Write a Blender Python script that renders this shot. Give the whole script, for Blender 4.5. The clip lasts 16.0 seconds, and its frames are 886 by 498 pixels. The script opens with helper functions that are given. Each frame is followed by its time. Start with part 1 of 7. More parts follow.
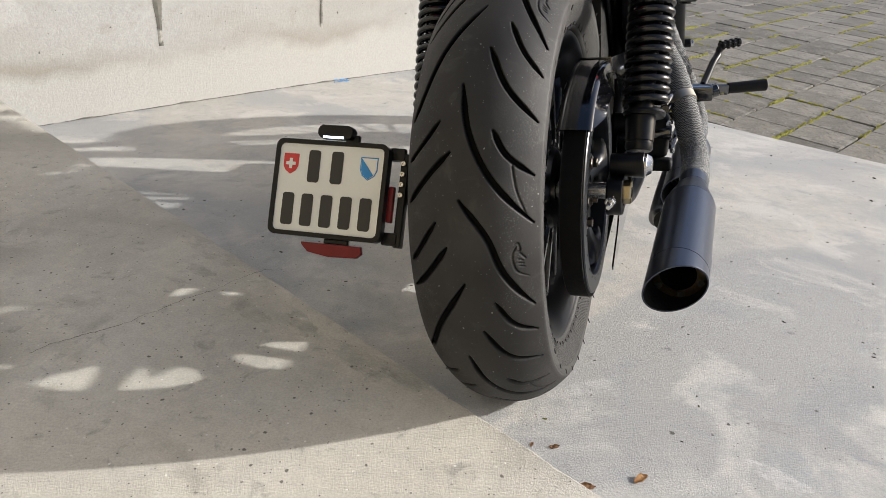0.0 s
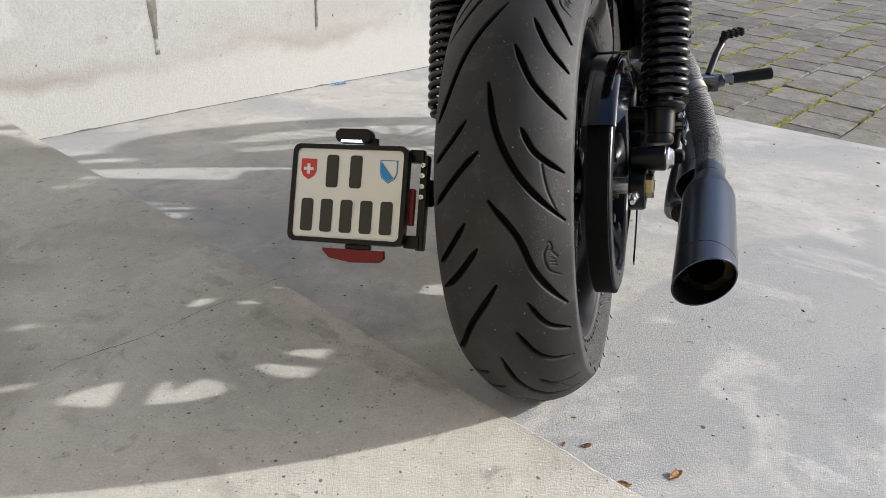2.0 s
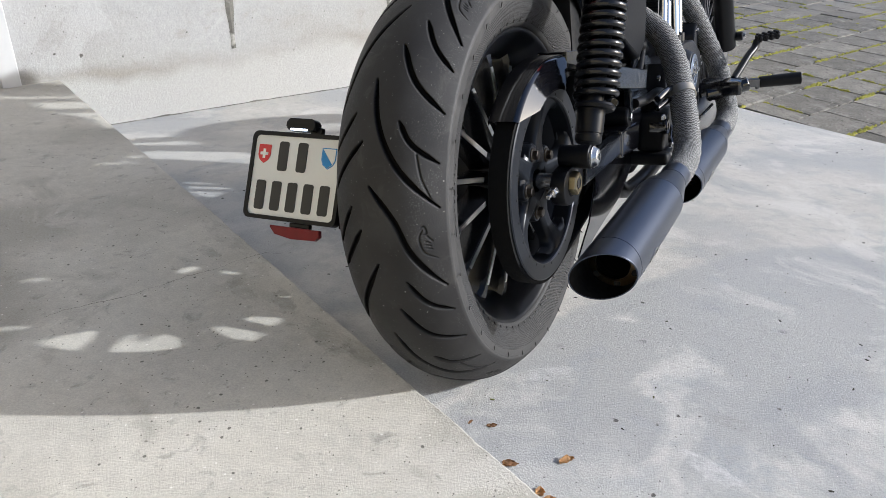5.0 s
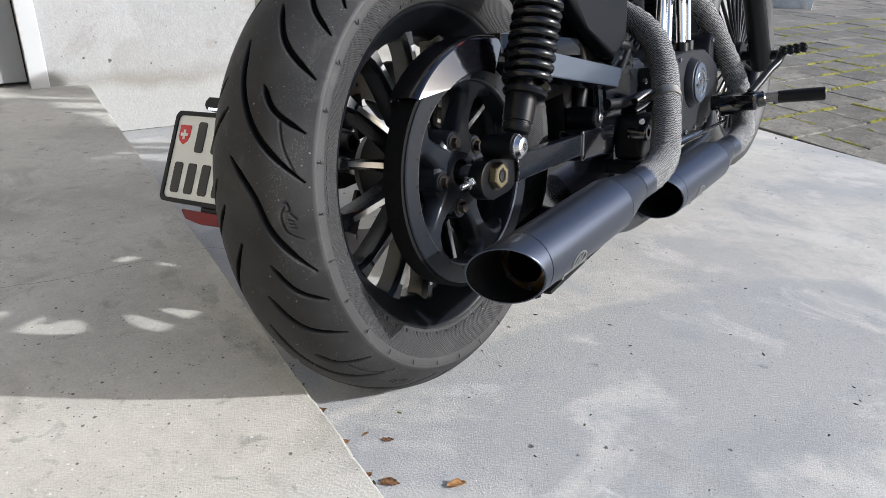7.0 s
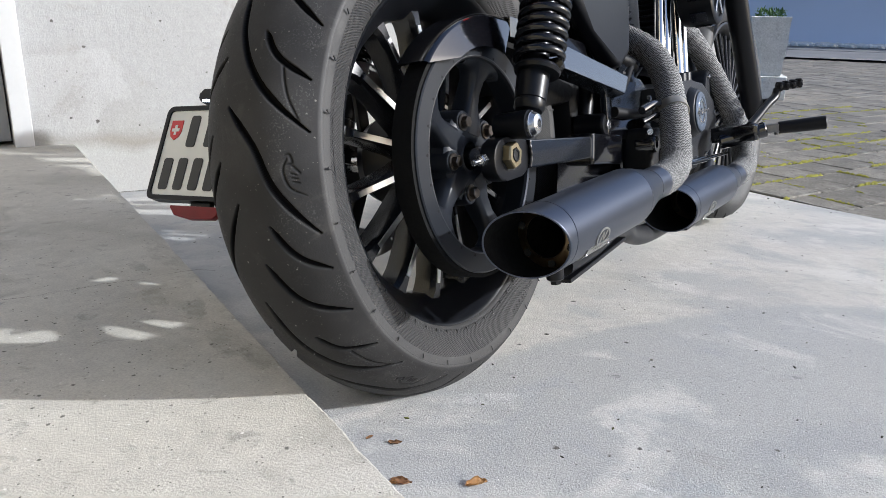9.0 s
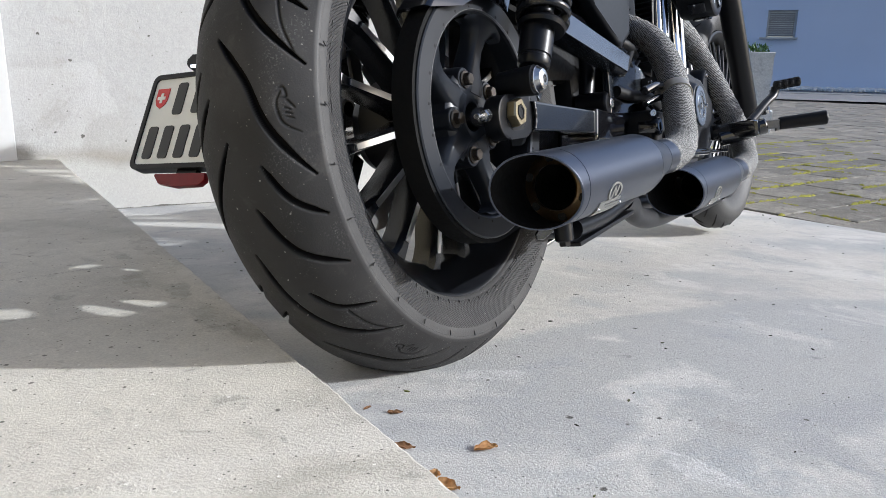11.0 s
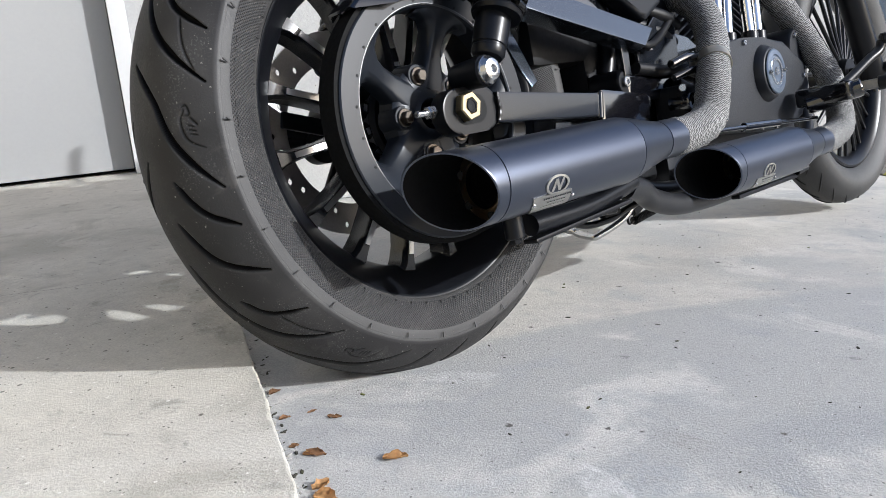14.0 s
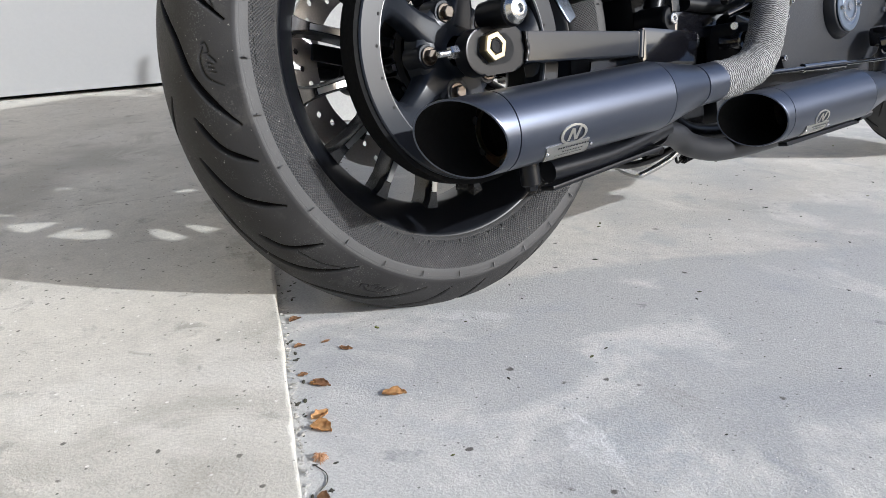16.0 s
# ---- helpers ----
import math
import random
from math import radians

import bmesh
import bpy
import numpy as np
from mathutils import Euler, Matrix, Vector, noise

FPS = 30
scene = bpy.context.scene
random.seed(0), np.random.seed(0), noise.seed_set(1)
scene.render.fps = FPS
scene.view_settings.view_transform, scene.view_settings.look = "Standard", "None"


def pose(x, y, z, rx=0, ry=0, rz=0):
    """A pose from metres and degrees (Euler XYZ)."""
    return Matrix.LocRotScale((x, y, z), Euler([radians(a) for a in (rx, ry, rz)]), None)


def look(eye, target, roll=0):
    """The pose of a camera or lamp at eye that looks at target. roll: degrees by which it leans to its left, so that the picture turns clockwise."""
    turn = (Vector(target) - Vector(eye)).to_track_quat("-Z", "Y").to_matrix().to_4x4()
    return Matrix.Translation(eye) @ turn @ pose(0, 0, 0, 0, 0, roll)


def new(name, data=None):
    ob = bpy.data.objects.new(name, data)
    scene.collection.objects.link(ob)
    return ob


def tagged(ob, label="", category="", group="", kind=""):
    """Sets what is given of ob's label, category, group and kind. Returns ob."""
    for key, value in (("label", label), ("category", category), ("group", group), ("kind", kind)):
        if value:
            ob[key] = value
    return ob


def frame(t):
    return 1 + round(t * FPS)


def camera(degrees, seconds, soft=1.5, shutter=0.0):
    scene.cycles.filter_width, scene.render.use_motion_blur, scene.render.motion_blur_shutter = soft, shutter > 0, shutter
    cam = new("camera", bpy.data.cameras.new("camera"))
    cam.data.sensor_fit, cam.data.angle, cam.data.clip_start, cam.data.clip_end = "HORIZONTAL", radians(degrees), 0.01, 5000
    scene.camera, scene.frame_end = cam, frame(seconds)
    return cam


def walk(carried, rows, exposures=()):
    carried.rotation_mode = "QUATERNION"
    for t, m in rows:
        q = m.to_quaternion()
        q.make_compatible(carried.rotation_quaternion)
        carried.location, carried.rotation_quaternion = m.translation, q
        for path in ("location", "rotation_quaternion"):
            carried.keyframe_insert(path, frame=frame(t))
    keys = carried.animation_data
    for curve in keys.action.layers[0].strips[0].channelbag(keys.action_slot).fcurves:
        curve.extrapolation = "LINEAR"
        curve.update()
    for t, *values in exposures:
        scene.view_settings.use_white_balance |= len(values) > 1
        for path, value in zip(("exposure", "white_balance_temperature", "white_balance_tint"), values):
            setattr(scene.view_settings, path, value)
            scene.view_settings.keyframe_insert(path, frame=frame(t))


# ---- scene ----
cam = camera(61.2, 16.0, soft=0.85)
PATH = [
    (0, (-0.05, -1.137, 0.803), (-0.192, 0.628, -0.126), 4.7),
    (0.5, (-0.089, -1.13, 0.796), (-0.221, 0.639, -0.128), 3.5),
    (1, (-0.108, -1.126, 0.797), (-0.234, 0.644, -0.125), 2.9),
    (1.5, (-0.11, -1.129, 0.793), (-0.231, 0.641, -0.131), 2.9),
    (2, (-0.095, -1.129, 0.797), (-0.221, 0.637, -0.132), 2.9),
    (2.5, (-0.048, -1.132, 0.8), (-0.197, 0.63, -0.135), 2.9),
    (3, (0.01, -1.145, 0.804), (-0.179, 0.612, -0.132), 2.9),
    (3.5, (0.072, -1.165, 0.814), (-0.184, 0.583, -0.125), 2.8),
    (3.7, (0.099, -1.176, 0.815), (-0.192, 0.568, -0.12), 2.7),
    (5.8, (0.297, -1.121, 0.836), (-0.223, 0.56, -0.115), 1.1),
    (6, (0.323, -1.107, 0.83), (-0.219, 0.57, -0.116), 1.2),
    (6.5, (0.402, -1.05, 0.779), (-0.218, 0.614, -0.141), 1.0),
    (7, (0.449, -1.006, 0.726), (-0.225, 0.669, -0.134), 1.3),
    (7.5, (0.451, -0.981, 0.685), (-0.232, 0.735, -0.08), 1.6),
    (8, (0.428, -0.995, 0.634), (-0.231, 0.766, -0.048), 1.8),
    (8.5, (0.417, -1.012, 0.586), (-0.233, 0.77, -0.048), 1.5),
    (9, (0.411, -1.005, 0.54), (-0.263, 0.781, -0.058), 1.2),
    (9.2, (0.41, -1.001, 0.527), (-0.277, 0.785, -0.053), 1.2),
    (11.3, (0.378, -0.975, 0.415), (-0.277, 0.854, -0.062), 1.1),
    (11.5, (0.374, -0.959, 0.419), (-0.285, 0.864, -0.075), 1.0),
    (12, (0.389, -0.925, 0.42), (-0.314, 0.877, -0.09), -0.0),
    (12.5, (0.457, -0.901, 0.426), (-0.334, 0.861, -0.09), -1.6),
    (13, (0.516, -0.876, 0.426), (-0.39, 0.832, -0.084), -3.3),
    (13.5, (0.576, -0.85, 0.425), (-0.435, 0.801, -0.076), -4.5),
    (14, (0.63, -0.836, 0.428), (-0.454, 0.767, -0.081), -4.5),
    (14.5, (0.673, -0.828, 0.411), (-0.452, 0.738, -0.121), -3.6),
    (15, (0.698, -0.814, 0.412), (-0.465, 0.712, -0.153), -3.5),
    (15.5, (0.695, -0.803, 0.435), (-0.499, 0.672, -0.197), -3.6),
    (16, (0.686, -0.795, 0.459), (-0.519, 0.632, -0.255), -3.5),
]
walk(cam, [(t, look(eye, target, roll)) for t, eye, target, roll in PATH],
     exposures=[(0, 0.20, 6000, 10), (1.5, 0.20, 5850, 10), (3.5, 0.20, 5600, 10), (6, 0.28, 5520, 10), (16, 0.28, 5480, 10)])

# ---- light ----
world = bpy.data.worlds.new("sky")
scene.world = world
world.use_nodes = True
wn = world.node_tree
sky = wn.nodes.new("ShaderNodeTexSky")
SUN_EL, SUN_AZ = 22.75, (0.965, 0.263)
sky.sky_type, sky.sun_disc = "NISHITA", False
sky.sun_elevation, sky.sun_rotation = radians(SUN_EL), math.atan2(SUN_AZ[0], SUN_AZ[1])
sky.air_density, sky.dust_density, sky.ozone_density = 0.75, 3.0, 0.3
wn.nodes["Background"].inputs[1].default_value = 0.15
wn.links.new(sky.outputs[0], wn.nodes["Background"].inputs[0])
sun = new("sun", bpy.data.lights.new("sun", "SUN"))
sun.data.energy, sun.data.angle, sun.data.color = 5.0, radians(0.8), (1.0, 0.93, 0.82)
sun_from = Vector((SUN_AZ[0], SUN_AZ[1], math.tan(radians(SUN_EL)) * math.hypot(*SUN_AZ))).normalized()
sun.matrix_world = look(sun_from * 20, (0, 0, 0))


# ---- materials ----
def mat(name, colour, rough=0.6, metal=0.0, var=0.15, scale=8.0, grain=60.0, bump=0.1, dist=0.002, spec=0.5, coat=0.0, stain=None, stain_scale=2.0, stain_at=(0.5, 0.62), rnd=0.0, speck=None, band=None, patch=None, arc=None, grit=None, blots=None):
    """A surface with slow and fine variation, an optional stain colour, and fine relief."""
    m = bpy.data.materials.new(name)
    m.use_nodes = True
    t = m.node_tree
    N, K = t.nodes, t.links
    b = N["Principled BSDF"]
    tc = N.new("ShaderNodeTexCoord")
    big, fine = N.new("ShaderNodeTexNoise"), N.new("ShaderNodeTexNoise")
    big.inputs["Scale"].default_value, big.inputs["Detail"].default_value = scale, 6
    fine.inputs["Scale"].default_value, fine.inputs["Detail"].default_value = grain, 8
    fine.inputs["Roughness"].default_value = 0.65
    for n in (big, fine):
        K.new(tc.outputs["Object"], n.inputs["Vector"])
    mix = N.new("ShaderNodeMath")
    mix.operation = "ADD"
    K.new(big.outputs["Fac"], mix.inputs[0])
    K.new(fine.outputs["Fac"], mix.inputs[1])
    mr = N.new("ShaderNodeMapRange")
    mr.inputs["From Min"].default_value, mr.inputs["From Max"].default_value = 0.6, 1.4
    mr.inputs["To Min"].default_value, mr.inputs["To Max"].default_value = 1 - var, 1 + var
    K.new(mix.outputs[0], mr.inputs["Value"])
    value = mr.outputs[0]
    if rnd:
        oi = N.new("ShaderNodeObjectInfo")
        r2 = N.new("ShaderNodeMapRange")
        r2.inputs["To Min"].default_value, r2.inputs["To Max"].default_value = 1 - rnd, 1 + rnd
        K.new(oi.outputs["Random"], r2.inputs["Value"])
        mu = N.new("ShaderNodeMath")
        mu.operation = "MULTIPLY"
        K.new(value, mu.inputs[0])
        K.new(r2.outputs[0], mu.inputs[1])
        value = mu.outputs[0]
    sc = N.new("ShaderNodeVectorMath")
    sc.operation = "SCALE"
    sc.inputs[0].default_value = colour
    K.new(value, sc.inputs["Scale"])
    out = sc.outputs[0]
    if stain:
        sn = N.new("ShaderNodeTexNoise")
        sn.inputs["Scale"].default_value, sn.inputs["Detail"].default_value = stain_scale, 7
        K.new(tc.outputs["Object"], sn.inputs["Vector"])
        sr = N.new("ShaderNodeMapRange")
        sr.inputs["From Min"].default_value, sr.inputs["From Max"].default_value = stain_at
        K.new(sn.outputs["Fac"], sr.inputs["Value"])
        mc = N.new("ShaderNodeMix")
        mc.data_type = "RGBA"
        K.new(sr.outputs[0], mc.inputs["Factor"])
        K.new(out, mc.inputs["A"])
        mc.inputs["B"].default_value = (*stain, 1)
        out = mc.outputs["Result"]
    def blend(fac, colour):
        nonlocal out
        mc = N.new("ShaderNodeMix")
        mc.data_type = "RGBA"
        K.new(fac, mc.inputs["Factor"])
        K.new(out, mc.inputs["A"])
        mc.inputs["B"].default_value = (*colour, 1)
        out = mc.outputs["Result"]

    def ramp(socket, lo, hi, to=1.0):
        r = N.new("ShaderNodeMapRange")
        r.inputs["From Min"].default_value, r.inputs["From Max"].default_value, r.inputs["To Max"].default_value = lo, hi, to
        K.new(socket, r.inputs["Value"])
        return r.outputs[0]

    def times(a, c):
        n = N.new("ShaderNodeMath")
        n.operation = "MULTIPLY"
        K.new(a, n.inputs[0])
        K.new(c, n.inputs[1])
        return n.outputs[0]
    if arc:
        # a faint tide mark: one tone within a circle, another outside, with a ragged edge
        cx, cy, rad, inside, amount = arc
        dist3 = N.new("ShaderNodeVectorMath")
        dist3.operation = "DISTANCE"
        flat = N.new("ShaderNodeVectorMath")
        flat.operation = "MULTIPLY"
        K.new(tc.outputs["Object"], flat.inputs[0])
        flat.inputs[1].default_value = (1, 1, 0)
        K.new(flat.outputs[0], dist3.inputs[0])
        dist3.inputs[1].default_value = (cx, cy, 0)
        rag = N.new("ShaderNodeMath")
        rag.operation = "MULTIPLY_ADD"
        K.new(fine.outputs["Fac"], rag.inputs[0])
        rag.inputs[1].default_value = 0.05
        K.new(dist3.outputs["Value"], rag.inputs[2])
        rag2 = N.new("ShaderNodeMath")
        rag2.operation = "MULTIPLY_ADD"
        K.new(big.outputs["Fac"], rag2.inputs[0])
        rag2.inputs[1].default_value = 0.10
        K.new(rag.outputs[0], rag2.inputs[2])
        blend(ramp(rag2.outputs[0], rad + 0.075 + 0.012, rad + 0.075 - 0.012, amount), inside)
    for p_scale, lo_, hi_, colour3, amount in patch or ():
        pn = N.new("ShaderNodeTexNoise")
        pn.inputs["Scale"].default_value, pn.inputs["Detail"].default_value, pn.inputs["Roughness"].default_value = p_scale, 9, 0.62
        pn.inputs["Distortion"].default_value = 0.6
        K.new(tc.outputs["Object"], pn.inputs["Vector"])
        blend(ramp(pn.outputs["Fac"], lo_, hi_, amount), colour3)
    for bx, by, rx, ry, turn, colour4, amount in blots or ():
        # a stain with a ragged outline at one place
        mp = N.new("ShaderNodeMapping")
        mp.vector_type = "TEXTURE"
        mp.inputs["Location"].default_value, mp.inputs["Rotation"].default_value, mp.inputs["Scale"].default_value = (bx, by, 0), (0, 0, radians(turn)), (rx, ry, 1000)
        K.new(tc.outputs["Object"], mp.inputs["Vector"])
        rag = N.new("ShaderNodeTexNoise")
        rag.inputs["Scale"].default_value, rag.inputs["Detail"].default_value, rag.inputs["Roughness"].default_value = 1.9, 8, 0.68
        K.new(mp.outputs[0], rag.inputs["Vector"])
        wv = N.new("ShaderNodeVectorMath")
        wv.operation = "MULTIPLY_ADD"
        K.new(rag.outputs["Color"], wv.inputs[0])
        wv.inputs[1].default_value, wv.inputs[2].default_value = (2.2, 2.2, 0), (-1.1, -1.1, 0)
        av = N.new("ShaderNodeVectorMath")
        K.new(wv.outputs[0], av.inputs[0])
        K.new(mp.outputs[0], av.inputs[1])
        ln = N.new("ShaderNodeVectorMath")
        ln.operation = "LENGTH"
        K.new(av.outputs[0], ln.inputs[0])
        blend(times(ramp(ln.outputs["Value"], 1.02, 0.72, amount), ramp(fine.outputs["Fac"], 0.36, 0.58)), colour4)
    for sp_scale, size, share, colour2 in speck or ():
        vo = N.new("ShaderNodeTexVoronoi")
        vo.inputs["Scale"].default_value = sp_scale
        warp = N.new("ShaderNodeVectorMath")
        warp.operation = "MULTIPLY_ADD"
        K.new(fine.outputs["Color"], warp.inputs[0])
        warp.inputs[1].default_value = (0.6 / sp_scale,) * 3
        K.new(tc.outputs["Object"], warp.inputs[2])
        K.new(warp.outputs[0], vo.inputs["Vector"])
        sepc = N.new("ShaderNodeSeparateColor")
        K.new(vo.outputs["Color"], sepc.inputs[0])
        blend(times(ramp(vo.outputs["Distance"], size, size * 0.6), ramp(sepc.outputs[0], 1 - share, 1 - share + 0.02)), colour2)
    if band:
        # an irregular tide line at a height, with another tone below it
        height, wide, line_colour, below = band
        sx = N.new("ShaderNodeSeparateXYZ")
        K.new(tc.outputs["Object"], sx.inputs[0])
        wob = N.new("ShaderNodeTexNoise")
        wob.inputs["Scale"].default_value, wob.inputs["Detail"].default_value = 3.0, 8
        K.new(tc.outputs["Object"], wob.inputs["Vector"])
        wz = N.new("ShaderNodeMath")
        wz.operation = "MULTIPLY_ADD"
        K.new(wob.outputs["Fac"], wz.inputs[0])
        wz.inputs[1].default_value = 0.30
        K.new(sx.outputs[2], wz.inputs[2])
        blend(ramp(wz.outputs[0], height + 0.03, height - 0.03), below)
        ab = N.new("ShaderNodeMath")
        ab.operation = "SUBTRACT"
        K.new(wz.outputs[0], ab.inputs[0])
        ab.inputs[1].default_value = height
        ab2 = N.new("ShaderNodeMath")
        ab2.operation = "ABSOLUTE"
        K.new(ab.outputs[0], ab2.inputs[0])
        blend(times(ramp(ab2.outputs[0], wide, 0.0, 0.75), ramp(big.outputs["Fac"], 0.35, 0.65)), line_colour)
    if grit:
        # sand in the surface: tone and relief at a few millimetres
        g_scale, g_tone, g_strength, g_dist = grit
        gn = N.new("ShaderNodeTexNoise")
        gn.inputs["Scale"].default_value, gn.inputs["Detail"].default_value, gn.inputs["Roughness"].default_value = g_scale, 4, 0.7
        K.new(tc.outputs["Object"], gn.inputs["Vector"])
        gr = N.new("ShaderNodeMapRange")
        gr.inputs["From Min"].default_value, gr.inputs["From Max"].default_value = 0.32, 0.68
        gr.inputs["To Min"].default_value, gr.inputs["To Max"].default_value = 1 - g_tone, 1 + g_tone
        K.new(gn.outputs["Fac"], gr.inputs["Value"])
        gs = N.new("ShaderNodeVectorMath")
        gs.operation = "SCALE"
        K.new(out, gs.inputs[0])
        K.new(gr.outputs[0], gs.inputs["Scale"])
        out = gs.outputs[0]
    K.new(out, b.inputs["Base Color"])
    b.inputs["Metallic"].default_value = metal
    b.inputs["Specular IOR Level"].default_value = spec
    b.inputs["Coat Weight"].default_value = coat
    b.inputs["Coat Roughness"].default_value = 0.08
    rv = 0.08 if bump >= 0.2 else 0.015
    rr = N.new("ShaderNodeMapRange")
    rr.inputs["From Min"].default_value, rr.inputs["From Max"].default_value = 0.35, 0.65
    rr.inputs["To Min"].default_value, rr.inputs["To Max"].default_value = max(0.02, rough - rv), min(1, rough + rv)
    K.new(fine.outputs["Fac"], rr.inputs["Value"])
    K.new(rr.outputs[0], b.inputs["Roughness"])
    if bump:
        bp = N.new("ShaderNodeBump")
        bp.inputs["Strength"].default_value, bp.inputs["Distance"].default_value = bump, dist
        K.new(fine.outputs["Fac"], bp.inputs["Height"])
        K.new(bp.outputs[0], b.inputs["Normal"])
        if grit:
            gb = N.new("ShaderNodeBump")
            gb.inputs["Strength"].default_value, gb.inputs["Distance"].default_value = g_strength, g_dist
            K.new(gn.outputs["Fac"], gb.inputs["Height"])
            K.new(bp.outputs[0], gb.inputs["Normal"])
            K.new(gb.outputs[0], b.inputs["Normal"])
    return m


GREY_STAIN, DARK_STAIN, PALE_SCUFF = (0.31, 0.305, 0.29), (0.20, 0.20, 0.195), (0.58, 0.58, 0.57)
concrete = mat("pad_concrete", (0.462, 0.446, 0.410), 0.8, 0, 0.20, 2.2, 40, 0.30, 0.003, 0.3, stain=(0.365, 0.365, 0.36), stain_scale=1.5, stain_at=(0.47, 0.60),
               patch=[(1.1, 0.52, 0.58, (0.50, 0.49, 0.46), 0.5), (4.5, 0.54, 0.64, (0.55, 0.535, 0.50), 0.7), (2.7, 0.55, 0.66, (0.31, 0.314, 0.318), 0.7), (16, 0.58, 0.68, (0.34, 0.335, 0.32), 0.55), (8, 0.55, 0.70, (0.33, 0.338, 0.345), 0.7)],
               arc=(1.449, -0.596, 1.492, (0.350, 0.350, 0.342), 0.85), grit=(300, 0.15, 0.60, 0.0032),
               blots=[(0.439, -0.131, 0.036, 0.018, -9, GREY_STAIN, 0.7), (0.562, -0.190, 0.038, 0.008, -20, (0.28, 0.29, 0.30), 0.7), (0.455, -0.235, 0.080, 0.045, -35, (0.33, 0.345, 0.355), 0.6), (0.405, -0.262, 0.050, 0.022, -40, PALE_SCUFF, 0.55), (0.375, -0.235, 0.020, 0.009, -30, PALE_SCUFF, 0.6),
                      (0.291, 0.079, 0.013, 0.008, 20, DARK_STAIN, 0.75), (0.143, 0.013, 0.012, 0.007, 20, DARK_STAIN, 0.6), (0.562, 0.210, 0.010, 0.007, 0, DARK_STAIN, 0.7), (0.276, -0.385, 0.022, 0.013, 35, (0.25, 0.255, 0.255), 0.75), (0.408, -0.338, 0.015, 0.009, 0, (0.27, 0.27, 0.265), 0.6),
                      (0.250, 0.690, 0.100, 0.040, 5, GREY_STAIN, 0.5), (0.420, 0.560, 0.110, 0.045, 20, (0.34, 0.335, 0.325), 0.5), (0.30, 0.33, 0.06, 0.02, 40, (0.33, 0.33, 0.33), 0.5), (0.135, -0.085, 0.060, 0.022, 25, PALE_SCUFF, 0.4)],
               speck=[(30, 0.14, 0.08, (0.10, 0.095, 0.085)), (9, 0.12, 0.08, (0.23, 0.23, 0.22)), (130, 0.22, 0.10, (0.16, 0.155, 0.145)), (120, 0.16, 0.06, (0.60, 0.59, 0.57))])
slab_concrete = mat("slab_concrete", (0.52, 0.495, 0.435), 0.88, 0, 0.18, 3.0, 45, 0.35, 0.003, 0.25, stain=(0.39, 0.37, 0.32), stain_scale=2.4, stain_at=(0.5, 0.64), patch=[(6, 0.56, 0.66, (0.36, 0.34, 0.29), 0.6), (2.0, 0.58, 0.62, (0.57, 0.545, 0.49), 0.6), (22, 0.60, 0.70, (0.29, 0.275, 0.24), 0.7)],
                    grit=(260, 0.13, 0.55, 0.0036),
                    blots=[(-0.370, -0.080, 0.050, 0.020, -50, (0.20, 0.19, 0.165), 0.45), (-0.240, -0.170, 0.080, 0.026, -36, (0.22, 0.21, 0.18), 0.45), (-0.462, -0.070, 0.060, 0.020, -40, (0.23, 0.215, 0.18), 0.45), (-0.170, -0.195, 0.060, 0.020, -36, (0.22, 0.205, 0.175), 0.45), (-0.600, 0.045, 0.040, 0.016, -30, (0.23, 0.215, 0.185), 0.45), (-0.60, 0.12, 0.10, 0.03, -36, (0.27, 0.25, 0.215), 0.45)],
                    speck=[(60, 0.2, 0.10, (0.15, 0.14, 0.12)), (14, 0.11, 0.07, (0.26, 0.25, 0.22)), (150, 0.24, 0.12, (0.16, 0.15, 0.13)), (90, 0.2, 0.12, (0.66, 0.64, 0.59))])
wall_concrete = mat("wall_concrete", (0.355, 0.354, 0.345), 0.85, 0, 0.12, 1.6, 34, 0.35, 0.003, 0.3, stain=(0.325, 0.318, 0.30), stain_scale=1.1, patch=[(5, 0.58, 0.66, (0.30, 0.288, 0.26), 0.7), (2.2, 0.56, 0.60, (0.415, 0.413, 0.405), 0.6), (14, 0.60, 0.72, (0.30, 0.29, 0.265), 0.5)], grit=(120, 0.07, 0.4, 0.003), speck=[(20, 0.13, 0.30, (0.10, 0.095, 0.085)), (45, 0.14, 0.16, (0.17, 0.165, 0.15)), (9, 0.10, 0.22, (0.13, 0.125, 0.11))], band=(0.235, 0.06, (0.235, 0.22, 0.185), (0.375, 0.370, 0.352)))
paver_stone = mat("paver_stone", (0.178, 0.165, 0.142), 0.85, 0, 0.45, 9, 90, 0.6, 0.004, 0.3, rnd=0.26, patch=[(7, 0.55, 0.66, (0.27, 0.26, 0.23), 0.7), (3, 0.52, 0.66, (0.095, 0.088, 0.075), 0.6), (25, 0.54, 0.64, (0.085, 0.078, 0.064), 0.7), (45, 0.58, 0.66, (0.30, 0.285, 0.25), 0.5)], grit=(150, 0.22, 0.6, 0.004), speck=[(60, 0.2, 0.15, (0.34, 0.33, 0.30)), (40, 0.2, 0.12, (0.06, 0.055, 0.05))])
joint_soil = mat("joint_soil", (0.045, 0.043, 0.034), 0.95, 0, 0.3, 12, 120, 0.7, 0.004, 0.2, stain=(0.14, 0.15, 0.04), stain_scale=3.5, stain_at=(0.56, 0.66))
asphalt = mat("asphalt", (0.16, 0.16, 0.165), 0.9, 0, 0.2, 2, 150, 0.6, 0.004)
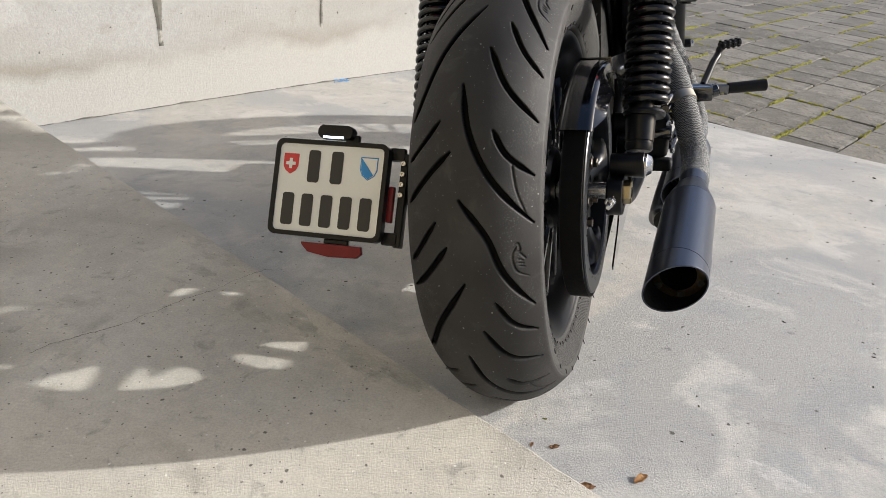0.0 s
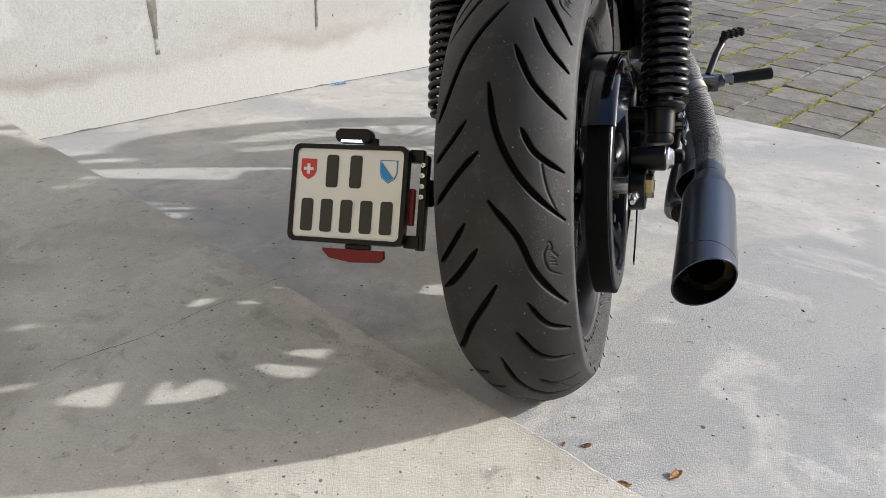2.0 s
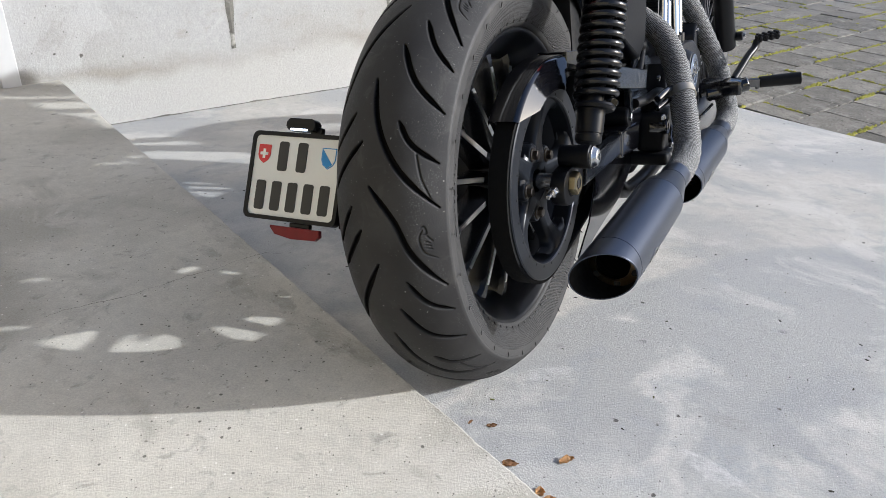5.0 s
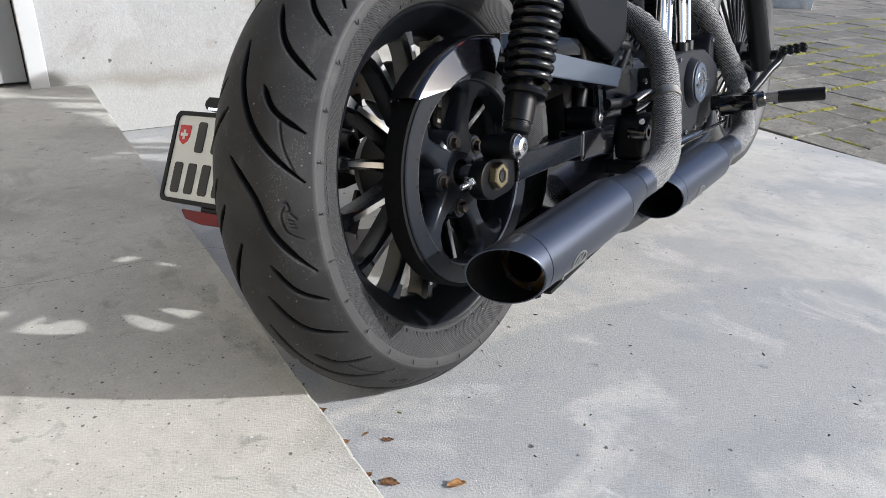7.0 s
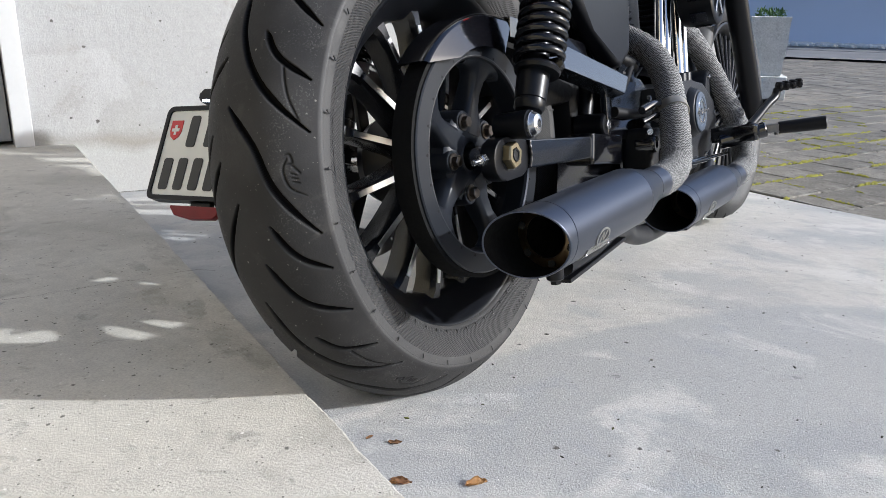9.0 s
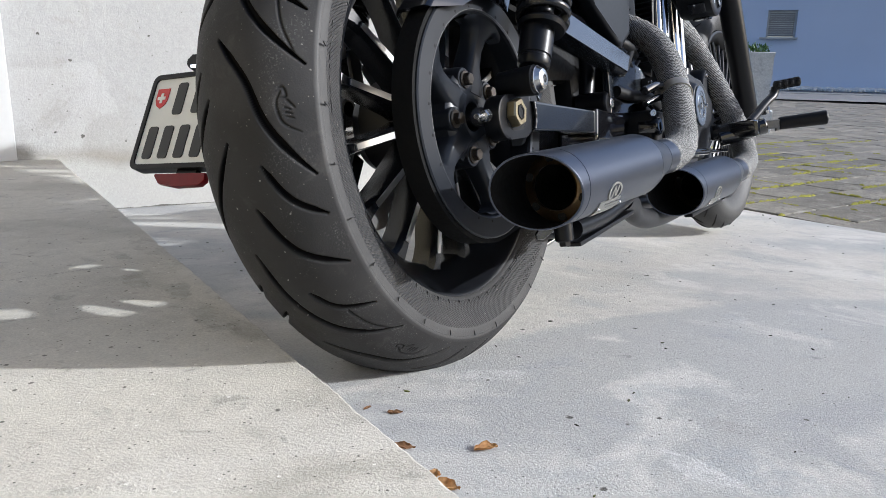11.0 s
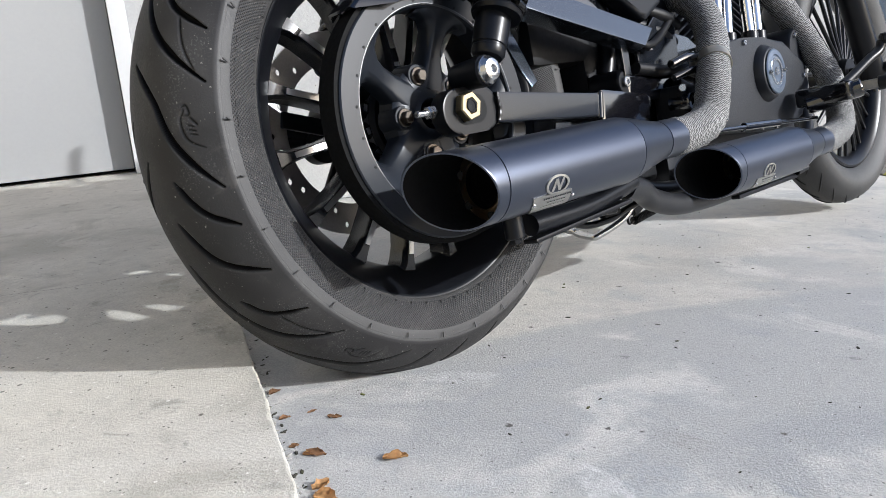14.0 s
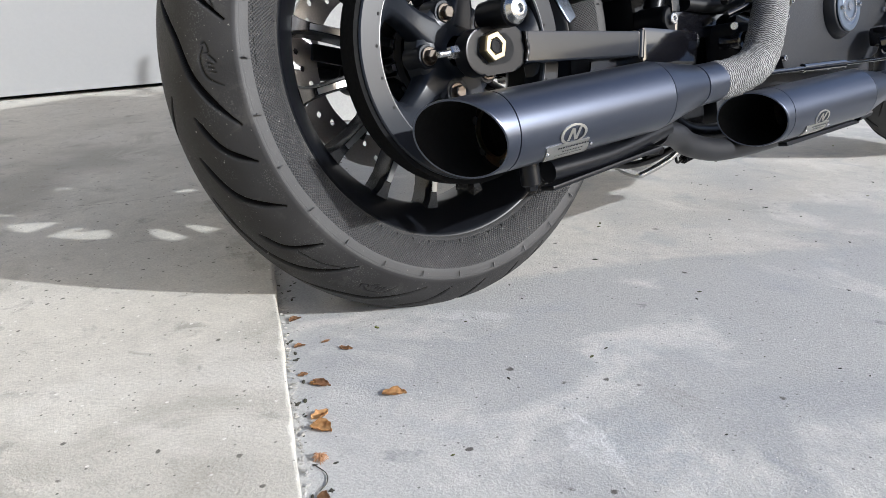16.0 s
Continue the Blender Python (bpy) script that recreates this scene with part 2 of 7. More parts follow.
house_paint = mat("house_paint", (0.56, 0.62, 0.74), 0.85, 0, 0.05, 0.6, 60, 0.2, 0.002)
render_brown = mat("ochre_render", (0.335, 0.295, 0.205), 0.9, 0, 0.1, 2, 60, 0.3, 0.003)
white_paint = mat("white_paint", (0.52, 0.52, 0.51), 0.5, 0, 0.04, 3, 60, 0.05)
door_paint = mat("door_paint", (0.31, 0.31, 0.305), 0.4, 0, 0.04, 1.5, 90, 0.06, 0.001)
granite = mat("planter_granite", (0.62, 0.62, 0.60), 0.85, 0, 0.20, 7, 90, 0.8, 0.006, patch=[(12, 0.55, 0.68, (0.42, 0.42, 0.41), 0.7)], speck=[(120, 0.22, 0.14, (0.22, 0.22, 0.22))], grit=(60, 0.12, 0.6, 0.006))
rubber = mat("tyre_rubber", (0.020, 0.0195, 0.019), 0.62, 0, 0.35, 18, 260, 0.35, 0.0008, 0.5)
satin_black = mat("satin_black_paint", (0.0040, 0.0044, 0.0058), 0.32, 0, 0.08, 12, 150, 0.01, 0.0005, 0.24)
gloss_black = mat("gloss_black_paint", (0.003, 0.003, 0.0042), 0.10, 0, 0.2, 12, 150, 0.02, 0.0003, 0.6, coat=1.0)
matt_black = mat("ceramic_black_coating", (0.082, 0.092, 0.120), 0.31, 0.9, 0.05, 14, 300, 0.08, 0.0005, 0.5)
# near-black with weak gloss: the engine bay's shade put into the colour
bay_black = mat("bay_shade_black", (0.0045, 0.0048, 0.0058), 0.55, 0, 0.3, 14, 120, 0.2, 0.0006, 0.18)
# flat black laid on solid pieces for the shade in holes and gaps
dark_void = mat("void_shade_black", (0.006, 0.006, 0.006), 0.95, 0, 0.3, 20, 100, 0.2)
steel = mat("bright_steel", (0.55, 0.55, 0.55), 0.25, 1.0, 0.1, 20, 200, 0.05, 0.0005)
brass = mat("zinc_yellow_steel", (0.32, 0.27, 0.17), 0.34, 1.0, 0.15, 25, 200, 0.05, 0.0005)


def weave():
    """Glass-cloth tape: a wavy two-tone weave that follows the winding."""
    m = mat("exhaust_wrap", (0.27, 0.27, 0.265), 0.8, 0, 0.35, 14, 300, 0.4, 0.0010, 0.3)
    t = m.node_tree
    N, K = t.nodes, t.links
    b = N["Principled BSDF"]
    uv = N.new("ShaderNodeTexCoord")
    sep = N.new("ShaderNodeSeparateXYZ")
    K.new(uv.outputs["UV"], sep.inputs[0])

    def op(kind, a, c=0.0):
        n = N.new("ShaderNodeMath")
        n.operation = kind
        for s, v in zip(n.inputs, (a, c)):
            if isinstance(v, (int, float)):
                s.default_value = v
            else:
                K.new(v, s)
        return n.outputs[0]
    along, round_ = sep.outputs[0], sep.outputs[1]
    zig = op("MULTIPLY", op("ABSOLUTE", op("SINE", op("MULTIPLY", round_, math.pi * 26))), 2.7)
    yarn = op("SINE", op("ADD", op("MULTIPLY", along, 2 * math.pi * 2.5), zig))
    nz = next(n for n in N if n.type == "TEX_NOISE" and n.inputs["Scale"].default_value == 300)
    yarn = op("ADD", yarn, op("MULTIPLY", op("SUBTRACT", nz.outputs["Fac"], 0.5), 4.2))
    f = N.new("ShaderNodeMapRange")
    f.inputs["From Min"].default_value, f.inputs["From Max"].default_value = -0.45, 0.75
    K.new(yarn, f.inputs["Value"])
    mix = N.new("ShaderNodeMix")
    mix.data_type = "RGBA"
    K.new(f.outputs[0], mix.inputs["Factor"])
    mix.inputs["A"].default_value = (0.030, 0.030, 0.029, 1)
    K.new(b.inputs["Base Color"].links[0].from_socket, mix.inputs["B"])
    K.new(mix.outputs["Result"], b.inputs["Base Color"])
    bp = next(n for n in N if n.type == "BUMP")
    b2 = N.new("ShaderNodeBump")
    b2.inputs["Strength"].default_value, b2.inputs["Distance"].default_value = 0.6, 0.0008
    K.new(f.outputs[0], b2.inputs["Height"])
    K.new(bp.outputs[0], b2.inputs["Normal"])
    K.new(b2.outputs[0], b.inputs["Normal"])
    return m


wrap_cloth = weave()
plate_white = mat("plate_white", (0.72, 0.72, 0.68), 0.35, 0, 0.03, 10, 200, 0.03, 0.0003)
plate_black = mat("plate_black", (0.012, 0.012, 0.013), 0.4, 0, 0.1, 20, 200, 0.02)
plate_red = mat("shield_red", (0.55, 0.03, 0.03), 0.35, 0, 0.05, 10, 200, 0.0)
plate_blue = mat("shield_blue", (0.02, 0.22, 0.55), 0.35, 0, 0.05, 10, 200, 0.0)
red_lens = mat("red_reflector", (0.14, 0.003, 0.007), 0.35, 0, 0.15, 60, 500, 0.1, 0.0005, 0.3)

spoke_black = mat("cast_wheel_black", (0.0055, 0.006, 0.0075), 0.22, 0, 0.1, 12, 150, 0.02, 0.0005, 0.5)
worn_black = mat("worn_black_paint", (0.0065, 0.0078, 0.0108), 0.20, 0.0, 0.12, 30, 220, 0.03, 0.0006, 0.3, coat=0.45, speck=[(110, 0.12, 0.05, (0.05, 0.045, 0.04))])
spring_black = mat("spring_black_enamel", (0.005, 0.005, 0.0056), 0.2, 0, 0.2, 20, 200, 0.03, 0.0003)
throat = mat("sooty_throat", (0.003, 0.003, 0.003), 0.9, 0, 0.3, 20, 150, 0.2, 0.0005, 0.1)
tag_steel = mat("tag_steel", (0.45, 0.44, 0.41), 0.38, 1.0, 0.15, 40, 300, 0.1, 0.0003)
engine_black = mat("engine_wrinkle_black", (0.0080, 0.0092, 0.0128), 0.42, 0.0, 0.25, 20, 500, 0.35, 0.0004, 0.36)
cover_grey = mat("timer_cover_grey", (0.16, 0.19, 0.24), 0.3, 0.7, 0.1, 20, 200, 0.05, 0.0004)
brass_steel = mat("clamp_steel", (0.50, 0.45, 0.36), 0.36, 1.0, 0.15, 20, 200, 0.05, 0.0004)
heat_steel = mat("heat_tinted_steel", (0.24, 0.175, 0.10), 0.45, 1.0, 0.25, 30, 200, 0.1, 0.0004)
rail_black = mat("polished_black_metal", (0.085, 0.098, 0.118), 0.22, 0.9, 0.06, 10, 150, 0.01, 0.0004, 0.6, coat=0.5)
clevis_steel = mat("worn_clevis_steel", (0.16, 0.16, 0.165), 0.35, 1.0, 0.3, 40, 200, 0.1, 0.0004)
chrome = mat("chrome", (0.75, 0.75, 0.76), 0.07, 1.0, 0.05, 20, 200, 0.0)
dark_rubber = mat("dark_rubber", (0.0045, 0.0045, 0.005), 0.5, 0, 0.2, 30, 200, 0.1, 0.0004, 0.22)


# ---- building helpers ----
def obj(name, bm, material, parent=None, label=""):
    bmesh.ops.recalc_face_normals(bm, faces=bm.faces)
    me = bpy.data.meshes.new(name)
    bm.to_mesh(me)
    bm.free()
    me.materials.append(material)
    ob = new(name, me)
    if parent:
        ob.parent = parent
    if label:
        ob["label"] = label
    return ob


def part(name, bm, material, parent, label="", smooth=True, angle=38):
    ob = obj(name, bm, material, parent, label)
    if smooth:
        me = ob.data
        me.polygons.foreach_set("use_smooth", [True] * len(me.polygons))
        me.set_sharp_from_angle(angle=radians(angle))
        # flat faces stay flat beside their rounded edges
        wn_ = ob.modifiers.new("normals", "WEIGHTED_NORMAL")
        wn_.keep_sharp = True
    return ob


def box(bm, size, m=None, bevel=0.0, seg=2):
    """A box of that size about the origin of m, with rounded edges."""
    r = bmesh.ops.create_cube(bm, size=1.0, matrix=Matrix.Diagonal((*size, 1)))
    vs = r["verts"]
    if bevel:
        es = list({e for v in vs for e in v.link_edges})
        out = bmesh.ops.bevel(bm, geom=es, offset=bevel, segments=seg, affect="EDGES", profile=0.6)
        vs = list({v for f in out["faces"] for v in f.verts} | {v for v in vs if v.is_valid})
    if m is not None:
        bmesh.ops.transform(bm, matrix=m, verts=vs)
    return vs


def lathe(bm, profile, seg=48, m=None, axis="X", closed=False, arc=(0.0, 360.0)):
    """Turns a profile of (along, radius) about an axis."""
    a0, a1 = radians(arc[0]), radians(arc[1])
    full = abs(arc[1] - arc[0]) >= 359.9
    n = seg if full else seg + 1
    rings = []
    for i in range(n):
        a = a0 + (a1 - a0) * i / seg
        c, s = math.cos(a), math.sin(a)
        row = []
        for x, r in profile:
            p = {"X": (x, r * c, r * s), "Y": (r * c, x, r * s), "Z": (r * c, r * s, x)}[axis]
            row.append(bm.verts.new(m @ Vector(p) if m is not None else p))
        rings.append(row)
    k = len(profile)
    for i in range(seg if full else seg):
        r0, r1 = rings[i], rings[(i + 1) % n]
        for j in range(k if closed else k - 1):
            q = [r0[j], r0[(j + 1) % k], r1[(j + 1) % k], r1[j]]
            bm.faces.new(q)
    if not full and closed:
        bm.faces.new(rings[0])
        bm.faces.new(rings[-1])
    return rings


def rod(bm, a, b, r, seg=16, r2=None, cap=True):
    """A round bar from a to b."""
    a, b = Vector(a), Vector(b)
    q = (b - a).to_track_quat("Z", "Y").to_matrix().to_4x4()
    m = Matrix.Translation(a) @ q
    L = (b - a).length
    r2 = r if r2 is None else r2
    prof = [(0, r), (L, r2)]
    if cap:
        e = min(r, r2, L / 2) * 0.15
        prof = [(0, 0.0001), (0, r - e), (e, r), (L - e, r2), (L, r2 - e), (L, 0.0001)]
    lathe(bm, prof, seg, m, "Z")


def spline(points, n):
    """Smooth points along a Catmull-Rom line."""
    P = [Vector(p) for p in points]
    P = [2 * P[0] - P[1]] + P + [2 * P[-1] - P[-2]]
    out = []
    for i in range(1, len(P) - 2):
        for k in range(n):
            t = k / n
            a, b, c, d = P[i - 1], P[i], P[i + 1], P[i + 2]
            out.append(0.5 * ((2 * b) + (c - a) * t + (2 * a - 5 * b + 4 * c - d) * t * t + (3 * b - a - 3 * c + d) * t ** 3))
    out.append(P[-2])
    return out


def tube(bm, points, r, seg=16, n=8, smooth=True, radius=None, cap=True):
    """A pipe along a line; radius(i, k) may vary it."""
    P = spline(points, n) if smooth else [Vector(p) for p in points]
    rings = []
    up = Vector((0.3, 0.2, 1)).normalized()
    for i, p in enumerate(P):
        t = (P[min(i + 1, len(P) - 1)] - P[max(i - 1, 0)]).normalized()
        side = (t.cross(up)).normalized()
        up = side.cross(t).normalized()
        rr = radius(i / (len(P) - 1)) if radius else r
        rings.append([bm.verts.new(p + (side * math.cos(2 * math.pi * k / seg) + up * math.sin(2 * math.pi * k / seg)) * rr) for k in range(seg)])
    for r0, r1 in zip(rings, rings[1:]):
        for k in range(seg):
            bm.faces.new((r0[k], r0[(k + 1) % seg], r1[(k + 1) % seg], r1[k]))
    if cap:
        bm.faces.new(rings[0])
        bm.faces.new(rings[-1])
    return rings


def plate(bm, outline, thick, m=None, bevel=0.0):
    """A flat piece with that outline in x, y and a thickness in z."""
    lo = [bm.verts.new((x, y, 0)) for x, y in outline]
    hi = [bm.verts.new((x, y, thick)) for x, y in outline]
    n = len(outline)
    fs = [bm.faces.new(lo), bm.faces.new(hi)]
    for i in range(n):
        bm.faces.new((lo[i], lo[(i + 1) % n], hi[(i + 1) % n], hi[i]))
    vs = lo + hi
    if bevel:
        es = list({e for f in fs for e in f.edges})
        out = bmesh.ops.bevel(bm, geom=es, offset=bevel, segments=2, affect="EDGES", profile=0.6)
        vs = list({v for f in out["faces"] for v in f.verts} | {v for v in vs if v.is_valid})
    if m is not None:
        bmesh.ops.transform(bm, matrix=m, verts=vs)
    return vs


def thing(name, m, label, category, group=""):
    ob = new(name)
    ob.matrix_world = m
    return tagged(ob, label, category, group)


# ---- ground ----
# Along the wall: ALONG; away from the wall, along the slab's edge: OUT. CORNER: where the slab's edge meets the wall.
ALONG, OUT = Vector((0.596, 0.803, 0)), Vector((0.803, -0.596, 0))
EDGE_POINT = Vector((-0.045, -0.265, 0))
WALL_POINT = Vector((-1.836, 0.919, 0))
PAD = 2.42
SLAB_Z = 0.073
CORNER = EDGE_POINT - OUT * ((EDGE_POINT - WALL_POINT).dot(OUT))


def at(p, q, z=0.0):
    """p metres along the wall from the slab's edge, q metres out from the wall."""
    v = CORNER + ALONG * p + OUT * q
    return Vector((v.x, v.y, z))


def smooth01(a, b, x):
    t = min(1, max(0, (x - a) / (b - a)))
    return t * t * (3 - 2 * t)


def pad_z(x, y):
    slope = 0.012 - 0.068 * y - 0.02 * max(0, -x) ** 2
    flat = -0.145
    w = smooth01(1.5, 2.6, y) * smooth01(-0.6, 0.5, x)
    return slope * (1 - w) + flat * w


def pad():
    bm = bmesh.new()
    np_, nq = 60, 100
    grid = []
    for i in range(np_ + 1):
        row = []
        for j in range(nq + 1):
            v = at(PAD * i / np_, -0.3 + 8.3 * j / nq)
            row.append(bm.verts.new((v.x, v.y, pad_z(v.x, v.y))))
        grid.append(row)
    for i in range(np_):
        for j in range(nq):
            bm.faces.new((grid[i][j], grid[i][j + 1], grid[i + 1][j + 1], grid[i + 1][j]))
    ob = part("floor", bm, concrete, None)
    tagged(ob, "trowelled grey concrete pad with lighter worn patches, sloping gently", "floor", kind="structure")


def slab():
    bm = bmesh.new()
    a, b, c, d = at(0, -0.3), at(0, 9), at(-7, 9), at(-7, -0.3)
    n = 1100
    top = [a.lerp(b, i / n) for i in range(n + 1)]
    verts = []
    for v in top:
        # the arris is worn and broken
        j = 0.0022 * noise.noise(v * 14) + 0.0016 * noise.noise(v * 70)
        lip = 0.0022 + 0.0035 * max(0.0, noise.noise(v * 33)) + 0.0012 * noise.noise(v * 120)
        row = []
        for back_, z in ((0.0, -0.5), (0.0, SLAB_Z - 0.030), (0.0, SLAB_Z - lip * 0.9), (lip * 0.35, SLAB_Z - lip * 0.3), (lip * 1.1, SLAB_Z)):
            k = j if z > 0 else 0.0
            row.append(bm.verts.new((v.x + ALONG.x * (k - back_), v.y + ALONG.y * (k - back_), z)))
        verts.append(row)
    back = [bm.verts.new((v.x - ALONG.x * 7, v.y - ALONG.y * 7, SLAB_Z)) for v in top]
    for i in range(n):
        for k in range(4):
            bm.faces.new((verts[i][k], verts[i + 1][k], verts[i + 1][k + 1], verts[i][k + 1]))
        bm.faces.new((verts[i][4], verts[i + 1][4], back[i + 1], back[i]))
    ob = obj("landing", bm, slab_concrete)
    tagged(ob, "raised level slab of rough beige concrete", "floor", kind="structure")


def wall():
    """The long concrete wall with the opening for the door."""
    bm = bmesh.new()
    # the top is out of view, set 6 m high to block blue sky
    s0, s1, h, th = -6.0, 3.5, 6.0, 0.25
    # door opening from DOOR0 to DOOR1 along the wall, from the slab's edge
    def slabbox(p0, p1, z0, z1):
        v = at((p0 + p1) / 2, -th / 2, (z0 + z1) / 2)
        box(bm, (p1 - p0, th, z1 - z0), Matrix.Translation(v) @ Matrix.Rotation(math.atan2(ALONG.y, ALONG.x), 4, "Z"))
    slabbox(DOOR1, s1, -0.6, h)
    slabbox(s0, DOOR0, -0.6, h)
    slabbox(DOOR0, DOOR1, SLAB_Z + 2.13, h)
    slabbox(DOOR0, DOOR1, -0.6, SLAB_Z - 0.003)
    ob = obj("wall_west", bm, wall_concrete)
    tagged(ob, "cast concrete wall with pour joints and air holes", "wall", kind="structure")


def wall_behind():
    """An unseen rendered wall added behind the viewer to bounce warm light, block sky."""
    bm = bmesh.new()
    box(bm, (0.25, 10.0, 6.6), Matrix.Translation(at(-4.6, 5.0, 2.8)) @ Matrix.Rotation(math.atan2(ALONG.y, ALONG.x), 4, "Z"))
    tagged(obj("wall_south", bm, render_brown), "unseen ochre rendered wall added to bounce warm light and block sky", "wall", kind="structure")


DOOR1 = -0.124
DOOR0 = DOOR1 - 1.15


def door():
    turn = Matrix.Rotation(math.atan2(ALONG.y, ALONG.x), 4, "Z")
    base = thing("door_1", Matrix.Translation(at((DOOR0 + DOOR1) / 2, 0, SLAB_Z)) @ turn, "closed pale grey metal door in a light grey steel frame", "door")
    base["kind"] = "structure"
    w = DOOR1 - DOOR0
    for sx in (-1, 1):
        bm = bmesh.new()
        box(bm, (0.06, 0.14, 2.12), pose(sx * (w / 2 - 0.03), 0.055, 1.06), 0.004)
        part("door_frame", bm, white_paint, base)
    bm = bmesh.new()
    box(bm, (w - 0.12, 0.14, 0.06), pose(0, 0.055, 2.09), 0.004)
    part("door_frame", bm, white_paint, base)
    bm = bmesh.new()
    box(bm, (w - 0.13, 0.05, 2.04), pose(0, 0.075, 1.035), 0.004)
    part("door_leaf", bm, door_paint, base)
    # black sheet in place of the dark gap behind the leaf
    bm = bmesh.new()
    box(bm, (w, 0.02, 2.12), pose(0, 0.14, 1.06))
    part("backing", bm, dark_void, base)


def far_ground():
    bm = bmesh.new()
    v = [at(PAD + 0.0, -200, -0.153), at(PAD, 200, -0.153), at(400, 200, -0.153), at(400, -200, -0.153)]
    bm.faces.new([bm.verts.new(p) for p in v])
    ob = obj("ground", bm, joint_soil)
    tagged(ob, "dark earth and moss between grey pavers", "ground", kind="structure")
    bm = bmesh.new()
    v = [at(-200, -200, -0.65), at(-200, 200, -0.65), at(PAD, 200, -0.65), at(PAD, -200, -0.65)]
    bm.faces.new([bm.verts.new(p) for p in v])
    ob = obj("ground_base", bm, joint_soil)
    tagged(ob, "dark earth under the concrete", "ground", kind="structure")


pad()
slab()
wall()
wall_behind()
door()
far_ground()

# ---- motorcycle: x to its right, y ahead, z up from the rear hub ----
HUB, HEADING, LEAN = Vector((-0.0161, 0.0038, 0.3374)), 11.46, 9.65
BIKE = Matrix.Translation(HUB) @ Matrix.Rotation(radians(-HEADING), 4, "Z") @ Matrix.Rotation(radians(-LEAN), 4, "Y")
bike = thing("motorcycle", BIKE, "matt black cruiser motorcycle parked leaning on its side stand", "motorcycle")
RING_X, RING_R, CROWN = 0.0866, 0.302, 0.346


def group_part(name, parent=bike, label=""):
    """A part that is made of several pieces: an axis at the parent's place."""
    ob = new(name)
    ob.parent = parent
    if label:
        ob["label"] = label
    return ob


# -- rear tyre: grooves of one sixth of the tread as (degrees up from the back, millimetres to the right) --
GROOVES = [([(57, 36), (50.5, 55), (46, 79)], 2.6), ([(49.6, 18), (41, 43), (35, 79)], 3.0), ([(41, -9), (31, 4), (22, 32), (12.5, 80)], 3.2),
           ([(31.5, 33), (26.8, 49), (23, 79)], 2.8), ([(26, 55), (19.5, 62), (14.4, 73)], 0.9), ([(17.2, -4), (10, 29), (2, 47), (-8, 79)], 3.2)]
MARK = [([(7.5, 62), (5.5, 58), (2, 62), (0, 75)], 0.8), ([(8, 60), (8.2, 64), (6.6, 66), (6.4, 61)], 0.8), ([(6, 66), (4.5, 72)], 0.8), ([(4.6, 64), (4.2, 69)], 0.6), ([(3.8, 64), (3.4, 70)], 0.6), ([(3.0, 65), (2.6, 71)], 0.6)]


# the left half carries more, shorter cuts
LEFT = [([(61.5, 0), (50.1, 42), (39.8, 67), (35, 80)], 3.2), ([(33.4, 35), (30, 52), (26.8, 72), (25.5, 80)], 2.6), ([(26.9, 18), (23, 42), (18.5, 67), (16, 79)], 3.0),
        ([(12.4, 36), (8, 54), (4, 70), (2, 79)], 2.6), ([(7.3, 21), (3, 40), (-0.9, 58), (-5, 79)], 3.0)]
PERIOD = 62.0


def tread_table(lines, start, xs, steps):
    """Depth of the cuts over one repeat of the tread, for offsets xs (metres)."""
    u, v = np.meshgrid((start + PERIOD * np.arange(steps) / steps) * 6.0, xs * 1000, indexing="ij")
    depth = np.zeros_like(u)
    for line, half in lines:
        pts = spline([(a * 6.0, o, 0) for a, o in line], 6)
        n = len(pts) - 1
        for wrap in (-PERIOD * 6, 0.0, PERIOD * 6):
            for i in range(n):
                a, b = pts[i], pts[i + 1]
                dx, dy = b.x - a.x, b.y - a.y
                t = np.clip(((u + wrap - a.x) * dx + (v - a.y) * dy) / (dx * dx + dy * dy), 0, 1)
                d = np.hypot(u + wrap - a.x - t * dx, v - a.y - t * dy)
                s = (i + t) / n
                w = 1.08 * half * np.minimum(1, np.minimum(0.3 + s * 5, 0.2 + (1 - s) * 4))
                depth = np.maximum(depth, np.clip((w + 0.9 - d) / 1.6, 0, 1) * (0.0070 if half > 1 else 0.0020))
    return depth


def tread_depth(theta, xs):
    """Depth of the cuts for every angle (degrees) and offset (metres)."""
    out = np.zeros((len(theta), len(xs)))
    for lines, start, flip in ((GROOVES + MARK, -9.0, 1), (LEFT, 0.0, -1)):
        steps = 560
        table = tread_table(lines, start, xs * flip, steps)
        k = (((theta + 180) % 360 - 180 - start) % PERIOD) / PERIOD * steps
        i = np.floor(k).astype(int)
        f = (k - i)[:, None]
        out = np.maximum(out, table[i % steps] * (1 - f) + table[(i + 1) % steps] * f)
    return out


def crown(x):
    return RING_R + (CROWN - RING_R) * (1 - np.minimum(1, np.abs(x) / RING_X) ** 2.4)


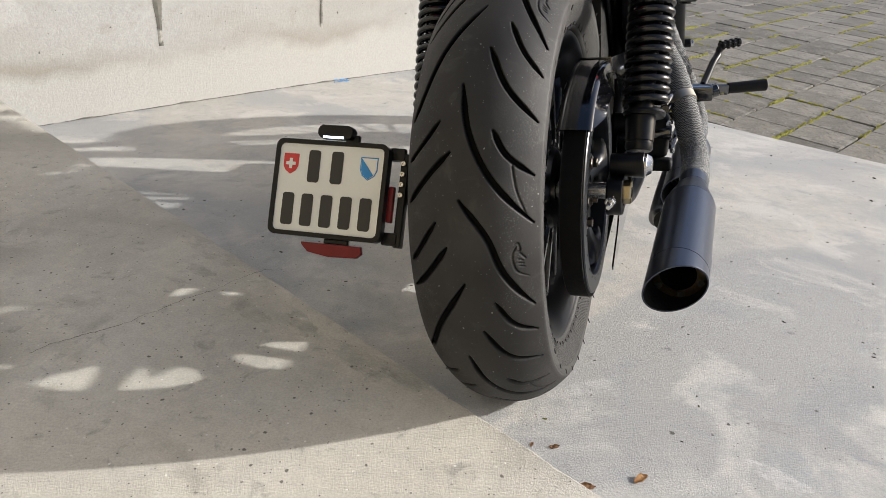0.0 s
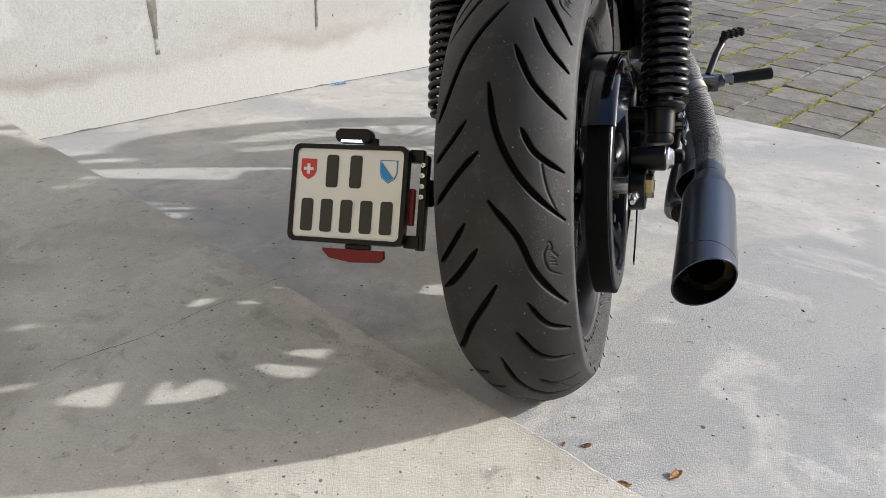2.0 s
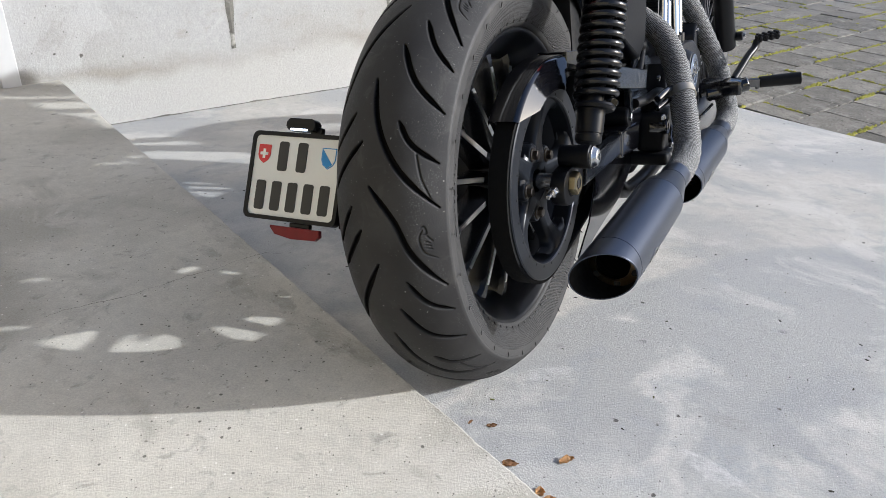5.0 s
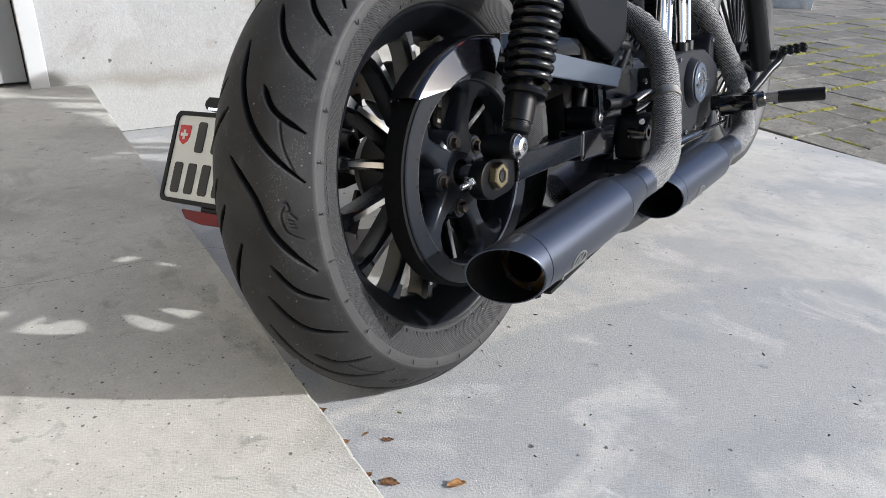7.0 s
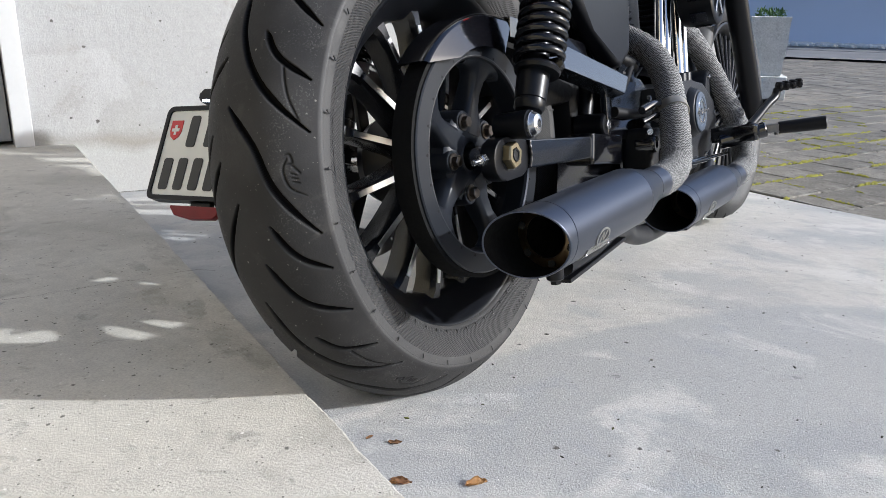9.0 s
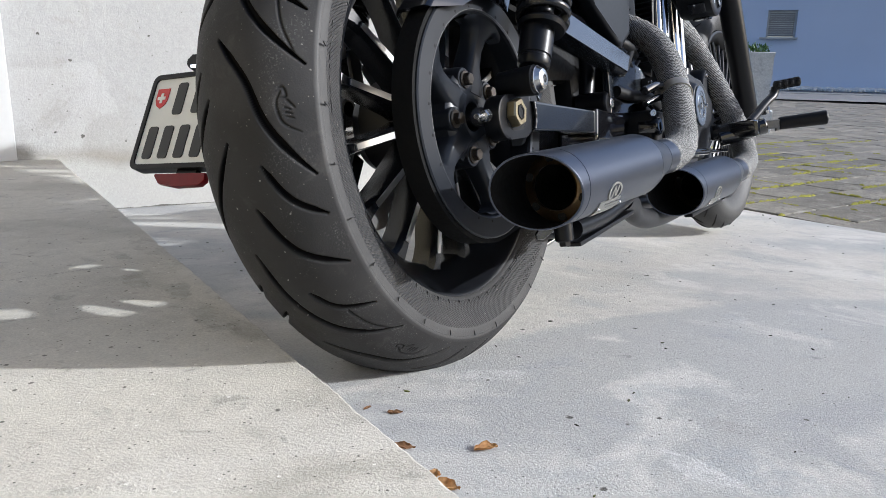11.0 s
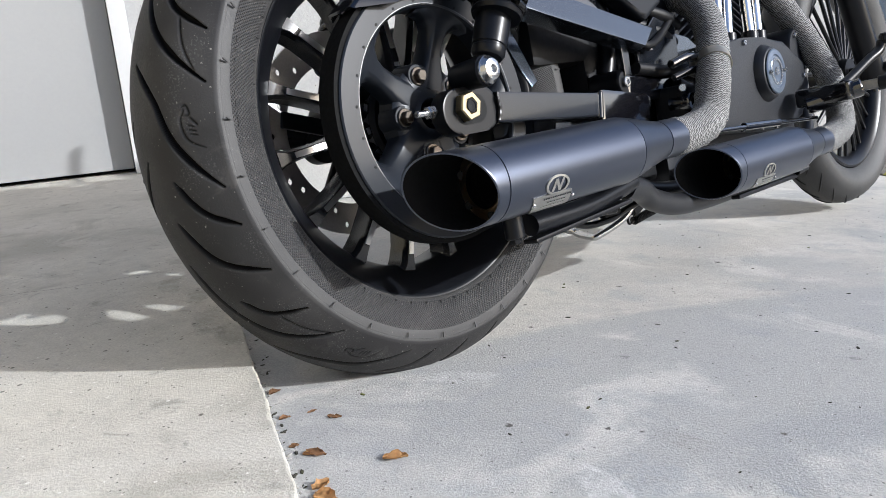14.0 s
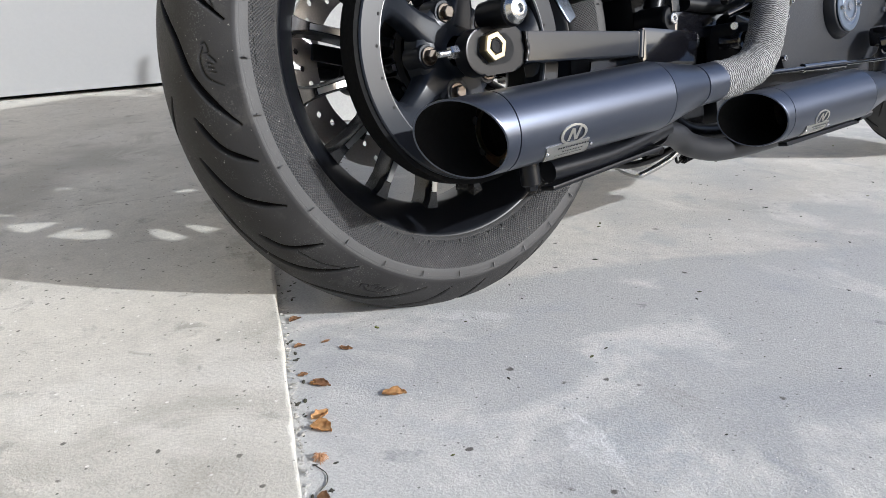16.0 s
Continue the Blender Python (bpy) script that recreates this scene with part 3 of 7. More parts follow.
def rear_tyre():
    xs = np.linspace(-RING_X, RING_X, 221)
    side = [(0.0876, 0.2995), (0.0881, 0.2975), (0.0879, 0.2960), (0.0884, 0.290), (0.0875, 0.283), (0.0855, 0.274), (0.0822, 0.262), (0.0770, 0.252), (0.0725, 0.2465), (0.0700, 0.2430), (0.064, 0.2405)]
    NA = 2400
    theta = np.arange(NA) * 360.0 / NA
    T, X = np.meshgrid(theta, xs, indexing="ij")
    cut = tread_depth(theta, xs)
    Rr = crown(X) - cut
    cut = np.hstack([np.zeros((NA, len(side))), cut, np.zeros((NA, len(side)))])
    lx = np.array([-x for x, r in side[::-1]])
    lr = np.array([r for x, r in side[::-1]])
    rx, rr = np.array([x for x, r in side]), np.array([r for x, r in side])
    one = np.ones((NA, 1))
    X = np.hstack([one * lx, X, one * rx])
    Rr = np.hstack([one * lr, Rr, one * rr])
    ang = np.radians(180 - theta)[:, None]
    V = np.stack([X, Rr * np.cos(ang), Rr * np.sin(ang)], axis=-1).reshape(-1, 3)
    # the flat where the tyre stands on the pad
    M = np.array(BIKE)
    W = V @ M[:3, :3].T + M[:3, 3]
    low = W[:, 2] < 0.0075
    W[low, 2] = 0.0075 + (W[low, 2] - 0.0075) * 0.02
    V = (W - M[:3, 3]) @ M[:3, :3]
    k = X.shape[1]
    i, j = np.meshgrid(np.arange(NA), np.arange(k - 1), indexing="ij")
    i2 = (i + 1) % NA
    F = np.stack([i * k + j, i * k + j + 1, i2 * k + j + 1, i2 * k + j], axis=-1).reshape(-1, 4)
    me = bpy.data.meshes.new("rear_tyre")
    me.from_pydata(V.tolist(), [], F.tolist())
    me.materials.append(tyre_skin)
    # groove depth, 0 to 1, for the painted groove shade
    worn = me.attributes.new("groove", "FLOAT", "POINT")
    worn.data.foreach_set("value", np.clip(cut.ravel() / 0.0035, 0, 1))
    me.polygons.foreach_set("use_smooth", [True] * len(me.polygons))
    ob = new("rear_tyre", me)
    ob.parent = wheel
    ob["label"] = "worn black rear tyre with curved grooves"


def tyre_material():
    """Rubber with a knurled band and faint lines on its walls, dust in the tread."""
    m = mat("tyre_tread_rubber", (0.0205, 0.0198, 0.0198), 0.60, 0, 0.4, 14, 420, 0.4, 0.0006, 0.55, stain=(0.034, 0.033, 0.0325), stain_scale=9, stain_at=(0.52, 0.72), speck=[(150, 0.2, 0.05, (0.20, 0.19, 0.175)), (300, 0.24, 0.09, (0.13, 0.122, 0.11))], patch=[(28, 0.57, 0.66, (0.042, 0.040, 0.0375), 0.7)])
    t = m.node_tree
    N, K = t.nodes, t.links
    b = N["Principled BSDF"]
    tc = next(n for n in N if n.type == "TEX_COORD")
    sep = N.new("ShaderNodeSeparateXYZ")
    K.new(tc.outputs["Object"], sep.inputs[0])

    def op(kind, a, c=None, d=None):
        n = N.new("ShaderNodeMath")
        n.operation = kind
        for s, v in zip(n.inputs, (a, c, d)):
            if v is None:
                continue
            if isinstance(v, (int, float)):
                s.default_value = v
            else:
                K.new(v, s)
        return n.outputs[0]
    y, z, x = sep.outputs[1], sep.outputs[2], sep.outputs[0]
    r = op("SQRT", op("ADD", op("MULTIPLY", y, y), op("MULTIPLY", z, z)))
    a = op("ARCTAN2", z, y)
    d1 = op("SINE", op("ADD", op("MULTIPLY", a, 420.0), op("MULTIPLY", r, 1500.0)))
    d2 = op("SINE", op("SUBTRACT", op("MULTIPLY", a, 420.0), op("MULTIPLY", r, 1500.0)))
    knurl = op("MULTIPLY", op("ADD", d1, 1.0), op("ADD", d2, 1.0))
    band = op("MULTIPLY", op("GREATER_THAN", r, 0.2475), op("LESS_THAN", r, 0.2840))
    side = op("GREATER_THAN", op("ABSOLUTE", x), 0.070)
    h = op("MULTIPLY", op("MULTIPLY", knurl, band), side)
    ringline = op("MULTIPLY", op("LESS_THAN", op("ABSOLUTE", op("SUBTRACT", r, 0.2955)), 0.0007), -6.0)
    h = op("ADD", h, ringline)
    b1 = next(n for n in N if n.type == "BUMP")
    b2 = N.new("ShaderNodeBump")
    b2.inputs["Strength"].default_value, b2.inputs["Distance"].default_value = 0.8, 0.0006
    K.new(h, b2.inputs["Height"])
    K.new(b1.outputs[0], b2.inputs["Normal"])
    K.new(b2.outputs[0], b.inputs["Normal"])
    # shade painted into the grooves: dust-free rubber, taken near black with cut depth
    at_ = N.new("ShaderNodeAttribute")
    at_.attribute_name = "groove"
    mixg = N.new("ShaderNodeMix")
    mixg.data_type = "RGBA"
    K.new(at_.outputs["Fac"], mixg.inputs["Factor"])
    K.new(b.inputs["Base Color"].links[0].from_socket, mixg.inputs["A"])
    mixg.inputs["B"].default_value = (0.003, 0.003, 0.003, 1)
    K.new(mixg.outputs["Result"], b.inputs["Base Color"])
    wall_ = op("LESS_THAN", r, 0.2985)
    # pale road dust as fine crust on the tread shoulders; walls evenly paler
    crust, where = N.new("ShaderNodeTexNoise"), N.new("ShaderNodeTexNoise")
    crust.inputs["Scale"].default_value, crust.inputs["Detail"].default_value = 520.0, 3
    where.inputs["Scale"].default_value, where.inputs["Detail"].default_value = 24.0, 5
    for n in (crust, where):
        K.new(tc.outputs["Object"], n.inputs["Vector"])

    def ramp(v, lo, hi, to=1.0):
        n = N.new("ShaderNodeMapRange")
        n.inputs["From Min"].default_value, n.inputs["From Max"].default_value, n.inputs["To Max"].default_value = lo, hi, to
        K.new(v, n.inputs["Value"])
        return n.outputs[0]
    ax_ = op("ABSOLUTE", x)
    shoulder = op("MULTIPLY", ramp(ax_, 0.030, 0.058), ramp(ax_, 0.087, 0.080))
    dust = op("MULTIPLY", op("MULTIPLY", shoulder, ramp(where.outputs["Fac"], 0.47, 0.62)), ramp(crust.outputs["Fac"], 0.55, 0.66, 0.8))
    wall_pale = op("MULTIPLY", wall_, 0.16)
    dust = op("MAXIMUM", op("MULTIPLY", dust, op("SUBTRACT", 1.0, at_.outputs["Fac"])), wall_pale)
    mixd = N.new("ShaderNodeMix")
    mixd.data_type = "RGBA"
    K.new(dust, mixd.inputs["Factor"])
    K.new(mixg.outputs["Result"], mixd.inputs["A"])
    mixd.inputs["B"].default_value = (0.085, 0.083, 0.080, 1)
    K.new(mixd.outputs["Result"], b.inputs["Base Color"])
    K.new(op("ADD", op("MULTIPLY_ADD", at_.outputs["Fac"], -0.25, 0.3), op("MULTIPLY", wall_, 0.05)), b.inputs["Specular IOR Level"])
    K.new(op("MULTIPLY_ADD", wall_, -0.02, b.inputs["Roughness"].links[0].from_socket), b.inputs["Roughness"])
    return m


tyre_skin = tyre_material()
wheel = group_part("rear_wheel", bike, "black cast rear wheel")
AXLE_Y, AXLE_Z = -0.0047, -0.0028
WHEEL_AT = pose(0, AXLE_Y * 0.6, AXLE_Z * 0.6)
rear_tyre()


def on_wall(rad, deg, lift=0.0):
    """A place on the right tyre wall, degrees up from the back."""
    x = 0.081 + (rad - 0.262) * 0.36
    return Vector((x + lift, -rad * math.cos(radians(deg)), rad * math.sin(radians(deg))))


def wall_piece(bm, rad, deg, wide, high, slant=0.0):
    # a raised flat with its foot in the rubber
    q = []
    for lift in (-0.001, 0.0005):
        q.append([bm.verts.new(on_wall(rad + dr * high / 2, deg + math.degrees((dw * wide / 2 + slant * dr) / rad), lift)) for dr, dw in ((-1, -1), (-1, 1), (1, 1), (1, -1))])
    bm.faces.new(q[1])
    for k in range(4):
        bm.faces.new((q[0][k], q[0][(k + 1) % 4], q[1][(k + 1) % 4], q[1][k]))


bm = bmesh.new()
for start in (4.0, -128.5, 150.0):
    for k in range(6):
        c = start + 3.6 * k
        wall_piece(bm, 0.2705, c, 0.0035, 0.016, 0.002 if k % 2 else -0.002)
        wall_piece(bm, 0.2705, c + 1.6, 0.0035, 0.016, -0.002 if k % 2 else 0.002)
        wall_piece(bm, 0.2635 if k % 3 else 0.2765, c + 0.8, 0.0065, 0.0035)
tagged(part("moulded_lettering", bm, tyre_skin, wheel, smooth=False), "raised rubber lettering blocks", kind="stuff")
bm = bmesh.new()
for k in range(30):
    wall_piece(bm, 0.2915, 12 * k + 5, 0.0016, 0.0065, 0.001)
for k in range(60):
    wall_piece(bm, 0.2500, 6 * k + 2, 0.0014, 0.0050)
tagged(part("moulding_ribs", bm, tyre_skin, wheel, smooth=False), "fine moulded rubber ribs", kind="stuff")
bm = bmesh.new()
lip = [(0.060, 0.2425), (0.0675, 0.2425), (0.0700, 0.2405), (0.0695, 0.2375), (0.0665, 0.2340), (0.0560, 0.2235), (0.0430, 0.2120), (0.0310, 0.2030), (0.0240, 0.1985), (0.0190, 0.1965)]
lathe(bm, lip + [(0.0, 0.1960)] + [(-x, r) for x, r in lip[::-1]], 144, WHEEL_AT)
part("rim", bm, satin_black, wheel, "satin black cast rim")
bm = bmesh.new()
lathe(bm, [(0.052, 0.02), (0.052, 0.06), (0.045, 0.066), (0.02, 0.058), (-0.02, 0.058), (-0.045, 0.066), (-0.06, 0.06), (-0.06, 0.02)], 64, WHEEL_AT)
part("wheel_hub", bm, satin_black, wheel)


def spoke_mesh():
    """One spoke along +y from the hub to the rim, with its flat machined front."""
    bm = bmesh.new()
    rows = []
    for y, w, x0, x1 in ((0.05, 0.012, 0.0, 0.046), (0.08, 0.0085, 0.002, 0.046), (0.14, 0.0066, 0.003, 0.040), (0.172, 0.0066, 0.002, 0.037), (0.186, 0.0078, 0.000, 0.036), (0.195, 0.0090, -0.002, 0.0355), (0.206, 0.0135, -0.004, 0.033)):
        rows.append([bm.verts.new(p) for p in ((x0, y, -w * 1.1), (x0, y, w * 1.1), (x1 - 0.009, y, w * 1.1), (x1, y, w * 0.66), (x1, y, -w * 0.66), (x1 - 0.009, y, -w * 1.1))])
    for r0, r1 in zip(rows, rows[1:]):
        for k in range(6):
            bm.faces.new((r0[k], r0[(k + 1) % 6], r1[(k + 1) % 6], r1[k]))
    bm.faces.new(rows[0])
    bm.faces.new(rows[-1])
    return bm


machined = mat("machined_alloy", (0.50, 0.50, 0.50), 0.32, 1.0, 0.02, 30, 300, 0.0, 0.0003)
first = part("spoke", spoke_mesh(), spoke_black, wheel, angle=18)
bm = bmesh.new()
vs = [bm.verts.new(p) for p in ((0.0464, 0.070, -0.0044), (0.0464, 0.070, 0.0044), (0.0379, 0.184, 0.0036), (0.0379, 0.184, -0.0036))]
lo = [bm.verts.new(v.co - Vector((0.002, 0, 0))) for v in vs]
bm.faces.new(vs)
for k in range(4):
    bm.faces.new((vs[k], vs[(k + 1) % 4], lo[(k + 1) % 4], lo[k]))
strip = part("machined_face", bm, machined, first, "bright machined spoke face")
for k in range(15):
    m = Matrix.Rotation(radians(180 - (17 + 24 * k)), 4, "X")
    if k == 0:
        first.matrix_basis = m
        continue
    s2 = first.copy()
    scene.collection.objects.link(s2)
    s2.matrix_basis = m
    t2 = strip.copy()
    scene.collection.objects.link(t2)
    t2.parent = s2


def drilled_disc(bm, x, thick, r0, r1, n, hole):
    """A brake disc with a staggered ring of holes."""
    for face in (0, 1):
        xx = x + (thick if face else 0)
        for i in range(n):
            a0, a1 = 2 * math.pi * i / n, 2 * math.pi * (i + 1) / n
            rc = r0 + (r1 - r0) * (0.3, 0.7, 0.5)[i % 3]

            def P(r, a):
                return bm.verts.new((xx, r * math.cos(a), r * math.sin(a)))
            am = (a0 + a1) / 2
            sq = [P(r0, a0), P(r0, am), P(r0, a1), P(rc, a1), P(r1, a1), P(r1, am), P(r1, a0), P(rc, a0)]
            oc = []
            for k in range(8):
                t = -math.pi * 0.75 + k * math.pi / 4
                oc.append(P(rc + hole * math.sin(t), am + hole * math.cos(t) / rc))
            for k in range(8):
                bm.faces.new((sq[k], sq[(k + 1) % 8], oc[(k + 1) % 8], oc[k]))
    lathe(bm, [(x, r1), (x + thick, r1)], n * 2)
    lathe(bm, [(x, r0), (x + thick, r0)], n * 2)
    bmesh.ops.remove_doubles(bm, verts=bm.verts, dist=0.00005)


disc_steel = mat("brake_disc_steel", (0.30, 0.29, 0.28), 0.32, 1.0, 0.2, 8, 300, 0.1, 0.0004)
bm = bmesh.new()
drilled_disc(bm, -0.095, 0.005, 0.105, 0.150, 36, 0.0048)
part("brake_disc", bm, disc_steel, wheel, "drilled steel brake disc")
bm = bmesh.new()
for k in range(5):
    m = Matrix.Rotation(radians(72 * k + 20), 4, "X")
    box(bm, (0.008, 0.07, 0.024), m @ pose(-0.088, 0.08, 0), 0.003)
part("disc_carrier", bm, satin_black, wheel)
bm = bmesh.new()
box(bm, (0.06, 0.09, 0.06), pose(-0.10, 0.11, 0.10, 40), 0.012)
part("brake_caliper", bm, satin_black, bike)

# -- drive pulley with its belt --
pulley = group_part("drive_pulley", bike, "satin black cast belt pulley")
pulley.matrix_basis = Matrix.Translation((0, AXLE_Y, AXLE_Z))
pulley_grey = mat("pulley_grey_paint", (0.0095, 0.0112, 0.0150), 0.34, 0.0, 0.1, 20, 260, 0.02, 0.0004, 0.30)
bm = bmesh.new()
lathe(bm, [(0.100, 0.131), (0.1150, 0.1315), (0.1185, 0.1335), (0.1200, 0.1360), (0.1200, 0.1605), (0.1185, 0.1625), (0.1168, 0.1625), (0.1166, 0.1600), (0.088, 0.1600), (0.0875, 0.1640), (0.0850, 0.1640), (0.084, 0.150), (0.086, 0.131)], 128, closed=True)
part("pulley_ring", bm, pulley_grey, pulley, angle=18)
bm = bmesh.new()
lathe(bm, [(0.1185, 0.1333), (0.1189, 0.1336), (0.1203, 0.1352), (0.1203, 0.1360)], 128)
part("worn_edge", bm, clevis_steel, pulley, "bare metal inner edge")
# black discs on the ring stand for the dark of its holes
bm = bmesh.new()
lathe(bm, [(0.1203, 0.0001), (0.1203, 0.0019), (0.1195, 0.0022)], 8)
hole0 = part("rim_hole", bm, dark_void, pulley)
for k in range(24):
    h2 = hole0 if k == 0 else hole0.copy()
    if k:
        scene.collection.objects.link(h2)
    h2.matrix_basis = Matrix.Rotation(radians(15 * k + 7), 4, "X") @ Matrix.Translation((0, 0.1395, 0))
for k in range(5):
    bm = bmesh.new()
    rows = []
    for y, w, x0, x1 in ((0.030, 0.026, 0.070, 0.102), (0.050, 0.0225, 0.072, 0.102), (0.070, 0.0170, 0.074, 0.101), (0.090, 0.0155, 0.078, 0.103), (0.108, 0.0175, 0.084, 0.108), (0.122, 0.0260, 0.088, 0.113), (0.130, 0.0400, 0.090, 0.1155), (0.1335, 0.0480, 0.092, 0.1160)):
        e = min(0.006, w * 0.4)
        drop = 0.0035 * (w / 0.04) ** 2 if y > 0.12 else 0.0
        rows.append([bm.verts.new(p) for p in ((x0, y - drop * 3, -w), (x0, y - drop * 3, w), (x1 - 0.009, y - drop * 3, w), (x1 - 0.002, y - drop, w - e), (x1, y, w * 0.45), (x1, y, -w * 0.45), (x1 - 0.002, y - drop, e - w), (x1 - 0.009, y - drop * 3, -w))])
    for r0, r1 in zip(rows, rows[1:]):
        for q in range(8):
            bm.faces.new((r0[q], r0[(q + 1) % 8], r1[(q + 1) % 8], r1[q]))
    bm.faces.new(rows[0])
    bm.faces.new(rows[-1])
    arm = part("pulley_arm", bm, pulley_grey, pulley, angle=50)
    arm.matrix_basis = Matrix.Rotation(radians(72 * k), 4, "X")
bm = bmesh.new()
lathe(bm, [(0.06, 0.02), (0.098, 0.02), (0.101, 0.03), (0.1015, 0.044), (0.0995, 0.058), (0.094, 0.064), (0.07, 0.066)], 48)
part("pulley_centre", bm, pulley_grey, pulley)
bolt_steel = mat("bolt_steel", (0.13, 0.11, 0.09), 0.30, 1.0, 0.2, 30, 300, 0.1, 0.0004)
for k in range(5):
    bm = bmesh.new()
    lathe(bm, [(0.1000, 0.0118), (0.1028, 0.0118), (0.1036, 0.0110), (0.1036, 0.0001)], 24)
    lathe(bm, [(0.1030, 0.0082), (0.1105, 0.0082), (0.1115, 0.007), (0.1115, 0.0001)], 6)
    bo = part("bolt", bm, bolt_steel, pulley, angle=20)
    bm = bmesh.new()
    lathe(bm, [(0.070, 0.0185), (0.098, 0.0165), (0.1008, 0.0150), (0.1010, 0.0001)], 24)
    boss = part("bolt_boss", bm, pulley_grey, pulley)
    boss.matrix_basis = Matrix.Rotation(radians(72 * k + 36), 4, "X") @ Matrix.Translation((0, 0.0515, 0))
    bo.matrix_basis = Matrix.Rotation(radians(72 * k + 36), 4, "X") @ Matrix.Translation((0, 0.0515, 0))

belt_rubber = mat("belt_rubber", (0.0045, 0.0045, 0.0045), 0.8, 0, 0.3, 30, 200, 0.2, 0.0004, 0.15)
bm = bmesh.new()
belt_line = [(math.cos(radians(a)) * 0.1685 + AXLE_Y, math.sin(radians(a)) * 0.1685 + AXLE_Z) for a in range(82, 281, 3)] + [(0.68, -0.085), (0.72, -0.06), (0.73, -0.02), (0.72, 0.02), (0.68, 0.045)]
inn = [(math.cos(radians(a)) * 0.1602 + AXLE_Y, math.sin(radians(a)) * 0.1602 + AXLE_Z) for a in range(82, 281, 3)] + [(0.68, -0.080), (0.715, -0.058), (0.725, -0.02), (0.715, 0.018), (0.68, 0.040)]
nb = len(belt_line)
rows = [[bm.verts.new((x, y, z)) for x, (y, z) in ((0.0875, o), (0.1166, o), (0.1166, i), (0.0875, i))] for o, i in zip(belt_line, inn)]
for i in range(nb):
    for k in range(4):
        bm.faces.new((rows[i][k], rows[i][(k + 1) % 4], rows[(i + 1) % nb][(k + 1) % 4], rows[(i + 1) % nb][k]))
part("drive_belt", bm, belt_rubber, bike, "black toothed drive belt")

def tilted(x, z, degrees):
    """Turns a piece that faces right so that it looks up a little, about a line ahead."""
    return Matrix.Translation((x, 0, z)) @ Matrix.Rotation(radians(-degrees), 4, "Y") @ Matrix.Translation((-x, 0, -z))


# -- belt guard --
guard = group_part("belt_guard", bike, "gloss black belt guard")
RISE = [(48.0, 0.1790), (62.0, 0.1805), (77.0, 0.1835), (88.0, 0.1875), (97.0, 0.1925), (105.0, 0.1970), (113.0, 0.2030), (122.0, 0.2130)]


def guard_r(a):
    """Radius of the guard's back, degrees up from the rear."""
    return float(np.interp(a, [k for k, _ in RISE], [r for _, r in RISE]))


bm = bmesh.new()
rings = []
for k in range(49):
    a = 48.0 + 74.0 * k / 48
    r = guard_r(a)
    row = []
    for x, dr in ((0.0750, -0.012), (0.0752, -0.006), (0.0785, -0.0012), (0.083, 0.0), (0.117, 0.0), (0.1225, -0.0016), (0.1252, -0.0050), (0.1225, -0.0066), (0.116, -0.0036), (0.083, -0.0036), (0.0785, -0.006)):
        row.append(bm.verts.new((x, AXLE_Y - (r + dr) * math.cos(radians(a)), AXLE_Z + (r + dr) * math.sin(radians(a)))))
    rings.append(row)
for r0, r1 in zip(rings, rings[1:]):
    for q in range(11):
        bm.faces.new((r0[q], r0[(q + 1) % 11], r1[(q + 1) % 11], r1[q]))
bm.faces.new(rings[0])
bm.faces.new(rings[-1])
part("guard_shell", bm, gloss_black, guard)
bm = bmesh.new()
out = [(AXLE_Y - math.cos(radians(a)) * (guard_r(a) - 0.004), AXLE_Z + math.sin(radians(a)) * (guard_r(a) - 0.004)) for a in range(48, 123, 2)]
inr = [(AXLE_Y - math.cos(radians(a)) * 0.1455, AXLE_Z + math.sin(radians(a)) * 0.1455) for a in range(114, 65, -2)]
edge_ = [(0.1220, y, z) for y, z in out] + [(0.1345, y, z) for y, z in inr]
front_, back_ = [bm.verts.new((x + 0.002, y, z)) for x, y, z in edge_], [bm.verts.new((x - 0.001, y, z)) for x, y, z in edge_]
bm.faces.new(front_)
bm.faces.new(back_)
for k in range(len(edge_)):
    q = (k + 1) % len(edge_)
    bm.faces.new((front_[k], front_[q], back_[q], back_[k]))
bmesh.ops.triangulate(bm, faces=[f for f in bm.faces if len(f.verts) > 4], ngon_method="EAR_CLIP")
part("guard_skirt", bm, gloss_black, guard, angle=40)
bm = bmesh.new()
box(bm, (0.048, 0.28, 0.004), pose(0.100, 0.235, 0.160, -9), 0.0015)
box(bm, (0.004, 0.28, 0.030), pose(0.1245, 0.235, 0.147, -9), 0.0015)
part("guard_rail", bm, gloss_black, guard)
bm = bmesh.new()
plate(bm, [(0.172, 0.12), (0.20, 0.115), (0.222, 0.02), (0.205, 0.012), (0.19, 0.05)], 0.004, tilted(0.098, 0.015, 13) @ Matrix(((0, 0, 1, 0.098), (1, 0, 0, 0), (0, 1, 0, 0), (0, 0, 0, 1))), 0.001)
part("debris_shield", bm, rail_black, guard)
bm = bmesh.new()
plate(bm, [(0.078, -0.178), (0.082, -0.186), (0.10, -0.190), (0.18, -0.178), (0.36, -0.168), (0.485, -0.125), (0.485, -0.045), (0.205, -0.045), (0.190, -0.090), (0.150, -0.140)], 0.003, Matrix(((0, 0, 1, 0.130), (1, 0, 0, 0), (0, 1, 0, 0), (0, 0, 0, 1))), 0.001)
part("debris_blade", bm, gloss_black, guard, "black lower debris blade")

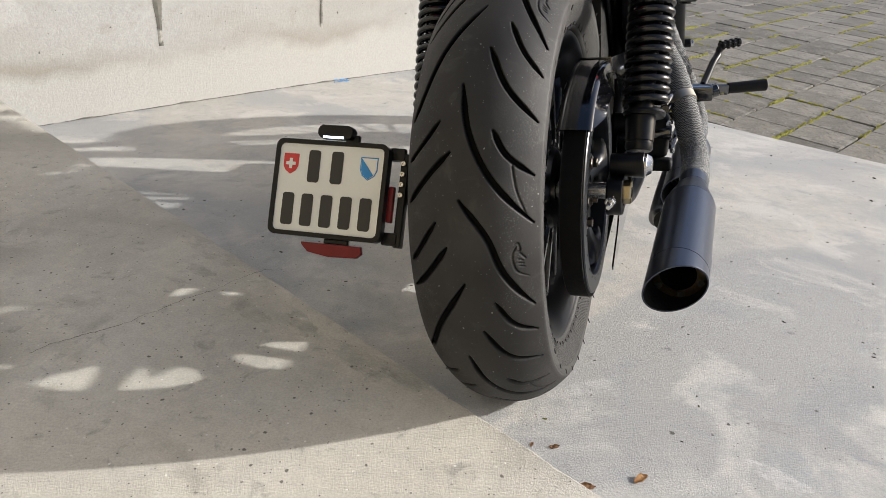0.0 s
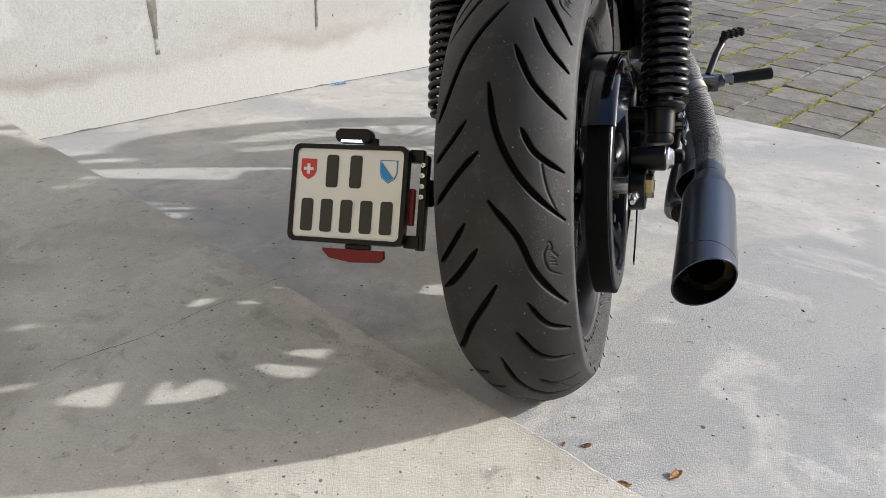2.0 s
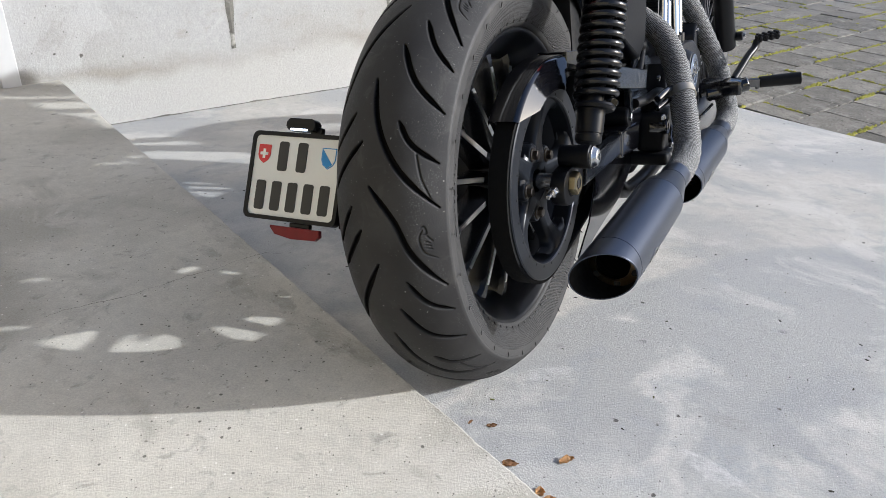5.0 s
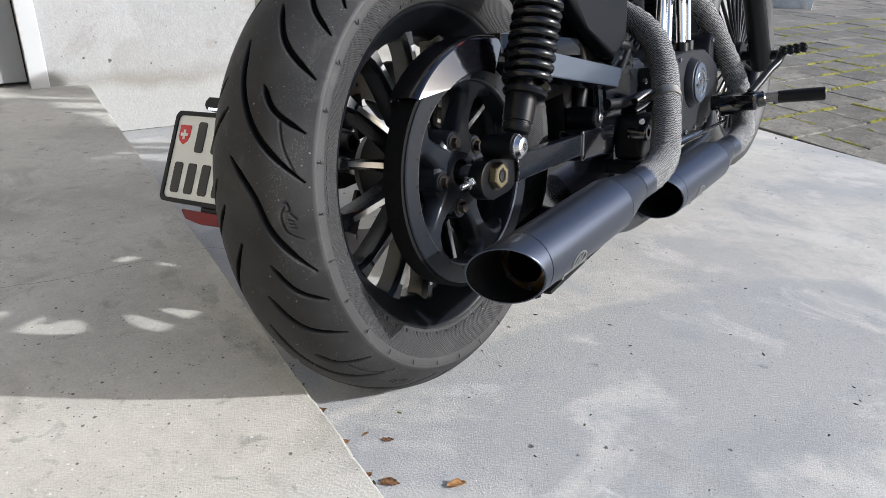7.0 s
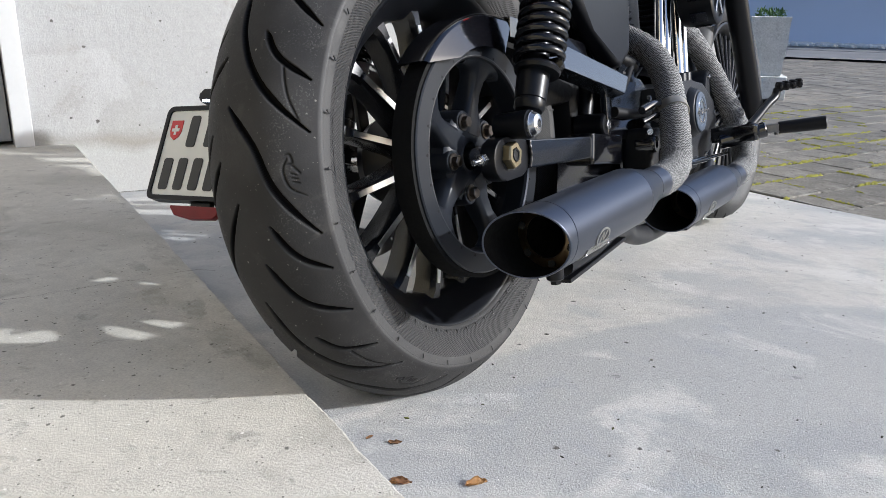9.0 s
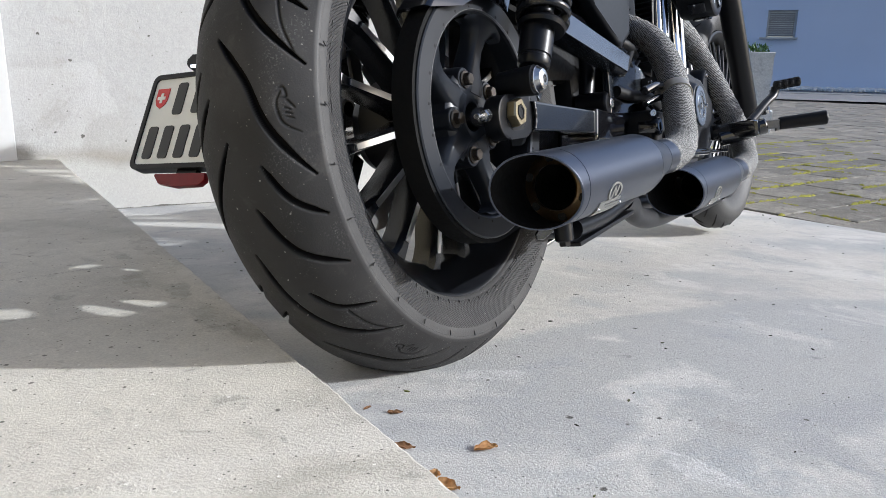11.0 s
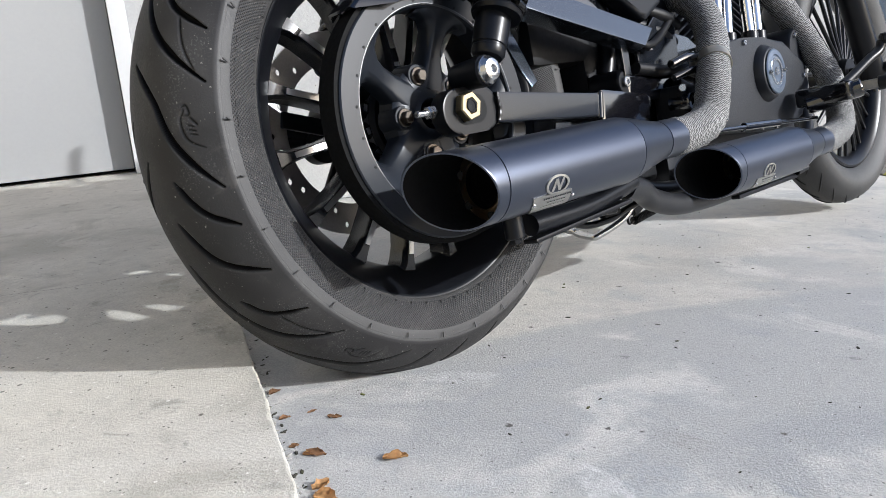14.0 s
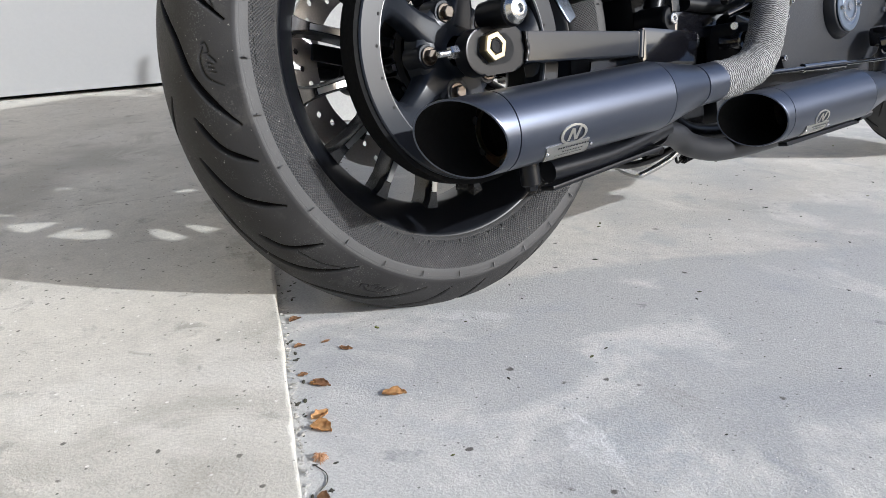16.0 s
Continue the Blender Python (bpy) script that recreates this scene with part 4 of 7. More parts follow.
# -- swing arm and axle --
arm = group_part("swing_arm", bike, "black welded swing arm")
for sx in (1, -1):
    bm = bmesh.new()
    m = Matrix(((0, 0, sx, sx * 0.136), (1, 0, 0, 0), (0, 1, 0, 0), (0, 0, 0, 1)))
    o = [(0.058, 0.009), (0.30, -0.015), (0.287, -0.050), (0.050, -0.031)]
    plate(bm, o, 0.024, m, 0.004)
    part("arm_tube", bm, worn_black, arm)
    bm = bmesh.new()
    flat = Matrix(((0, 0, sx, sx * 0.133), (1, 0, 0, 0), (0, 1, 0, 0), (0, 0, 0, 1)))
    stadium = lambda y0, y1, z, r: [(y0 - r * math.sin(math.pi * k / 14), z + r * math.cos(math.pi * k / 14)) for k in range(15)] + [(y1 + r * math.sin(math.pi * k / 14), z - r * math.cos(math.pi * k / 14)) for k in range(15)]
    plate(bm, stadium(-0.015, 0.030, -0.0090, 0.0290), 0.0245, flat, 0.0035)
    part("axle_block", bm, satin_black, arm, angle=20)
    # black sheet on the block stands for the shade in the slot
    bm = bmesh.new()
    plate(bm, stadium(-0.006, 0.016, -0.0080, 0.0185), 0.0003, flat @ pose(0, 0, 0.0245))
    part("adjuster_slot", bm, dark_void, arm, smooth=False)
    bm = bmesh.new()
    tube(bm, [(sx * 0.1602, 0.0560, 0.008), (sx * 0.1612, 0.0545, -0.002), (sx * 0.1608, 0.0555, -0.014), (sx * 0.1602, 0.0510, -0.028)], 0.0030, 8, 10, radius=lambda q: 0.0026 + 0.0003 * math.sin(q * 25))
    part("weld_bead", bm, satin_black, arm)
    bm = bmesh.new()
    rod(bm, (sx * 0.157, 0.292, -0.013), (sx * 0.157, 0.283, -0.052), 0.0062, 10)
    part("weld_bead", bm, worn_black, arm)
    bm = bmesh.new()
    box(bm, (0.05, 0.14, 0.055), pose(sx * 0.135, 0.36, -0.045, -8), 0.008)
    part("arm_root", bm, gloss_black, arm)
bm = bmesh.new()
lathe(bm, [(0.156, 0.0001), (0.156, 0.0200), (0.1590, 0.0205), (0.1605, 0.0195), (0.1625, 0.008)], 40, pose(-0.004, -0.005, -0.0045))
part("axle_washer", bm, brass, arm, "yellow zinc washer")
bm = bmesh.new()
lathe(bm, [(0.159, 0.0175), (0.161, 0.0188), (0.1735, 0.0188), (0.1755, 0.0172), (0.1755, 0.0112), (0.167, 0.0105), (0.170, 0.0001)], 6, pose(-0.006, -0.005, -0.0045, 12))
part("axle_nut", bm, brass, arm, "yellow zinc hexagonal axle nut", angle=20)
# black cap painted in for the dark hole in the axle end
bm = bmesh.new()
lathe(bm, [(0.1745, 0.0001), (0.1750, 0.0060), (0.1762, 0.0066), (0.1762, 0.0082), (0.1750, 0.0088)], 28, pose(-0.006, -0.005, -0.0045))
part("axle_end", bm, dark_void, arm)
bm = bmesh.new()
rod(bm, (-0.2, -0.004, -0.004), (0.156, -0.004, -0.004), 0.013, 20)
part("axle", bm, steel, arm)
bm = bmesh.new()
rod(bm, (0.142, -0.044, -0.004), (0.142, -0.074, -0.004), 0.0042, 14)
lathe(bm, [(0, 0.0001), (0, 0.0085), (0.009, 0.0085), (0.0105, 0.007), (0.0105, 0.0001)], 6, pose(0.142, -0.046, -0.004, 0, 0, 180), "Y")
part("chain_adjuster", bm, steel, arm, "steel axle adjuster bolt", angle=20)

# -- shocks --


def shock(sx):
    g = group_part("shock_absorber", bike, "black coil-over shock absorber")
    ax = Vector((0.185 if sx > 0 else -0.173, 0.0145, 0.0335))
    up = Vector((sx * 0.004, 0.200, 0.39)).normalized()
    side = Vector((1, 0, 0)) - up * up.x
    side.normalize()
    m = Matrix.Translation(ax + Vector((sx * 0.004, 0.010, 0))) @ Matrix((side, up.cross(side), up)).transposed().to_4x4()
    bm = bmesh.new()
    lathe(bm, [(-0.05, 0.012), (-0.05, 0.017), (-0.008, 0.0195), (0.0, 0.0195), (0.002, 0.017)], 28, Matrix.Translation(ax) @ Matrix.Diagonal((sx, 1, 1, 1)))
    part("lower_eye", bm, satin_black, g)
    bm = bmesh.new()
    lathe(bm, [(0.000, 0.0001), (0.0, 0.0175), (0.003, 0.0178), (0.004, 0.0165), (0.010, 0.013), (0.0115, 0.009), (0.0115, 0.0055), (0.007, 0.005), (0.007, 0.0001)], 24, Matrix.Translation(ax + Vector((sx * 0.002, 0, 0))) @ Matrix.Diagonal((sx, 1, 1, 1)))
    part("mount_bolt", bm, steel, g, "bright button-head bolt")
    bm = bmesh.new()
    lathe(bm, [(0.017, 0.002), (0.018, 0.0185), (0.022, 0.0215), (0.030, 0.0215), (0.031, 0.0205), (0.033, 0.0205), (0.034, 0.0222), (0.060, 0.0228), (0.078, 0.0228), (0.078, 0.018)], 32, m @ pose(-sx * 0.014, 0, 0), "Z")
    part("lower_body", bm, satin_black, g)
    bm = bmesh.new()
    lathe(bm, [(0.072, 0.0001), (0.072, 0.031), (0.077, 0.033), (0.081, 0.031), (0.082, 0.0001)], 32, m @ pose(-sx * 0.009, 0, 0), "Z")
    part("spring_seat", bm, satin_black, g)
    bm = bmesh.new()
    rod(bm, m @ Vector((-sx * 0.015, 0, 0.07)), m @ Vector((-sx * 0.008, 0, 0.34)), 0.019, 20)
    part("damper_tube", bm, satin_black, g)
    bm = bmesh.new()
    n, turns = 17 * 22, 13.5
    tube(bm, [m @ Vector((-sx * 0.009 + 0.0310 * math.cos(2 * math.pi * turns * i / n), 0.0310 * math.sin(2 * math.pi * turns * i / n), 0.084 + 0.205 * i / n)) for i in range(n + 1)], 0.0060, 14, smooth=False)
    part("spring", bm, spring_black, g, "black coil spring")
    bm = bmesh.new()
    lathe(bm, [(0.285, 0.02), (0.285, 0.034), (0.288, 0.036), (0.40, 0.036), (0.41, 0.03), (0.41, 0.001)], 36, m @ pose(-sx * 0.010, 0, 0), "Z")
    part("spring_cover", bm, satin_black, g)
    return g


shock(1)
shock(-1)

# -- mufflers --


def muffler(name, tail, nose, cut, cone, neck, r=0.0465, badge_at=0.265, baffle=0.045):
    """A slash-cut muffler from its open end to the pipe."""
    g = group_part(name, bike, "matt black slash-cut muffler")
    tail, nose = Vector(tail), Vector(nose)
    d = (nose - tail)
    L = d.length
    m = Matrix.Translation(tail) @ d.to_track_quat("Z", "Y").to_matrix().to_4x4()
    inv = m.to_3x3().inverted()
    nrm = (inv @ Vector(cut)).normalized()
    seg = 64

    def slash(v, base):
        # moves a point along the axis onto the slanting end plane
        return -(nrm.x * v[0] + nrm.y * v[1]) / nrm.z + base
    body = bmesh.new()
    rows = []
    for zz, rr, end in ((0.0, r - 0.0022, 2), (0.0, r - 0.0005, 1), (0.002, r, 1), (0.045, r, 0), (0.0454, r - 0.002, 0), (0.0464, r - 0.002, 0), (0.0468, r, 0), (cone, r, 0), (cone + 0.0004, r - 0.0022, 0), (cone + 0.0016, r - 0.0022, 0), (cone + 0.0020, r - 0.0003, 0), (cone * 0.72 + neck * 0.28, r * 0.91, 0), (cone * 0.42 + neck * 0.58, r * 0.785, 0), (neck, 0.0282, 0), (neck + 0.0008, 0.0250, 0), (neck + 0.0024, 0.0250, 0), (neck + 0.0032, 0.0278, 0), (L, 0.0274, 0)):
        row = []
        for k in range(seg):
            a = 2 * math.pi * k / seg
            x, y = rr * math.cos(a), rr * math.sin(a)
            z = slash((x, y), zz) if end else (zz if zz > 0.06 else zz + 0.25 * slash((x, y), 0) * max(0, 1 - (zz - 0.045) / 0.3) * 0)
            row.append(body.verts.new(m @ Vector((x, y, z))))
        rows.append(row)
    # inside: down a dark throat to the inner pipe
    for r0, r1 in zip(rows, rows[1:]):
        for k in range(seg):
            body.faces.new((r0[k], r0[(k + 1) % seg], r1[(k + 1) % seg], r1[k]))
    part("muffler_shell", body, matt_black, g)
    inner = bmesh.new()
    rows = []
    for zz, rr, end in ((0.0, r - 0.0023, 1), (baffle + 0.022, r - 0.003, 0), (baffle + 0.026, r - 0.006, 0), (baffle + 0.026, r * 0.66, 0), (baffle + 0.022, r * 0.63, 0), (baffle + 0.028, r * 0.60, 0), (0.26, r * 0.58, 0), (0.26, 0.0005, 0)):
        row = []
        for k in range(seg):
            a = 2 * math.pi * k / seg
            x, y = rr * math.cos(a), rr * math.sin(a)
            row.append(inner.verts.new(m @ Vector((x, y, slash((x, y), zz) if end else zz))))
        rows.append(row)
    for r0, r1 in zip(rows, rows[1:]):
        for k in range(seg):
            inner.faces.new((r0[k], r0[(k + 1) % seg], r1[(k + 1) % seg], r1[k]))
    part("muffler_throat", inner, throat, g, "sooty brown muffler throat")
    ringb = bmesh.new()
    lathe(ringb, [(baffle, r * 0.60), (baffle + 0.003, r * 0.62), (baffle + 0.010, r * 0.93), (baffle + 0.013, r * 0.94), (baffle + 0.006, r * 0.61)], 48, m, "Z", closed=True)
    part("baffle_ring", ringb, heat_steel, g, "heat-tinted perforated baffle ring")
    # each hole is a black disc in place of its inner shade
    for k in range(6):
        hb = bmesh.new()
        a = 2 * math.pi * k / 6 + 0.4
        c = m @ Vector((r * 0.775 * math.cos(a), r * 0.775 * math.sin(a), baffle + 0.0045))
        lathe(hb, [(0, 0.0001), (0, r * 0.115), (0.004, r * 0.115)], 14, Matrix.Translation(c) @ d.to_track_quat("Z", "Y").to_matrix().to_4x4(), "Z")
        part("baffle_hole", hb, dark_void, g)
    # a round cut-out emblem and a riveted name tag on the outer side
    out = (inv @ Vector((0.73, 0, -0.68)))
    a0 = math.atan2(out.y, out.x)

    def on_shell(u, w, lift):
        # u along the axis, w round the shell
        a = a0 + w / r
        return m @ Vector(((r + lift) * math.cos(a), (r + lift) * math.sin(a), u))
    spin = -1 if (m.to_3x3() @ Vector((-math.sin(a0), math.cos(a0), 0))).z > 0 else 1
    tag = bmesh.new()
    def sheet(bm, fn, nu, nw, t=0.0012):
        top = [[bm.verts.new(fn(i / nu, j / nw, t)) for j in range(nw + 1)] for i in range(nu + 1)]
        low = [[bm.verts.new(fn(i / nu, j / nw, 0.0)) for j in range(nw + 1)] for i in range(nu + 1)]
        for i in range(nu):
            for j in range(nw):
                bm.faces.new((top[i][j], top[i + 1][j], top[i + 1][j + 1], top[i][j + 1]))
        rim = [(i, 0) for i in range(nu)] + [(nu, j) for j in range(nw)] + [(i, nw) for i in range(nu, 0, -1)] + [(0, j) for j in range(nw, 0, -1)]
        for p, q in zip(rim, rim[1:] + rim[:1]):
            bm.faces.new((top[p[0]][p[1]], top[q[0]][q[1]], low[q[0]][q[1]], low[p[0]][p[1]]))
    b = badge_at * L
    sheet(tag, lambda s, t, h: on_shell(b - 0.034 + 0.068 * s + 0.012 * t, spin * (-0.007 + 0.028 * t), 0.0002 + h), 8, 5)
    part("name_tag", tag, tag_steel, g, "riveted stainless name tag")
    ring = bmesh.new()
    ov = lambda a, k: (b + 0.006 + (0.021 * k) * math.cos(a), spin * (-0.0165 + 0.0115 * k * math.sin(a)))
    n = 28
    for i in range(n):
        a, c = 2 * math.pi * i / n, 2 * math.pi * (i + 1) / n
        q = [on_shell(*ov(a, 1), 0.0014), on_shell(*ov(c, 1), 0.0014), on_shell(*ov(c, 0.80), 0.0014), on_shell(*ov(a, 0.80), 0.0014)]
        lo2 = [on_shell(*ov(a, 1), 0.0), on_shell(*ov(c, 1), 0.0)]
        Q = [ring.verts.new(p) for p in q]
        Z = [ring.verts.new(p) for p in lo2]
        ring.faces.new(Q)
        ring.faces.new((Q[0], Q[1], Z[1], Z[0]))
    for u0, w0, u1, w1 in ((-0.008, 0.007, -0.002, -0.007), (-0.002, -0.007, 0.004, 0.007), (0.004, 0.007, 0.010, -0.007)):
        e = 0.0022
        c = (b + 0.006, spin * -0.0165)
        Q = [ring.verts.new(on_shell(c[0] + uu, c[1] + spin * ww, 0.0014)) for uu, ww in ((u0 - e, w0), (u0 + e, w0), (u1 + e, w1), (u1 - e, w1))]
        ring.faces.new(Q)
    part("emblem", ring, tag_steel, g, "oval cut-out steel emblem", smooth=False)
    bars = bmesh.new()
    for ln, (wpos, u0, u1, th) in enumerate(((0.010, -0.018, 0.032, 0.0022), (0.0165, -0.008, 0.022, 0.0016), (0.0225, -0.016, 0.028, 0.0012))):
        k = u0
        while k < u1:
            w = (0.0022, 0.0034, 0.0028)[int(abs(k) * 4000) % 3]
            Q = [bars.verts.new(on_shell(b + 0.004 + k + du, spin * (wpos - 0.013 + dw), 0.0017)) for du, dw in ((0, 0), (w, 0), (w, th), (0, th))]
            bars.faces.new(Q)
            k += w + 0.0014
    part("lettering", bars, worn_black, g, smooth=False)
    for du, dw in ((-0.028, 0.016), (0.042, 0.016)):
        bm = bmesh.new()
        c = on_shell(b + du, spin * (dw - 0.013), 0.0016)
        bmesh.ops.create_uvsphere(bm, u_segments=10, v_segments=6, radius=0.0022, matrix=Matrix.Translation(c))
        part("rivet", bm, steel, g)
    return g


# -- wrapped pipes --


def wrapped(name, points, r, tight=0.026):
    """A header pipe wound with overlapping glass-cloth tape."""
    P = spline(points, 24)
    # resample by length
    lens = [0.0]
    for a, b in zip(P, P[1:]):
        lens.append(lens[-1] + (b - a).length)
    total, step = lens[-1], 0.0022
    out, j = [], 0
    for i in range(int(total / step) + 1):
        s = i * step
        while j < len(lens) - 2 and lens[j + 1] < s:
            j += 1
        out.append(P[j].lerp(P[j + 1], (s - lens[j]) / max(1e-9, lens[j + 1] - lens[j])))
    bm = bmesh.new()
    seg = 28
    rings = []
    upv = Vector((0.3, 0.2, 1)).normalized()
    for i, p in enumerate(out):
        t = (out[min(i + 1, len(out) - 1)] - out[max(i - 1, 0)]).normalized()
        side = t.cross(upv).normalized()
        upv = side.cross(t).normalized()
        row = []
        for k in range(seg):
            a = 2 * math.pi * k / seg
            # each winding overlaps the one before it
            ph = ((i * step + 0.012 * math.sin(a + 0.6)) / tight) % 1.0
            rr = r + 0.0020 * ph + 0.0005 * noise.noise(Vector((i * 0.11, math.cos(a) * 3, math.sin(a) * 3)))
            row.append(bm.verts.new(p + (side * math.cos(a) + upv * math.sin(a)) * rr))
        rings.append(row)
    for r0, r1 in zip(rings, rings[1:]):
        for k in range(seg):
            bm.faces.new((r0[k], r0[(k + 1) % seg], r1[(k + 1) % seg], r1[k]))
    ob = part(name, bm, wrap_cloth, bike, "header pipe wound with grey glass-cloth wrap", angle=60)
    uv = ob.data.uv_layers.new(name="weave")
    n = len(out)
    for poly in ob.data.polygons:
        for li, vi in zip(poly.loop_indices, poly.vertices):
            i, k = divmod(vi, seg)
            k2 = k + seg if (k == 0 and any((w % seg) == seg - 1 for w in poly.vertices)) else k
            uv.data[li].uv = (i * step * 100.0, k2 / seg)
    return ob


muffler("rear_muffler", (0.2447, -0.145, -0.0953), (0.2575, 0.305, -0.0985), (0.466, -0.839, -0.281), 0.308, 0.402, r=0.0443)
muffler("front_muffler", (0.2362, 0.437, -0.1725), (0.2515, 0.892, -0.183), (0.466, -0.839, -0.281), 0.308, 0.402, r=0.0435, badge_at=0.27, baffle=0.12)
wrapped("rear_header", [(0.2575, 0.300, -0.0985), (0.259, 0.36, -0.098), (0.256, 0.425, -0.085), (0.242, 0.482, -0.046), (0.223, 0.538, 0.0), (0.198, 0.598, 0.052), (0.160, 0.645, 0.105), (0.105, 0.672, 0.143), (0.05, 0.68, 0.165)], 0.0262)
wrapped("front_header", [(0.2515, 0.888, -0.183), (0.254, 0.945, -0.182), (0.250, 1.02, -0.168), (0.230, 1.085, -0.125), (0.205, 1.13, -0.07), (0.175, 1.135, 0.0), (0.145, 1.12, 0.075), (0.118, 1.085, 0.14), (0.09, 1.04, 0.19)], 0.0262)


def bolt_head(parent, p, r=0.006, d=(1, 0, 0), material=None, depth=0.006, name="bolt"):
    """A socket-head bolt whose head looks along d."""
    bm = bmesh.new()
    m = Matrix.Translation(p) @ Vector(d).to_track_quat("Z", "Y").to_matrix().to_4x4()
    lathe(bm, [(0, 0.0001), (0, r), (depth - 0.001, r), (depth, r * 0.85), (depth, r * 0.5), (depth * 0.5, r * 0.45), (depth * 0.5, 0.0001)], 14, m, "Z")
    return part(name, bm, material or steel, parent)


# pipe clamp on the rear header
bm = bmesh.new()
cl = Matrix.Translation((0.223, 0.538, 0.0)) @ Vector((-0.42, 0.66, 0.62)).to_track_quat("Z", "Y").to_matrix().to_4x4()
lathe(bm, [(-0.009, 0.0276), (-0.009, 0.0296), (0.009, 0.0296), (0.009, 0.0276)], 40, cl, "Z", closed=True)
box(bm, (0.012, 0.016, 0.012), cl @ pose(0.0318, 0, 0), 0.002)
part("pipe_clamp", bm, brass_steel, bike, "stainless pipe clamp")

# -- muffler hangers and crossover --
crossover_black = mat("baked_black_pipe", (0.016, 0.0165, 0.019), 0.42, 0.3, 0.15, 14, 200, 0.1, 0.0005)
bm = bmesh.new()
tube(bm, [(0.222, 0.000, -0.160), (0.220, 0.12, -0.161), (0.213, 0.25, -0.150)], 0.0135, 16)
part("hanger_tube", bm, satin_black, bike, "black muffler hanger tube")
bm = bmesh.new()
rod(bm, (0.222, -0.030, -0.130), (0.222, -0.030, -0.170), 0.012, 16)
rod(bm, (0.222, -0.030, -0.168), (0.222, -0.030, -0.176), 0.0075, 6)
part("hanger_post", bm, satin_black, bike)
bm = bmesh.new()
box(bm, (0.022, 0.22, 0.006), pose(0.222, 0.105, -0.1755, 2), 0.002)
part("hanger_rail", bm, satin_black, bike)
bm = bmesh.new()
tube(bm, [(0.207, 0.240, -0.155), (0.201, 0.290, -0.168), (0.192, 0.335, -0.190), (0.188, 0.42, -0.213), (0.190, 0.56, -0.222), (0.20, 0.72, -0.215)], 0.0180, 20)
part("crossover_pipe", bm, crossover_black, bike, "black crossover pipe")
bm = bmesh.new()
box(bm, (0.016, 0.26, 0.007), pose(0.232, 0.66, -0.231, -1.5), 0.002)
rod(bm, (0.24, 0.78, -0.226), (0.246, 0.815, -0.222), 0.008, 8)
part("hanger_rail", bm, satin_black, bike)

# -- frame and engine --
frame_g = group_part("frame", bike, "black steel frame")
bm = bmesh.new()
plate(bm, [(0.150, 0.158), (0.196, 0.141), (0.452, 0.074), (0.410, 0.044), (0.178, 0.104), (0.14, 0.115)], 0.03, tilted(0.167, 0.10, 13) @ Matrix(((0, 0, 1, 0.137), (1, 0, 0, 0), (0, 1, 0, 0), (0, 0, 0, 1))), 0.003)
part("side_rail", bm, rail_black, frame_g, "gloss black flat frame rail")
bm = bmesh.new()
tube(bm, [(0.10, 0.40, 0.0), (0.10, 0.42, 0.10), (0.09, 0.36, 0.35)], 0.016)
tube(bm, [(-0.10, 0.40, 0.0), (-0.10, 0.42, 0.10), (-0.09, 0.36, 0.35)], 0.016)
tube(bm, [(0.11, 0.36, -0.06), (0.12, 0.45, -0.19), (0.13, 0.9, -0.215), (0.12, 1.18, -0.19), (0.07, 1.28, 0.02), (0.03, 1.34, 0.40)], 0.017)
tube(bm, [(-0.11, 0.36, -0.06), (-0.12, 0.45, -0.19), (-0.13, 0.9, -0.215), (-0.12, 1.18, -0.19), (-0.07, 1.28, 0.02), (-0.03, 1.34, 0.40)], 0.017)
part("frame_tube", bm, satin_black, frame_g)
bm = bmesh.new()
plate(bm, [(0.30, 0.45), (0.29, 0.215), (0.352, 0.158), (0.452, 0.094), (0.475, 0.090), (0.530, 0.118), (0.545, 0.19), (0.545, 0.45)], 0.035, Matrix(((0, 0, 1, 0.118), (1, 0, 0, 0), (0, 1, 0, 0), (0, 0, 0, 1))), 0.012)
part("side_cover", bm, satin_black, bike, "satin black side cover")
# oil tank box, enlarged to stop sun streaks passing through the bike
bm = bmesh.new()
box(bm, (0.19, 0.40, 0.40), pose(0, 0.43, 0.24), 0.02)
part("oil_tank", bm, bay_black, bike)
bm = bmesh.new()
plate(bm, [(0.46, 0.05), (0.465, -0.06), (0.54, -0.075), (0.60, -0.03), (0.60, 0.085), (0.53, 0.10)], 0.008, Matrix(((0, 0, 1, 0.125), (1, 0, 0, 0), (0, 1, 0, 0), (0, 0, 0, 1))), 0.002)
part("sprocket_plate", bm, worn_black, bike)
bm = bmesh.new()
plate(bm, [(0.590, 0.075), (0.583, -0.004), (0.690, -0.014), (0.712, 0.034), (0.66, 0.062)], 0.006, Matrix(((0, 0, 1, 0.118), (1, 0, 0, 0), (0, 1, 0, 0), (0, 0, 0, 1))), 0.002)
part("cover_panel", bm, rail_black, bike, "slate grey sprocket cover panel")

engine = group_part("engine", bike, "black air-cooled twin engine")
bm = bmesh.new()
box(bm, (0.22, 0.62, 0.24), pose(0.0, 0.86, -0.08), 0.03)
box(bm, (0.20, 0.30, 0.16), pose(0.0, 0.52, -0.06), 0.03)
part("crankcase", bm, engine_black, engine)
bm = bmesh.new()
plate(bm, [(0.665, 0.040), (0.80, 0.045), (0.90, 0.042), (1.00, 0.03), (1.10, -0.02), (1.12, -0.07), (1.06, -0.135), (0.98, -0.155), (0.68, -0.125), (0.655, -0.06)], 0.055, Matrix(((0, 0, 1, 0.110), (1, 0, 0, 0), (0, 1, 0, 0), (0, 0, 0, 1))), 0.008)
part("gear_cover", bm, engine_black, engine, "wrinkle black gear cover")
bm = bmesh.new()
